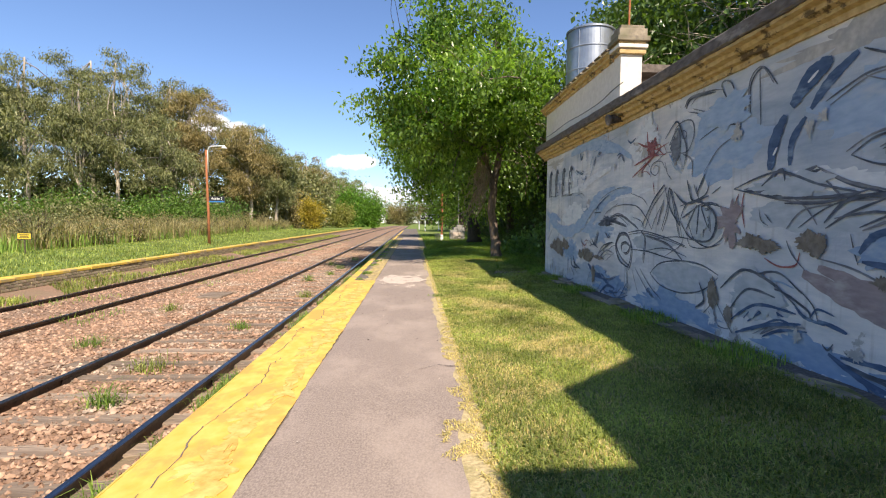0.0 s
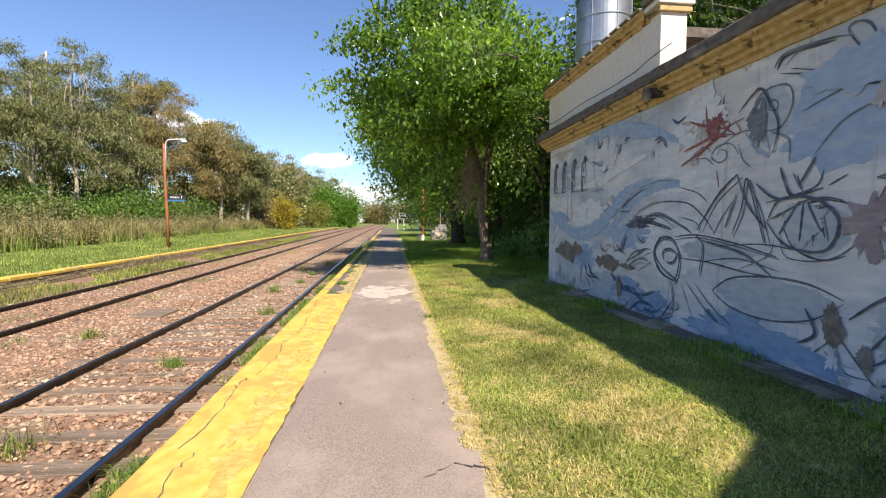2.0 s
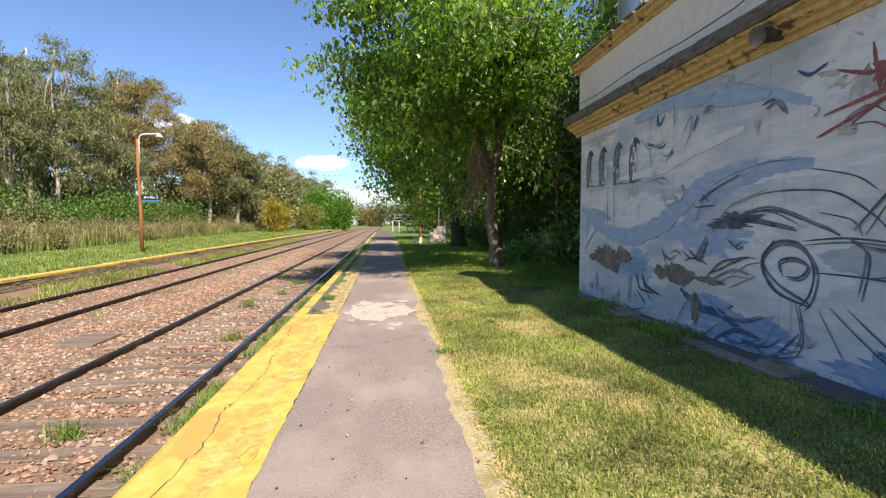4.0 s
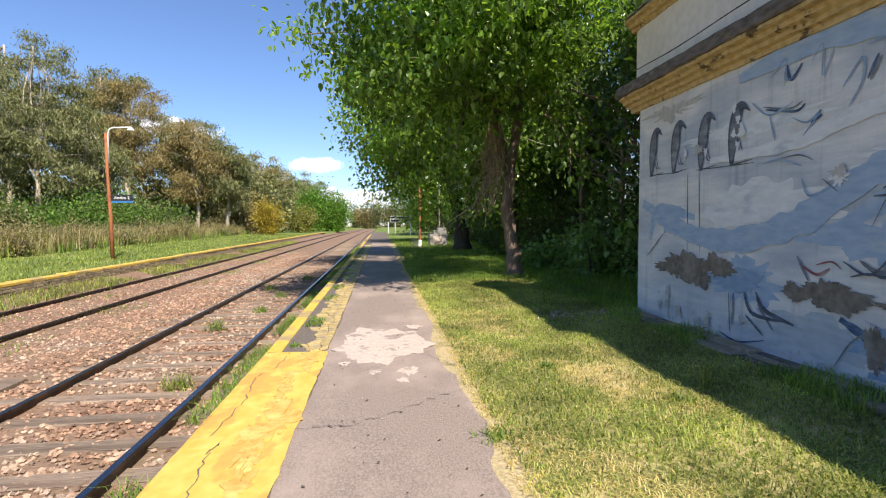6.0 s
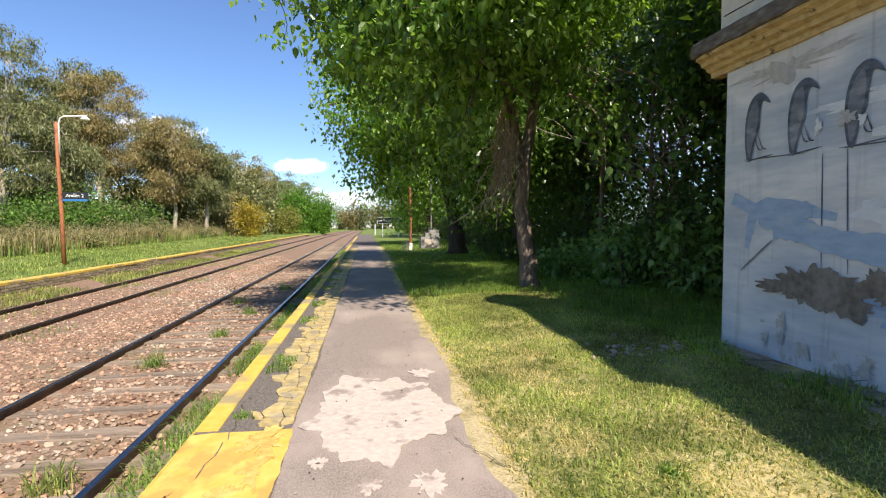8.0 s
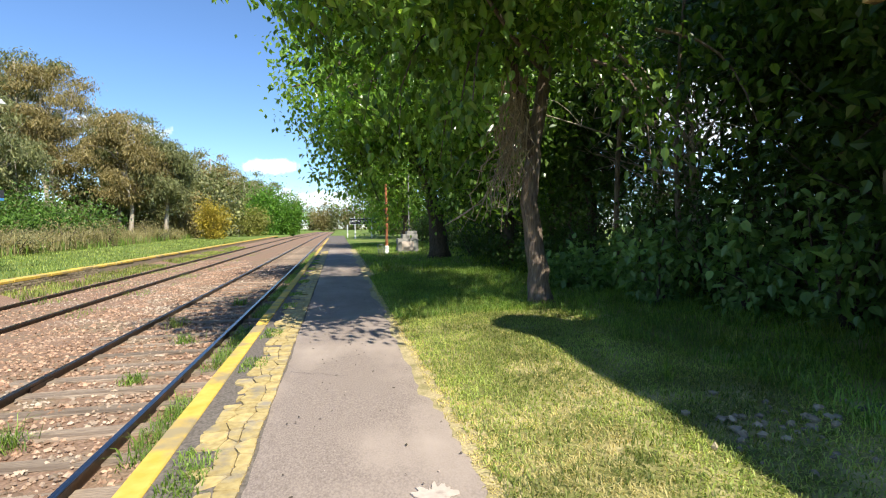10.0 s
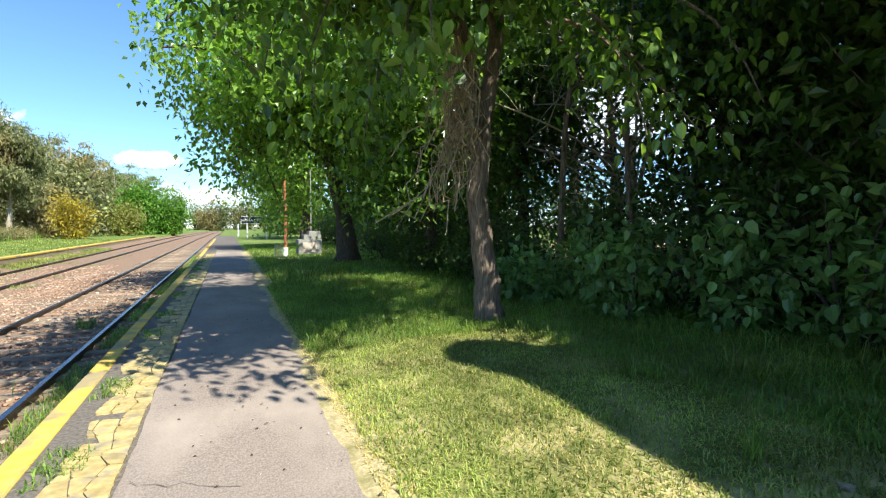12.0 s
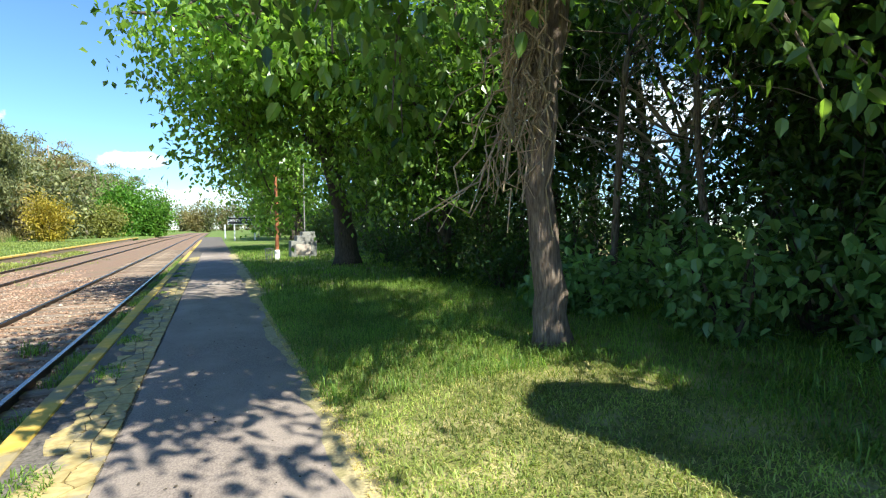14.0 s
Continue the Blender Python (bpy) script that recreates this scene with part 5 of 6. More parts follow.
brush(NAVY, 0.06, (5.91, 0.24), (5.4, 0.43), (4.93, 0.53), echo=False)
brush(INK, 0.045, (6.02, 0.5), (5.73, 0.77), (5.29, 0.74), echo=False)
brush(NAVY, 0.05, (5.02, 0.7), (4.89, 0.61), (4.65, 0.58), echo=False)
brush(INK, 0.04, (6.04, 1.92), (5.36, 2.05), (4.79, 1.88), (4.36, 1.78), echo=False)
brush(INK, 0.04, (6.04, 1.92), (5.36, 1.79), (4.79, 1.76), (4.36, 1.78), echo=False)
brush(INK, 0.045, (5.57, 1.92), (5.29, 2.07), (5.23, 1.95), echo=False)
brush(INK, 0.04, (5.22, 1.72), (4.73, 1.71), (4.28, 1.8), echo=False)
brush(INK, 0.05, (4.72, 1.52), (4.5, 1.71), (4.18, 1.75), (3.97, 1.65), (3.76, 1.52), echo=False)
brush(INK, 0.035, (4.61, 1.56), (4.23, 1.61), (3.94, 1.57), echo=False)
brush(NAVY, 0.09, (4.6, 0.33), (4.23, 0.19), (3.82, 0.11), (3.53, 0.15), echo=False)
brush(NAVY, 0.07, (4.47, 0.33), (4.04, 0.35), (3.58, 0.34), echo=False)
brush(INK, 0.04, (4.36, 0.26), (3.9, 0.21), echo=False)
brush(NAVY, 0.1, (4.34, 1.26), (4.17, 1.43), (3.74, 1.49), echo=False)
brush(NAVY, 0.08, (4.31, 1.19), (4, 1.16), (3.72, 1.14), echo=False)
brush(BLUE, 0.14, (4.21, 1.34), (4.01, 1.38), (3.76, 1.33), echo=False)
brush(INK, 0.05, (6.68, 0.74), (6.56, 0.52), (6.75, 0.39), echo=False)
brush(GREY, 0.05, (6.5, 0.68), (6.26, 0.27), echo=False)
brush(INK, 0.03, (4.67, 0.4), (4.61, 0.36), (4.55, 0.43), echo=False)
brush(INK, 0.05, (9.27, 1.35), (9.43, 1.1), (9.23, 0.83), (8.81, 0.73), echo=False)
brush(INK, 0.03, (10.3, 0.9), (9.62, 1.16), echo=False)
daub(GREY, 7.4, 2.61, 0.13, 0.2, 811, 0.3, depth=0.003)
daub(RED, 8.13, 2.73, 0.14, 0.13, 812, 0.6, depth=0.003)
daub(INK, 9.77, 1.58, 0.28, 0.07, 813, 0.35, depth=0.004)
daub(WASH, 5.58, 0.73, 0.38, 0.24, 814, 0.25, depth=0.0017)
daub(WASH, 6.76, 1.55, 0.22, 0.2, 815, 0.25, depth=0.0017)
daub(WASH, 5.16, 1.9, 0.5, 0.12, 816, 0.25, depth=0.0017)
daub(MAUVE, 6.1, 1.53, 0.2, 0.25, 817, 0.4, depth=0.0017)
daub(PALE, 8.3, 2.95, 0.35, 0.22, 818, 0.5, depth=0.0017)
daub(BLUE, 4.06, 1.28, 0.3, 0.17, 819, 0.25, depth=0.0017)
daub(LIGHT, 6.28, 2.88, 0.5, 0.2, 820, 0.25, depth=0.0017)
daub(BLUE, 7.16, 0.27, 0.9, 0.16, 821, 0.25, depth=0.0017)
daub(BLUE, 5.06, 0.03, 0.7, 0.1, 822, 0.25, depth=0.0017)
for k, (y, z, ry, rz) in enumerate([(13.19, 0.91, 0.62, 0.2), (12.52, 0.98, 0.3, 0.13), (10.98, 0.83, 0.38, 0.14), (11.37, 0.82, 0.17, 0.09), (5.61, 1.30, 0.36, 0.09), (4.84, 1.33, 0.2, 0.12),
                                    (3.51, 1.26, 0.15, 0.16), (4.09, 1.02, 0.11, 0.06), (6.38, 0.62, 0.12, 0.19), (10.55, 0.44, 0.11, 0.19), (10.3, 0.82, 0.3, 0.04), (6.05, 0.42, 0.08, 0.12)]):
    for j in range(4):
        daub(RENDERCOAT, y + ry * 0.35 * math.cos(1.7 * j + k), z + rz * 0.3 * math.sin(2.3 * j + k), ry * (0.75 - 0.1 * j), rz * (0.55 + 0.12 * j), 40 + k + 20 * j, 0.34, "fallen_paint", 0.0075)
for k in range(26):
    rng = random.Random(k + 100)
    y, z = rng.uniform(3.4, 14.0), rng.choice([rng.uniform(0.1, 0.6), rng.uniform(1.9, 2.6)])
    daub(rng.choice([PALE, BARE, BARE]), y, z, rng.uniform(0.03, 0.09), rng.uniform(0.04, 0.1), 200 + k, 0.5, "paint_flake", 0.0085)


def build_footing():
    """Broken paving along the foot of the wall."""
    rng = random.Random(6)
    f = part("footing", extrude_y([(3.42, -0.3), (3.44, 0.085), (3.785, 0.115), (3.785, -0.3)], [-1, 3, 6, 9, 12, 14.15], rise), M_DARKJOINT)
    tagged(f, "strip of broken paving at the foot of the wall", "paving", kind="structure")
    y = 1.0
    while y < 13.8:
        w = rng.uniform(0.3, 0.75)
        for x0, x1 in ((3.40, 3.58), (3.59, 3.775)):
            if rng.random() < 0.3:
                continue
            bm = bmesh.new()
            add_box(bm, x0 + rng.uniform(-0.03, 0.015), x1 - 0.012, y, y + w - 0.025, 0.05, 0.122 + rng.uniform(-0.02, 0.022), 0.012)
            for v in bm.verts:
                v.co += Vector((rng.uniform(-0.008, 0.008), rng.uniform(-0.012, 0.012), rng.uniform(-0.006, 0.006)))
            part("slab", bm, M_SLAB, f)
        y += w


build_footing()


def build_rubble():
    rng = random.Random(9)
    for k in range(64):
        s = rng.uniform(0.012, 0.045)
        x, y = rng.gauss(2.75, 0.36), rng.gauss(13.95, 0.24)
        bm = bmesh.new()
        bmesh.ops.create_icosphere(bm, subdivisions=1, radius=s)
        for v in bm.verts:
            v.co = Vector((v.co.x * 1.2, v.co.y, v.co.z * 0.8)) * rng.uniform(0.65, 1.3)
        o = part("rubble_stone", bm, M_BRICK)
        o.location = (x, y, lawn_z(x, y) + s * 0.32)
        o.rotation_euler = (0, 0, rng.uniform(0, 6))
        tagged(o, "lump of broken concrete lying in the grass", "rubble", "rubble by the wall corner")


build_rubble()


# ---------------------------------------------------------------- fixtures
def build_lamp_post():
    x, y = -12.2, 30.4
    z = float(left_z_np(x, y)) - 0.05
    p = thing("lamp_post", "thin rusty orange lamp post with a short arm and small sign", "lamp post", (x, y, z))
    part("pole", tube([(0, 0, 0), (-0.03, 0, 2.0), (-0.10, 0, 3.9), (-0.12, 0, 5.62)], [0.085, 0.075, 0.065, 0.06], 12), M_RUST, p, smooth=True)
    arm = part("arm", tube([(-0.02, 0, 4.3), (-0.03, 0, 5.57), (0.02, 0, 5.77), (0.15, 0, 5.85), (0.85, 0, 5.89)], [0.03] * 5, 8), M_WHITE, p, smooth=True)
    head = part("lamp_head", lathe([(0.05, 0.16), (0.07, 0.10), (0.17, 0.0), (0.16, -0.02), (0.02, -0.015)][::-1], 18), M_WHITE, p, "white enamel shade")
    head.location = (0.92, 0, 5.75)
    sign = part("sign_plate", boxed(0.02, 0.92, -0.02, 0.0, 2.62, 2.90, bevel=0.004), M_BLACK, p, "black plate with white lettering")
    part("blue_band", boxed(0.02, 0.92, -0.026, -0.0205, 2.55, 2.63), M_BLUE, sign)
    text_mesh("Andén 2", 0.19, M_WHITE, pose(0.47, -0.024, 2.765, 90, 0, 0), sign)
    for zz in (2.65, 2.85):
        part("clamp", boxed(-0.16, 0.03, -0.07, 0.05, zz - 0.02, zz + 0.02), M_RUST, p)


build_lamp_post()


def build_name_board():
    x, y = 2.45, 69.0
    z = lawn_z(x, y)
    b = thing("station_sign", "black station name board with white letters on white posts", "station sign", (x, y, z))
    m = Matrix.Rotation(radians(-4), 4, "Z")
    for o in (part("post", boxed(-0.98, -0.84, -0.05, 0.05, -0.05, 2.52, bevel=0.01), M_WHITE, b), part("post", boxed(0.90, 1.04, -0.05, 0.05, -0.05, 2.52, bevel=0.01), M_WHITE, b)):
        o.matrix_basis = m
    board = part("board", boxed(-1.52, 1.52, -0.11, -0.052, 1.58, 2.32, bevel=0.008), M_BLACK, b)
    board.matrix_basis = m
    for a in ((-1.52, 1.52, 2.28, 2.325), (-1.52, 1.52, 1.575, 1.62), (-1.52, -1.475, 1.62, 2.28), (1.475, 1.52, 1.62, 2.28)):
        part("border", boxed(a[0], a[1], -0.118, -0.1105, a[2], a[3]), M_WHITE, board)
    text_mesh("SANTA CATALINA", 0.36, M_WHITE, pose(0, -0.114, 1.95, 90, 0, 0), board)


build_name_board()


def build_small_things():
    for px, py, h in ((0.8, 76.0, 1.6),):
        o = thing("marker_post", "short white marker post beside the line", "post", (px, py, rise(py)))
        part("shaft", boxed(-0.08, 0.08, -0.08, 0.08, -0.1, h, bevel=0.015), M_WHITE, o)
        part("cap", boxed(-0.1, 0.1, -0.1, 0.1, h, h + 0.05, bevel=0.012), M_WHITE, o)
    # stepped concrete block
    x, y = 3.3, 38.0
    b = thing("stepped_block", "weathered stepped concrete plinth standing in the grass", "plinth", (x, y, lawn_z(x, y)))
    part("base_step", boxed(-0.55, 0.55, -0.45, 0.45, -0.1, 0.75, bevel=0.015), M_CONCRETE, b)
    part("middle_step", boxed(-0.30, 0.52, -0.4, 0.4, 0.751, 0.98, bevel=0.015), M_CONCRETE, b)
    part("top_step", boxed(-0.06, 0.50, -0.35, 0.35, 0.981, 1.16, bevel=0.015), M_CONCRETE, b)
    part("plaque", boxed(-0.34, 0.30, -0.462, -0.4505, 0.15, 0.62, bevel=0.003), M_CEMENT, b, "worn pale plaque")
    part("pole", tube([(0.1, 0, 1.16), (0.1, 0, 4.2)], [0.03, 0.025], 8), M_CONCRETE, b)
    # rusty stake with a whitewashed foot
    x, y = 2.05, 36.6
    s = thing("stake", "rust-brown wooden stake with a whitewashed foot", "stake", (x, y, lawn_z(x, y)))
    part("shaft", tube([(0, 0, 0.42), (0.02, 0, 1.6), (-0.02, 0, 3.6)], [0.075, 0.07, 0.06], 8), M_RUST, s)
    part("foot", boxed(-0.10, 0.10, -0.10, 0.10, -0.1, 0.45, bevel=0.02), M_WHITE, s)
    # litter bin beside it
    x, y = 1.72, 36.4
    s = thing("wire_bin", "small grey wire litter bin on the grass", "litter bin", (x, y, lawn_z(x, y)))
    for k in range(12):
        a = k * math.pi / 6
        part("wire", tube([(0.13 * math.cos(a), 0.13 * math.sin(a), 0.02), (0.16 * math.cos(a), 0.16 * math.sin(a), 0.55)], [0.006] * 2, 5), M_CONCRETE, s)
    for zz, r in ((0.02, 0.13), (0.28, 0.146), (0.55, 0.162)):
        part("hoop", tube([(r * math.cos(k * math.pi / 8), r * math.sin(k * math.pi / 8), zz) for k in range(17)], [0.008] * 17, 5), M_CONCRETE, s)
    # little yellow notice in the field
    x, y = -16.3, 21.8
    z = float(left_z_np(x, y))
    s = thing("notice", "small yellow and black notice on a stake", "notice", (x, y, z))
    part("stake", boxed(-0.02, 0.02, 0.0, 0.03, -0.1, 0.9), M_BARK_DARK, s)
    pl = part("plate", boxed(-0.30, 0.30, -0.018, -0.001, 0.58, 0.88, bevel=0.003), M_BLACK, s)
    part("panel", boxed(-0.27, 0.27, -0.0225, -0.0185, 0.61, 0.85), M_SIGNYEL, pl)
    for zz, w in ((0.79, 0.2), (0.73, 0.16), (0.67, 0.2)):
        part("text_bar", boxed(-w, w, -0.026, -0.0228, zz - 0.015, zz + 0.015), M_BLACK, pl)
    # flat slab lying between the tracks
    bm = boxed(-5.35, -4.75, 12.5, 13.35, -0.46, -0.405, bevel=0.01)
    o = part("concrete_slab", bm, M_SLEEPER)
    tagged(o, "flat sandy concrete slab lying in the ballast", "slab")


build_small_things()


# ---------------------------------------------------------------- trees
def limb_path(rng, a, b, r0, r1, n=6, sag=0.12):
    a, b = np.array(a, float), np.array(b, float)
    L = np.linalg.norm(b - a)
    off = rng.normal(0, 1, 3) * L * 0.07
    out = []
    for k in range(n):
        q = k / (n - 1)
        p = a + (b - a) * q + off * math.sin(math.pi * q) + np.array([0, 0, L * sag * math.sin(math.pi * q)])
        out.append((p, r0 + (r1 - r0) * q))
    return out


def crown_targets(rng, c, r, n, hole=-0.12, freq=0.45, low=-1.0, keep=None):
    out = []
    while len(out) < n:
        v = rng.normal(size=3)
        v /= np.linalg.norm(v)
        q = rng.random() ** 0.45
        bump = 1 + 0.22 * math.sin(3.1 * v[0] * 2 + c[0]) * math.cos(2.7 * v[2] * 2 + c[1])
        p = np.array(c) + np.array(r) * v * q * bump
        if v[2] * q < low:
            continue
        if noise.noise(Vector(p * freq)) < hole:
            continue
        if keep is not None and not keep(p):
            continue
        out.append(p)
    return np.array(out)


def grow(name, label, category, base, trunk, r0, centre, radii, clumps, per, clump_r, leaf, leaf_mat, bark, seed, limbs=14, fine=False, droop=0.5,
         hole=-0.12, group="", second=None, wide=0.62, fork=0.5, low=-1.0, flat=0.75, keep=None):
    """A tree: tapered trunk, limbs that reach the clumps of leaves, thin twigs, and a crown of single leaves."""
    rng = np.random.default_rng(seed)
    t = thing(name, label, category, base, group)
    B = np.array(base)
    pts = [np.array(p, float) for p in trunk]
    n = len(pts)
    rad = [r0 * (1.35 if k == 0 else 1 - 0.62 * k / (n - 1)) for k in range(n)]
    fine_pts, fine_r = [], []
    for k in range(n - 1):
        for q in (0, 0.25, 0.5, 0.75):
            fine_pts.append(pts[k] + (pts[k + 1] - pts[k]) * q + rng.normal(0, r0 * 0.05, 3) * (k + q > 0.2))
            s = max(0, 1 - (k + q) * 2.2)
            fine_r.append(rad[k] + (rad[k + 1] - rad[k]) * q if k else r0 * (1.0 + 0.42 * max(0.0, 1 - q * 3)))
    fine_pts.append(pts[-1])
    fine_r.append(rad[-1])
    part("trunk", tube([Vector(p) for p in fine_pts], fine_r, 12 if fine else 8), bark, t, smooth=True)
    T = crown_targets(rng, np.array(centre) - B, radii, clumps, hole, low=low, keep=keep)
    thick = []
    for k in range(min(limbs, clumps)):
        q = rng.uniform(fork, 1.0)
        f = q * (n - 1)
        i = min(int(f), n - 2)
        a = pts[i] + (pts[i + 1] - pts[i]) * (f - i)
        thick.append(limb_path(rng, a, T[k], r0 * (rng.uniform(0.14, 0.26) if fine else rng.uniform(0.22, 0.42)), r0 * 0.07))
    if fine:
        for path in thick:
            V, F = tubes_np([path], 7)
            ob_np("limb", V, F, bark, t, True)
    V, F = tubes_np(thick[:1] if fine else thick, 6)
    tagged(ob_np("branching", V, F, bark, t, True), kind="stuff")
    ends = np.array([p for path in thick for p, _ in path[2:]])
    twigs = []
    for p in T[limbs:limbs + 260]:
        j = np.argmin(((ends - p) ** 2).sum(1))
        twigs.append(limb_path(rng, ends[j], p, max(0.012, r0 * 0.055), 0.006, 4, 0.05))
    if twigs:
        V, F = tubes_np(twigs, 4)
        tagged(ob_np("twig_growth", V, F, bark, t), kind="stuff")
    C = np.repeat(T, per, 0) + rng.normal(size=(len(T) * per, 3)) * clump_r * np.array([1, 1, flat])
    # part of the crown in a second tint; on the mulberry, the sunlit copy
    if second is not None:
        cut = int(len(C) * 0.72)
        order = rng.permutation(len(T))
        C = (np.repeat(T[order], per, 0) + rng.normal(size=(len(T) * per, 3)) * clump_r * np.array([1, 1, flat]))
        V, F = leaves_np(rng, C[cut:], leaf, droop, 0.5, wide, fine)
        ob_np("second_tint_foliage", V, F, second, t)
        C = C[:cut]
    V, F = leaves_np(rng, C, leaf, droop, 0.5, wide, fine)
    ob_np("crown", V, F, leaf_mat, t)
    return t


def open_below(p):
    # clear of the trunk's lower part, and rising towards the line
    x, y, z = p[0] + 3.34, p[1] + 19.8, p[2]
    if z < 3.3 + 0.75 * max(0.0, 0.5 - x):
        return False
    return not (x > 2.0 and z < 4.0 and y < 21.2)


def build_near_tree():
    x, y = 3.34, 19.8
    z = lawn_z(x, y) - 0.04
    t = grow("mulberry_tree", "leafy mulberry tree with a straight grey-brown trunk", "tree", (x, y, z),
             [(0, 0, 0), (-0.10, -0.02, 0.9), (-0.26, -0.05, 1.9), (-0.16, -0.1, 3.0), (0.05, -0.1, 4.3), (0.1, 0, 6.5), (-0.2, 0, 9)], 0.20,
             (1.6, 18.3, 6.7), (3.5, 4.3, 4.0), 760, 46, 0.28, 0.16, M_MULB, M_BARK, 3, limbs=34, fine=True, droop=0.7, second=M_MULB_LIT, fork=0.62, hole=0.02, flat=0.5, keep=open_below)
    rng = np.random.default_rng(21)
    # a second stem from the fork
    part("limb", tube([(-0.2, -0.08, 2.75), (-0.42, -0.2, 3.5), (-0.75, -0.35, 4.6), (-1.4, -0.5, 6.2)], [0.13, 0.11, 0.09, 0.05], 10), M_BARK, t, smooth=True)
    # low hanging sprays towards the walk and the wood
    sprays = [(0.5, -2.7, 2.65), (1.2, -2.5, 2.65), (1.9, -2.7, 2.8), (-2.1, -2.6, 3.0), (-2.9, -1.2, 3.2), (0.9, -1.3, 3.1), (-1.9, -1.9, 3.0), (-3.2, 0.4, 3.4), (1.6, -1.6, 3.3), (-1.9, 0.6, 2.9), (-1.5, 1.2, 2.7), (-2.7, -0.6, 3.0)]
    paths, C = [], []
    for p in sprays:
        q = np.array(p) + rng.normal(0, 0.1, 3)
        a = q + np.array([-q[0] * 0.35, 1.3, 1.7])
        path = limb_path(rng, a, q, 0.03, 0.008, 7, 0.18)
        paths.append(path)
        for pt, _ in path[2:]:
            C.append(pt + rng.normal(size=(26, 3)) * np.array([0.28, 0.28, 0.2]))
    V, F = tubes_np(paths, 5)
    tagged(ob_np("hanging_growth", V, F, M_BARK, t), kind="stuff")
    V, F = leaves_np(rng, np.concatenate(C), 0.165, 1.1, 0.5, 0.66, True)
    ob_np("hanging_leaves", V, F, M_MULB, t)
    return t


build_near_tree()


def build_dry_vines():
    """A beard of dead creeper stems hanging from the fork."""
    rng = np.random.default_rng(31)
    base = (2.9, 19.45, lawn_z(2.9, 19.45))
    t = thing("dry_creeper", "tangle of dead brown creeper stems hanging from the trunk fork", "creeper", base)
    paths = []
    for k in range(95):
        a = np.array([rng.normal(-0.22, 0.12), rng.normal(-0.08, 0.1), rng.uniform(3.0, 4.2)])
        end = np.array([a[0] - abs(rng.normal(0.25, 0.25)), a[1] - rng.uniform(0, 0.25), max(1.45, a[2] - rng.uniform(0.6, 2.1))])
        end[0] -= 0.5 * max(0, 2.1 - end[2]) * rng.random()
        path, n = [], 8
        w = rng.normal(0, 0.07, (n, 3))
        for i in range(n):
            q = i / (n - 1)
            p = a + (end - a) * np.array([q ** 1.6, q, q]) + w[i] * (0.4 + q)
            path.append((p, rng.uniform(0.006, 0.014) * (1.15 - 0.5 * q)))
        paths.append(path)
    for path in paths:
        V, F = tubes_np([path], 5)
        ob_np("stem", V, F, M_DRYVINE, t)


build_dry_vines()

# the tree over the walk farther on, its sunlit brightness put into the leaf colour
grow("ash_tree", "broad tree with leaves coloured as sunlit and a thick forked trunk", "tree", (3.95, 32.3, lawn_z(3.95, 32.3)),
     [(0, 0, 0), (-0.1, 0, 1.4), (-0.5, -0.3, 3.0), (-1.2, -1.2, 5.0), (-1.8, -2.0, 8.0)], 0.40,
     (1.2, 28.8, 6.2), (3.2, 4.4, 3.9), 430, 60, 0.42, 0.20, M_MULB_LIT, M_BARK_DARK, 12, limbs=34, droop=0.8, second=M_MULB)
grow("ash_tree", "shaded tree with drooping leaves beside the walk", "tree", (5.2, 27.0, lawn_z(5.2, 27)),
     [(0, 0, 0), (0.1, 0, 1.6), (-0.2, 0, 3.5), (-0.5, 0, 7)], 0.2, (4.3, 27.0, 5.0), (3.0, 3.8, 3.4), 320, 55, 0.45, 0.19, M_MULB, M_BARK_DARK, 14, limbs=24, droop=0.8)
grow("ash_tree", "trackside tree leaning over the end of the platform", "tree", (4.3, 45.5, lawn_z(4.3, 45.5)),
     [(0, 0, 0), (0, 0, 1.8), (-0.5, 0, 4), (-0.9, 0, 7)], 0.25, (2.9, 45.5, 5.2), (3.2, 6.0, 3.4), 260, 34, 0.55, 0.26, M_MULB_LIT, M_BARK_DARK, 15, limbs=24, droop=0.7, second=M_MULB)
grow("ash_tree", "green tree at the edge of the wood beside the line", "tree", (6.5, 64.0, lawn_z(6.5, 64)),
     [(0, 0, 0), (0, 0, 2), (-0.5, 0, 4), (-0.9, 0, 7)], 0.25, (6.0, 68, 5.2), (3.2, 9.0, 4.2), 260, 30, 0.75, 0.36, M_SHRUB, M_BARK_DARK, 16, limbs=20, droop=0.6, second=M_GUM)

# the dark wood behind the lawn and the building
WOOD = [(7.87, 17.01, 9.5, 2.6), (8.26, 30.24, 10.0, 3.2), (9.12, 36.85, 11.0, 3.6), (8.06, 44.41, 10.0, 3.4), (10.08, 52.92, 11.0, 4.0), (11.04, 12.76, 12.5, 3.4), (14.88, 22.68, 12, 4.2), (14.4, 41.58, 12, 4.6), (13.92, 51.03, 12, 4.6), (15.36, 60.48, 12, 5), (16.32, 13.23, 13, 4.5), (12.29, 6.61, 12.5, 3.6), (12.48, 0.0, 12.0, 3.4), (12.96, 17.48, 13.5, 3.6), (8.83, 14.74, 8.0, 1.8), (6.62, 15.03, 7.6, 1.6), (9.6, 19.3, 11.0, 2.5), (6.9, 24.6, 9.0, 1.8), (8.9, 20.8, 10.0, 1.9)]
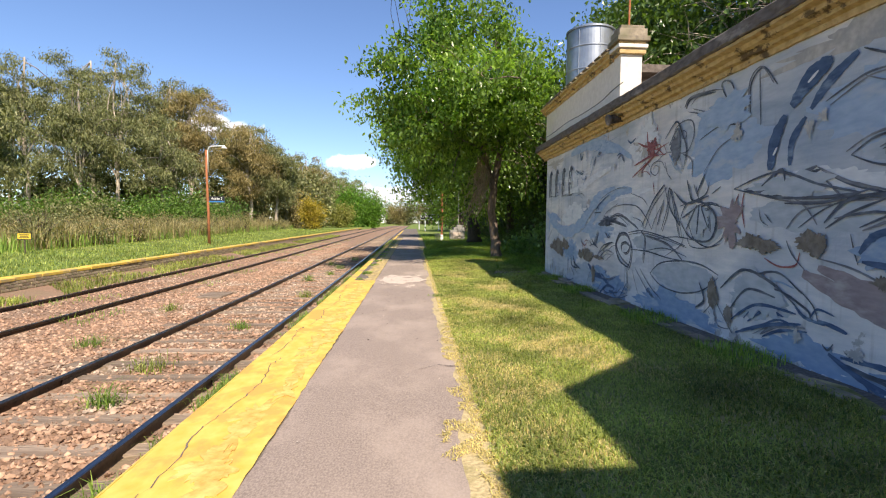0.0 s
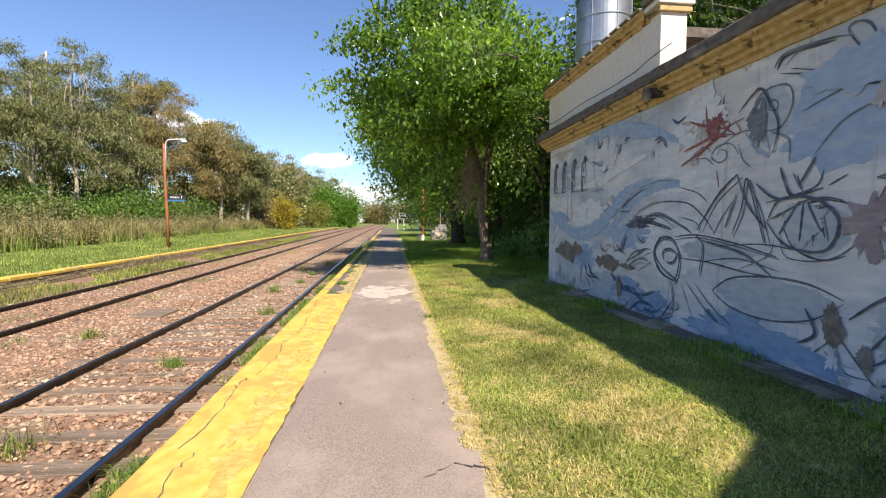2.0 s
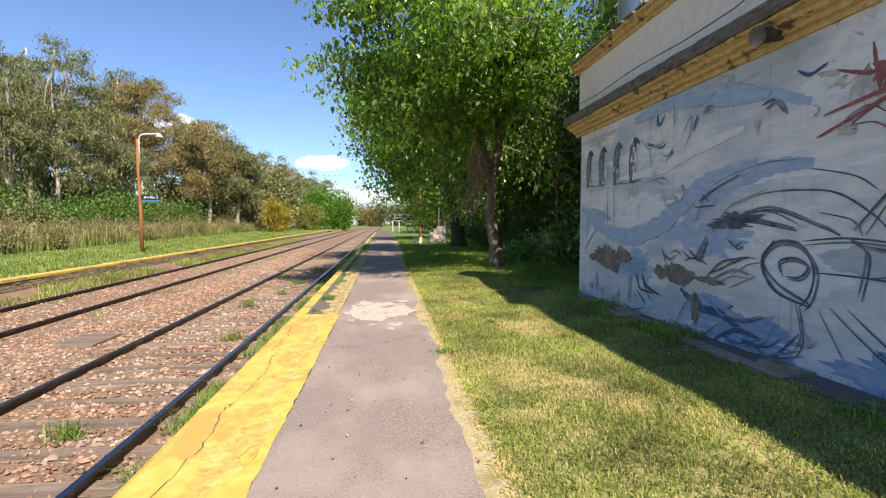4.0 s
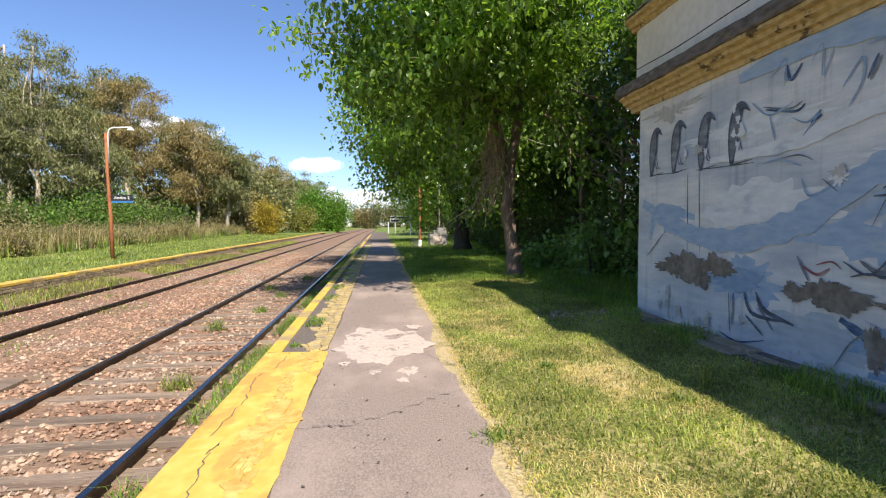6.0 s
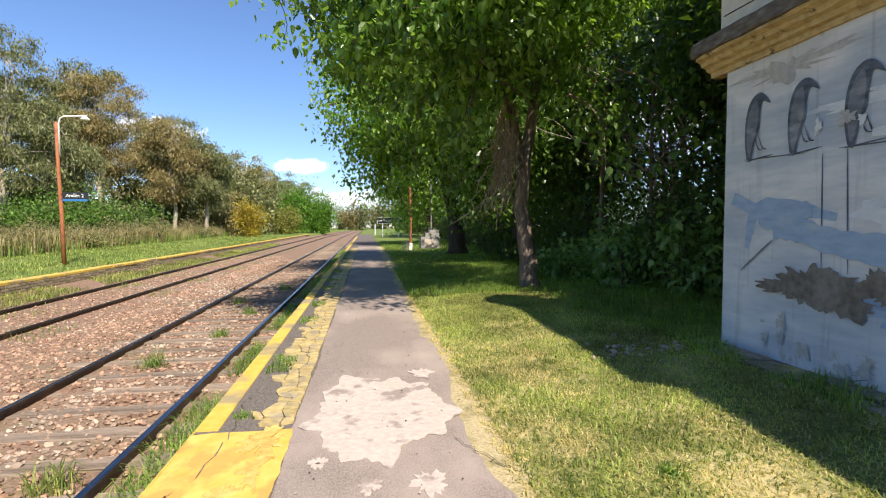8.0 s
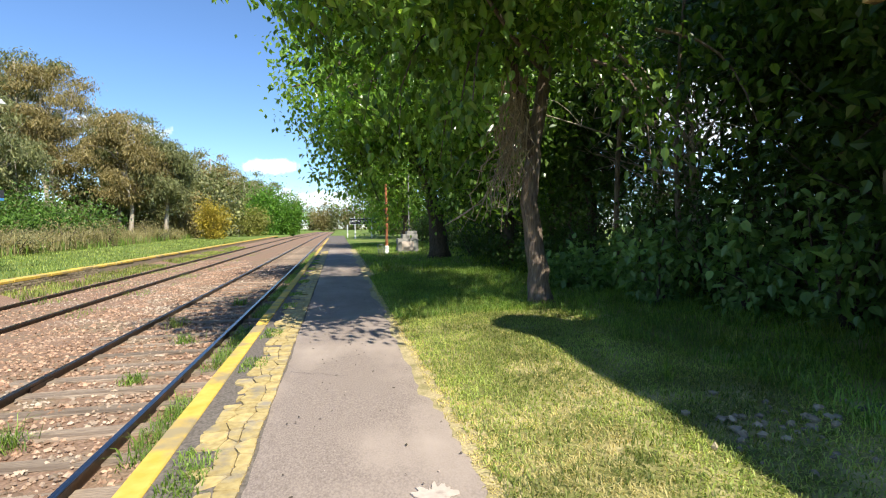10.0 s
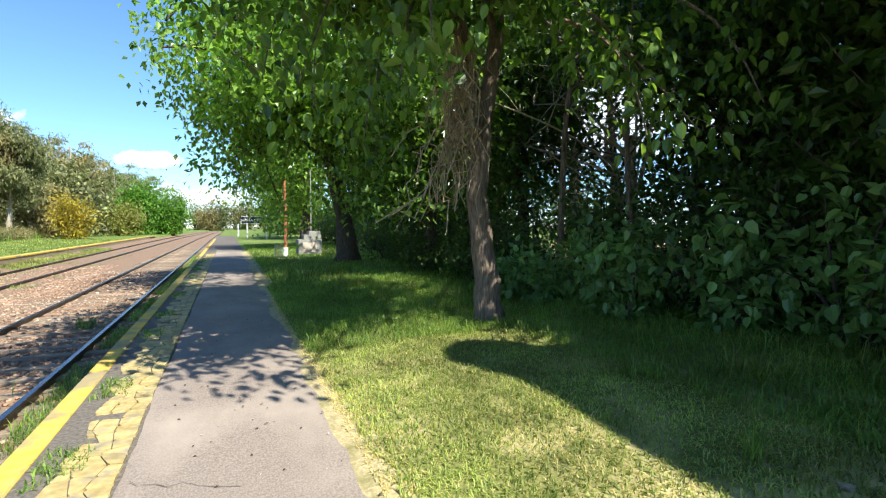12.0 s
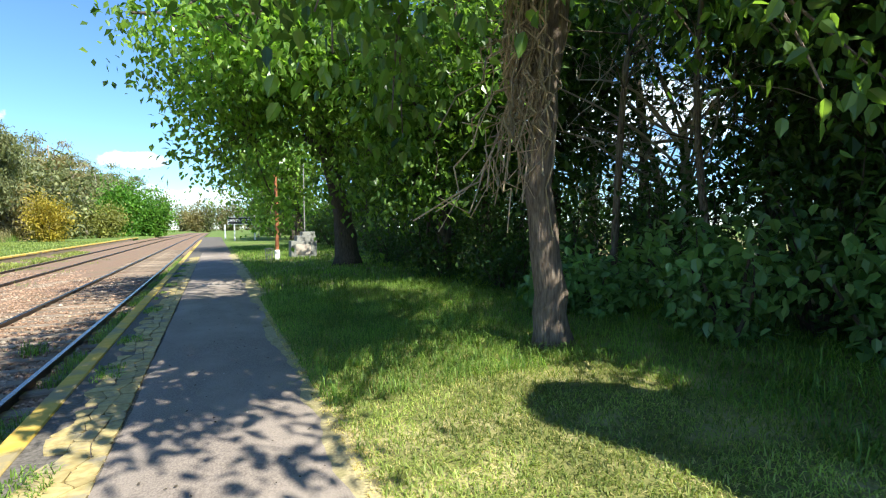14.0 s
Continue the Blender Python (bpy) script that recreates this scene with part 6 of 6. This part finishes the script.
for k, (x, y, h, r) in enumerate(WOOD):
    z = lawn_z(x, y)
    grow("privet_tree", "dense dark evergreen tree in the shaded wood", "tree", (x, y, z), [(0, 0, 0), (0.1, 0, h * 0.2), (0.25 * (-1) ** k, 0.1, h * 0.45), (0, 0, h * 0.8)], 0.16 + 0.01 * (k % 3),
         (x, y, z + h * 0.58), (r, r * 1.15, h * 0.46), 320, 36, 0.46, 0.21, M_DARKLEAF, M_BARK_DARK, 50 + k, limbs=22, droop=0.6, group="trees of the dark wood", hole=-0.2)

def bare_tree(x, y, h, seed):
    rng = np.random.default_rng(seed)
    t = thing("bare_tree", "leafless pale twiggy tree behind the building", "tree", (x, y, lawn_z(x, y)))
    main = limb_path(rng, (0, 0, 0), (-0.5, -0.3, h * 0.55), 0.12, 0.07, 8, 0.0)
    V, F = tubes_np([main], 8)
    ob_np("trunk", V, F, M_GUMBARK, t, True)
    growth = []
    for k in range(16):
        a = main[3 + k % 5][0]
        e = a + np.array([rng.normal(-0.6, 1.5), rng.normal(0, 1.8), rng.uniform(0.8, h * 0.42)])
        p = limb_path(rng, a, e, 0.04, 0.012, 7, 0.05)
        growth.append(p)
        for q in range(2, 7):
            for s in range(3):
                f = p[q][0] + np.array([rng.normal(0, 0.6), rng.normal(0, 0.6), rng.normal(0.1, 0.45)])
                growth.append(limb_path(rng, p[q][0], f, 0.012, 0.004, 4, 0.05))
    V, F = tubes_np(growth, 4)
    tagged(ob_np("twig_growth", V, F, M_GUMBARK, t), kind="stuff")


bare_tree(9.9, 10.5, 10.5, 91)
bare_tree(10.4, 14.6, 10.0, 92)
for x, y in ((11.8, 26.5), (13.8, 31.0)):
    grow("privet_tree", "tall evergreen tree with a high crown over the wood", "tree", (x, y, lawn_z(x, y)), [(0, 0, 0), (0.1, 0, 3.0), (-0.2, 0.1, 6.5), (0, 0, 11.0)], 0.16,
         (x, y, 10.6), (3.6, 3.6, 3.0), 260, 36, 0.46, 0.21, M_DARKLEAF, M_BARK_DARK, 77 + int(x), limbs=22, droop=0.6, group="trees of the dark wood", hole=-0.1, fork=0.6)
bare_tree(10.2, 24.8, 6.5, 93)
bare_tree(12.6, 29.5, 7.5, 94)
bare_tree(9.0, 22.6, 6.0, 95)
STEMS = [(6.08, 21.73), (6.55, 20.03), (6.93, 25.80), (5.89, 29.77), (6.46, 32.32), (6.70, 16.25)]
for k, (x, y) in enumerate(STEMS):
    rng = np.random.default_rng(80 + k)
    t = thing("sapling", "thin bare stem with few twigs in the shade", "sapling", (x, y, lawn_z(x, y)), "thin stems in the wood")
    top = np.array([rng.normal(0, 0.4), rng.normal(0, 0.3), rng.uniform(5, 7)])
    main = limb_path(rng, (0, 0, 0), top, 0.11 if k == 5 else 0.07, 0.03, 9, 0.02)
    V, F = tubes_np([main], 7)
    ob_np("stem", V, F, M_GUMBARK if k == 5 else M_BARK, t, True)
    tw = []
    for q in range(2, 8):
        for s in range(2):
            e = main[q][0] + np.array([rng.normal(0, 0.7), rng.normal(0, 0.5), rng.uniform(0.1, 0.9)])
            tw.append(limb_path(rng, main[q][0], e, 0.018, 0.005, 5, -0.05))
    V, F = tubes_np(tw, 4)
    tagged(ob_np("twig_growth", V, F, M_BARK_DARK, t), kind="stuff")


def shrub(name, label, x, y, z, r, h, count, leaf, material, seed, fine=False, stems=9, wide=0.62, group="", category="shrub"):
    rng = np.random.default_rng(seed)
    t = thing(name, label, category, (x, y, z), group)
    paths, C = [], []
    for k in range(stems):
        a = rng.uniform(0, 6.28)
        q = rng.uniform(0.35, 1.0)
        e = np.array([r * q * math.cos(a), r * q * math.sin(a), h * rng.uniform(0.45, 1.0) * (1.05 - 0.4 * q)])
        p = limb_path(rng, (0.12 * r * math.cos(a), 0.12 * r * math.sin(a), -0.02), e, 0.018 + 0.012 * r, 0.006, 7, 0.12)
        paths.append(p)
        for pt, _ in p[1:]:
            C.append(pt + rng.normal(size=(max(1, count // (stems * 6)), 3)) * np.array([r * 0.24, r * 0.24, h * 0.12]))
    C = np.concatenate(C)
    C = C[C[:, 2] > 0.03]
    V, F = tubes_np(paths, 5)
    tagged(ob_np("stem_growth", V, F, M_BARK_DARK, t), kind="stuff")
    V, F = leaves_np(rng, C, leaf, 0.55, 0.45, wide, fine)
    ob_np("foliage", V, F, material, t)
    return t


for k, (x, y, r, h) in enumerate([(5.08, 18.81, 0.8, 1.75), (5.84, 17.58, 0.95, 1.9), (5.98, 16.25, 0.9, 2.3), (4.94, 20.79, 0.7, 1.2), (6.55, 15.21, 0.9, 2.2), (5.61, 19.75, 0.8, 1.6), (4.37, 21.36, 0.45, 0.8)]):
    shrub("broadleaf_shrub", "shaded shrub with large pale-veined drooping leaves", x, y, lawn_z(x, y), r, h, 900, 0.17, M_BUSHLEAF, 120 + k, True, 11, 0.7, "shrubs at the wood's edge")
for k, (x, y, r, h) in enumerate([(18.05, 12.29, 3.5, 8), (14.72, 20.79, 3.2, 7), (14.25, 15.12, 3.2, 7), (18.05, 17.95, 3.5, 8), (19.0, 23.62, 3.5, 8), (17.1, 49.14, 3.5, 8), (16.15, 68.04, 4, 8), (11.4, 70.88, 3, 6), (10.45, 16.06, 2.2, 4.5), (10.45, 19.84, 2.2, 4.5), (10.45, 32.13, 2.4, 4.5), (10.92, 37.8, 2.6, 4.5), (11.4, 44.41, 2.6, 4.5), (9.5, 58.59, 2.6, 4.0), (6.27, 18.52, 1.2, 2.6), (6.93, 17.01, 1.2, 3.0), (6.08, 22.87, 1.2, 2.4), (5.32, 24.0, 1.1, 1.5), (5.89, 25.7, 1.3, 1.9), (5.13, 26.93, 1.0, 1.3), (5.61, 29.29, 1.3, 1.8), (5.42, 31.66, 1.2, 1.7), (6.27, 34.49, 1.5, 2.3), (6.84, 38.74, 1.7, 2.5), (6.46, 42.52, 1.6, 2.6), (6.84, 48.2, 1.8, 2.6), (7.03, 21.26, 1.3, 3.0), (7.5, 15.5, 1.3, 3.0), (7.98, 28.35, 1.6, 3.2), (8.36, 19.37, 1.5, 3.6), (8.17, 33.07, 1.6, 3.2), (7.03, 54.81, 2.0, 3.0), (10.4, 24.0, 1.8, 3.0), (12.4, 27.5, 2.2, 3.8), (8.6, 22.6, 1.5, 2.4), (15.0, 33.0, 2.6, 4.6), (17.5, 36.0, 2.8, 5.0)]):
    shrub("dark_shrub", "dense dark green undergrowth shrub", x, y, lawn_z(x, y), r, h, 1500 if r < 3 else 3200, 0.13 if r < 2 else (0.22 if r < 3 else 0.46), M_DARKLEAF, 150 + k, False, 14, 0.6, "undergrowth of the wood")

# gum trees beyond the far platform
GUMS = [(-64.02, 70.30, 25, 6), (-56.26, 76.00, 27, 6), (-49.47, 79.80, 28, 6.5), (-43.65, 76.00, 26.5, 5.5), (-38.31, 80.75, 24.5, 5), (-33.95, 77.90, 22, 4.5), (-30.07, 87.40, 19, 4.5), (-25.70, 79.80, 16.5, 3.8), (-22.31, 81.70, 13.5, 3.0), (-54.32, 62.70, 21, 5), (-41.71, 64.60, 19, 4.5), (-32.98, 67.45, 15, 4.0),
        (-34.92, 98.80, 22, 5), (-28.61, 106.40, 17, 5), (-26.19, 121.60, 17.5, 5), (-24.25, 138.70, 17, 5), (-23.77, 157.70, 16, 5.5), (-46.56, 91.20, 25, 6), (-24.73, 25.65, 15, 3.0), (-36.86, 42.75, 13, 3.6), (-69.84, 90.25, 26, 7), (-58.20, 93.10, 26, 7), (-40.74, 93.10, 24, 6), (-34.92, 114.00, 21, 6), (-32.01, 133.00, 20, 6), (-30.07, 152.00, 19, 6), (-29.10, 180.50, 19, 7), (-23.28, 190.00, 18, 6), (-72.75, 58.90, 22, 6), (-64.02, 55.10, 20, 5.5)]
for k, (x, y, h, r) in enumerate(GUMS):
    z = float(left_z_np(x, y))
    warm = k in (5, 7, 14, 22)
    grow("gum_tree", "tall gum tree with a pale trunk and olive foliage" if not warm else "tall gum tree with a brownish sunlit crown", "tree", (x, y, z),
         [(0, 0, 0), (0.2, 0, h * 0.25), (0.5 * (-1) ** k, 0, h * 0.5), (0.2, 0, h * 0.9)], 0.28, (x, y, z + h * 0.61), (r * 1.1, r * 1.1, h * 0.36), 76, 170, 0.66, 0.46, M_GUM_WARM if warm else M_GUM, M_GUMBARK, 200 + k,
         limbs=26, droop=0.9, group="gum trees beyond the line", hole=0.10, wide=0.30, flat=0.6, fork=0.3)
# lower growth that closes the wood's foot
for k in range(26):
    rng = random.Random(400 + k)
    x = -22 - 1.75 * k - rng.uniform(0, 1.5)
    y = 62 + rng.uniform(-7, 9) - 0.25 * k
    bright = k % 3 != 1
    shrub("field_shrub", "rounded green shrub at the foot of the gum trees" if bright else "olive shrub at the foot of the gum trees", x, y, float(left_z_np(x, y)), rng.uniform(2.6, 3.8), rng.uniform(3.4, 5.6), 3600, 0.31,
          M_FIELDSHRUB if bright else M_GUM, 400 + k, False, 16, 0.6, "shrubs before the gum trees")
for k in range(14):
    rng = random.Random(450 + k)
    x, y = -21 - rng.uniform(0, 5) - 0.2 * k, 88 + 7.5 * k
    shrub("field_shrub", "olive shrub at the foot of the gum trees", x, y, float(left_z_np(x, y)), rng.uniform(2.8, 3.6), rng.uniform(5.0, 8.0), 2200, 0.5, M_GUM if k % 2 else M_GUM_WARM, 450 + k, False, 14, 0.6, "shrubs before the gum trees")
for k in range(20):
    rng = random.Random(430 + k)
    x, y = -19 - 3.6 * k + rng.uniform(-1, 1), 100 + rng.uniform(-6, 8) - 1.2 * k
    shrub("wood_growth", "tall dark growth under the gum trees", x, y, float(left_z_np(x, y)), rng.uniform(4.2, 5.2), rng.uniform(10, 14), 2400, 0.7, M_GUM, 430 + k, False, 16, 0.6, "growth under the gum trees")
for k in range(64):
    rng = random.Random(700 + k)
    y = 26 + 1.3 * k + rng.uniform(-1, 1)
    x = -17.6 - 0.055 * (y - 28) - rng.uniform(0, 5.5)
    dryish = k % 3 != 0
    shrub("scrub_bush", "dry beige scrub bush at the edge of the field" if dryish else "grey-green scrub bush at the edge of the field", x, y, float(left_z_np(x, y)), rng.uniform(1.1, 1.9), rng.uniform(1.5, 2.6), 1300, 0.17,
          M_REED if dryish else M_GUM, 700 + k, False, 14, 0.35, "scrub along the field")
shrub("yellow_tree", "small tree with yellow autumn leaves beside the far track", -16.0, 80, rise(80), 2.0, 5.4, 5200, 0.28, M_YELLOWLEAF, 500, False, 18, category="tree")
shrub("pale_bush", "pale yellowish-green rounded bush beside the far track", -14.4, 97, rise(90), 2.6, 5.2, 5200, 0.32, M_PALEBUSH, 501, False, 20)
for k, (x, y, r, h) in enumerate([(-14.6, 114, 4.4, 10.2), (-10.6, 118, 3.6, 8.6)]):
    shrub("green_tree", "rounded tree with fresh green leaves beside the line", x, y, rise(90), r, h, 7500, 0.5, M_SHRUB, 510 + k, False, 24, category="tree")
for k in range(30):
    rng = random.Random(540 + k)
    x, y = -110 + 7.2 * k + rng.uniform(-3, 3), 330 + rng.uniform(-20, 30)
    shrub("distant_tree", "hazy olive tree at the far end of the line", x, y, 0.3, rng.uniform(6, 8), rng.uniform(15, 23), 2600, 1.1, M_GUM if k % 2 else M_GUM_WARM, 540 + k, False, 16, category="tree", group="far trees")
for k in range(7):
    rng = random.Random(570 + k)
    x, y = 9 + rng.uniform(-1, 4) + k, 85 + 22 * k
    shrub("distant_tree", "fresh green tree beside the line in the distance", x, y, 0.4, rng.uniform(4, 5.5), rng.uniform(9, 12), 1800, 0.7, M_SHRUB if k % 2 else M_GUM, 570 + k, False, 16, category="tree", group="far trees")


# ---------------------------------------------------------------- grass and weeds
def grass(name, label, x, y, z, h, w, material, seed, lean=0.35):
    rng = np.random.default_rng(seed)
    V, F = blades_np(rng, x, y, z, h, w, lean)
    ob = ob_np(name, V, F, material)
    return tagged(ob, label, "grass", kind="stuff")


def field_of(seed, n, x0, x1, y0, y1, power=1.6):
    rng = np.random.default_rng(seed)
    return rng.uniform(x0, x1, n), y0 + (y1 - y0) * rng.random(n) ** power


def clumpy(x, y, freq, keep):
    v = np.sin(x * freq + 1.3 * np.sin(y * freq * 0.7)) + np.sin(y * freq * 1.1 + 1.7 * np.sin(x * freq * 0.6))
    return v > keep


def build_grass():
    x, y = field_of(1, 190000, 0.52, 3.5, 1.6, 25, 1.45)
    roll = np.random.default_rng(9).random(len(x))
    # straw share rises along the sunlit strip: real dryness plus sun paleness as colour
    worn = np.clip(1.25 - np.abs(x - 1.45) / 1.15, 0, 1) * np.clip((y - 1) / 4, 0.5, 1) * np.clip((17.5 - y) / 4, 0.1, 1)
    patch = np.sin(2.9 * x + 1.9 * np.sin(1.3 * y)) + np.sin(1.7 * y + 2.2 * np.sin(1.9 * x + 0.4 * y)) + 0.7 * np.sin(6.1 * x + 4.3 * y) + 0.6 * np.sin(9.7 * y - 7.1 * x)
    dry = (roll < worn * np.clip(0.40 + 0.50 * patch, 0.05, 0.92)) | (roll < 0.12)
    grass("lawn_grass", "short mown lawn grass", x[~dry], y[~dry], lawn_z_np(x, y)[~dry] - 0.004, 0.055, 0.009, M_GRASS, 2, 1.2)
    grass("dry_lawn_grass", "dry straw-coloured patches in the lawn", x[dry], y[dry], lawn_z_np(x, y)[dry] - 0.004, 0.04, 0.008, M_GRASS_DRY, 3, 1.3)
    x, y = field_of(4, 52000, 0.5, 7.0, 13.9, 26, 1.0)
    ok = (x > 3.3) | (y > 19)
    x, y = x[ok], y[ok]
    grass("shade_grass", "longer soft grass in the shade", x, y, lawn_z_np(x, y) - 0.004, 0.15, 0.010, M_GRASS_LONG, 5, 1.1)
    x, y = field_of(6, 22000, 0.7, 6.5, 26, 52, 1.3)
    grass("shade_grass", "longer soft grass in the shade", x, y, lawn_z_np(x, y) - 0.004, 0.15, 0.022, M_GRASS_LONG, 7, 0.6)
    # straw at the walk's edge
    x, y = field_of(8, 52000, 0.08, 0.72, 1.6, 24, 1.5)
    reach = 0.44 - np.clip((8 - y) / 6, 0, 1) * 0.30 * np.clip(0.5 + 0.6 * np.sin(2.3 * y) + 0.5 * np.sin(5.9 * y + 1), 0, 1)
    spot = np.sin(23 * x + 3 * np.sin(9 * y)) + np.sin(17 * y + 2 * np.sin(13 * x))
    ok = (x > reach) & (spot > -0.5 + 1.5 * np.clip(0.42 - x, 0, 0.4))
    x, y = x[ok], y[ok]
    grass("straw_edge", "dry straw clippings along the edge of the asphalt", x, y, rise_np(y) + 0.009, 0.020, 0.008, M_GRASS_DRY, 9, 1.6)
    # weeds between rail and platform
    x, y = field_of(10, 24000, -2.25, -1.69, 2, 48, 1.2)
    ok = clumpy(x * 0.6, y, 2.6, 0.7 - 0.09 * np.clip(y - 3, 0, 12))
    x, y = x[ok], y[ok]
    grass("edge_weeds", "weeds growing between the rail and the platform", x, y, rise_np(y) - 0.51, 0.20, 0.010, M_GRASS_LONG, 11, 0.8)
    x, y = field_of(12, 9000, -1.45, -1.18, 12.8, 38, 1.2)
    ok = clumpy(x * 0.5, y, 4.2, 0.45)
    x, y = x[ok], y[ok]
    grass("joint_weeds", "small weeds in the joint behind the kerb", x, y, rise_np(y) - 0.004, 0.06, 0.010, M_GRASS_LONG, 13, 0.9)
    # far side
    x, y = field_of(14, 15000, -9.85, -8.75, 8, 60, 1.2)
    ok = clumpy(x, y, 1.3, -0.7)
    x, y = x[ok], y[ok]
    grass("trackside_grass", "bright grass between the far track and its platform", x, y, rise_np(y) - 0.44 + 0.1 * np.clip(-9.2 - x, 0, 0.7), 0.17, 0.018, M_GRASS, 15, 0.6)
    x, y = field_of(16, 8000, -8.3, -5.9, 8, 50, 1.2)
    ok = clumpy(x, y, 2.0, 0.7)
    x, y = x[ok], y[ok]
    grass("track_weeds", "sparse weeds in the disused track", x, y, rise_np(y) - 0.47, 0.12, 0.013, M_GRASS_LONG, 17, 0.7)
    x, y = field_of(18, 30000, -19, -10.3, 10, 80, 1.4)
    grass("field_grass", "rough green grass on the far platform", x, y, left_z_np(x, y) - 0.02, 0.14, 0.03, M_GRASS, 19, 0.5)
    # taller growth and dry reeds behind it
    rng = np.random.default_rng(20)
    y = 18 + 90 * rng.random(26000) ** 1.1
    edge = -17.2 - 0.055 * (y - 28)
    x = edge - 9 * rng.random(26000) ** 1.2
    grass("tall_weeds", "tall green weeds and grass at the field's edge", x[:9000], y[:9000], left_z_np(x, y)[:9000] - 0.03, 0.8, 0.05, M_GRASS_LONG, 21, 0.3)
    far = (y > 24)
    grass("reeds", "dry brownish reeds and stalks before the trees", x[far] - 0.4, y[far], left_z_np(x, y)[far] - 0.03, 1.35, 0.06, M_REED, 22, 0.45)
    # wall foot
    x, y = field_of(23, 9000, 3.2, 3.78, 1.5, 14.05, 1.0)
    ok = clumpy(x * 0.3, y, 3.3, 0.1)
    x, y = x[ok], y[ok]
    grass("wall_weeds", "grass tufts at the foot of the painted wall", x, y, np.full(len(x), 0.07), 0.15, 0.010, M_GRASS_LONG, 24, 0.6)


build_grass()

TUFTS = [(-2.75, 12.85, 0.26, 0.16), (-3.40, 16.25, 0.3, 0.2), (-3.10, 9.07, 0.22, 0.14), (-3.35, 6.52, 0.28, 0.2), (-3.20, 5.29, 0.3, 0.16), (-3.00, 20.32, 0.25, 0.18), (-3.60, 21.92, 0.3, 0.2), (-2.90, 24.57, 0.3, 0.2), (-4.90, 7.75, 0.25, 0.18), (-5.20, 10.87, 0.25, 0.15),
         (-2.05, 6.05, 0.2, 0.14), (-2.00, 8.13, 0.22, 0.14), (-2.05, 4.16, 0.2, 0.12), (-3.00, 18.14, 0.2, 0.16), (0.46, 9.92, 0.07, 0.13), (2.10, 10.30, 0.1, 0.1), (1.35, 11.43, 0.08, 0.09), (2.90, 8.13, 0.2, 0.06), (2.50, 10.58, 0.3, 0.05), (2.60, 15.12, 0.34, 0.05), (4.60, 19.09, 0.2, 0.2),
         (4.30, 16.25, 0.3, 0.3), (5.00, 16.82, 0.34, 0.3), (4.70, 15.50, 0.26, 0.3), (5.50, 16.06, 0.32, 0.32), (4.20, 17.48, 0.24, 0.26), (3.70, 15.31, 0.2, 0.28), (5.20, 14.84, 0.28, 0.3), (3.20, 16.63, 0.2, 0.2), (4.90, 17.95, 0.3, 0.26), (5.90, 15.31, 0.36, 0.3)]
for k, (x, y, h, r) in enumerate(TUFTS):
    rng = np.random.default_rng(600 + k)
    n = 24 if r < 0.08 else 90
    px, py = rng.normal(0, r * 0.5, n), rng.normal(0, r * 0.5, n)
    z = rise(y) - 0.49 if x < -1.7 else lawn_z(x, y) if x > 0.6 else rise(y) + 0.01
    V, F = blades_np(rng, px, py, np.zeros(n), h, 0.011, 0.9)
    o = ob_np("weed_tuft", V, F, M_GRASS_LONG if k % 3 else M_GRASS)
    o.location = (x, y, z - 0.01)
    tagged(o, "tuft of grassy weed in the stones" if x < -1.7 else "tuft of taller grass on the lawn", "weed", "weed tufts")


def build_litter():
    """Fallen leaves, pebbles and dark seeds on the asphalt."""
    rng = np.random.default_rng(40)
    n = 260
    x, y = rng.uniform(-0.85, 0.45, n), 6 + 26 * rng.random(n) ** 0.9
    a = rng.uniform(0, 6.28, n)
    s = rng.uniform(0.006, 0.020, n)
    c = np.stack([x, y, rise_np(y) + 0.021], 1)
    u = np.stack([np.cos(a), np.sin(a), rng.uniform(-0.1, 0.3, n)], 1) * s[:, None]
    v = np.stack([-np.sin(a), np.cos(a), rng.uniform(-0.1, 0.2, n)], 1) * s[:, None] * 0.6
    V = np.stack([c - u, c + v, c + u, c - v, c + np.array([0, 0, 0.006])], 1).reshape(-1, 3)
    b = 5 * np.arange(n)[:, None]
    F = np.concatenate([b + np.array(t) for t in ((0, 1, 4), (1, 2, 4), (2, 3, 4), (3, 0, 4))])
    o = ob_np("ground_litter", V, F, M_BARK_DARK)
    tagged(o, "dark fallen bits and dry leaves scattered on the asphalt", "litter", kind="stuff")
    n = 90
    x, y = rng.uniform(-0.85, 0.55, n), 3 + 20 * rng.random(n)
    V, F = leaves_np(rng, np.stack([x, y, rise_np(y) + 0.022], 1), 0.018, 0, 0.1, 0.9)
    o = ob_np("pale_pebbles", V, F, M_CEMENT)
    tagged(o, "small pale chips scattered on the asphalt", "litter", kind="stuff")


build_litter()
build_far_platform()
build_plates()
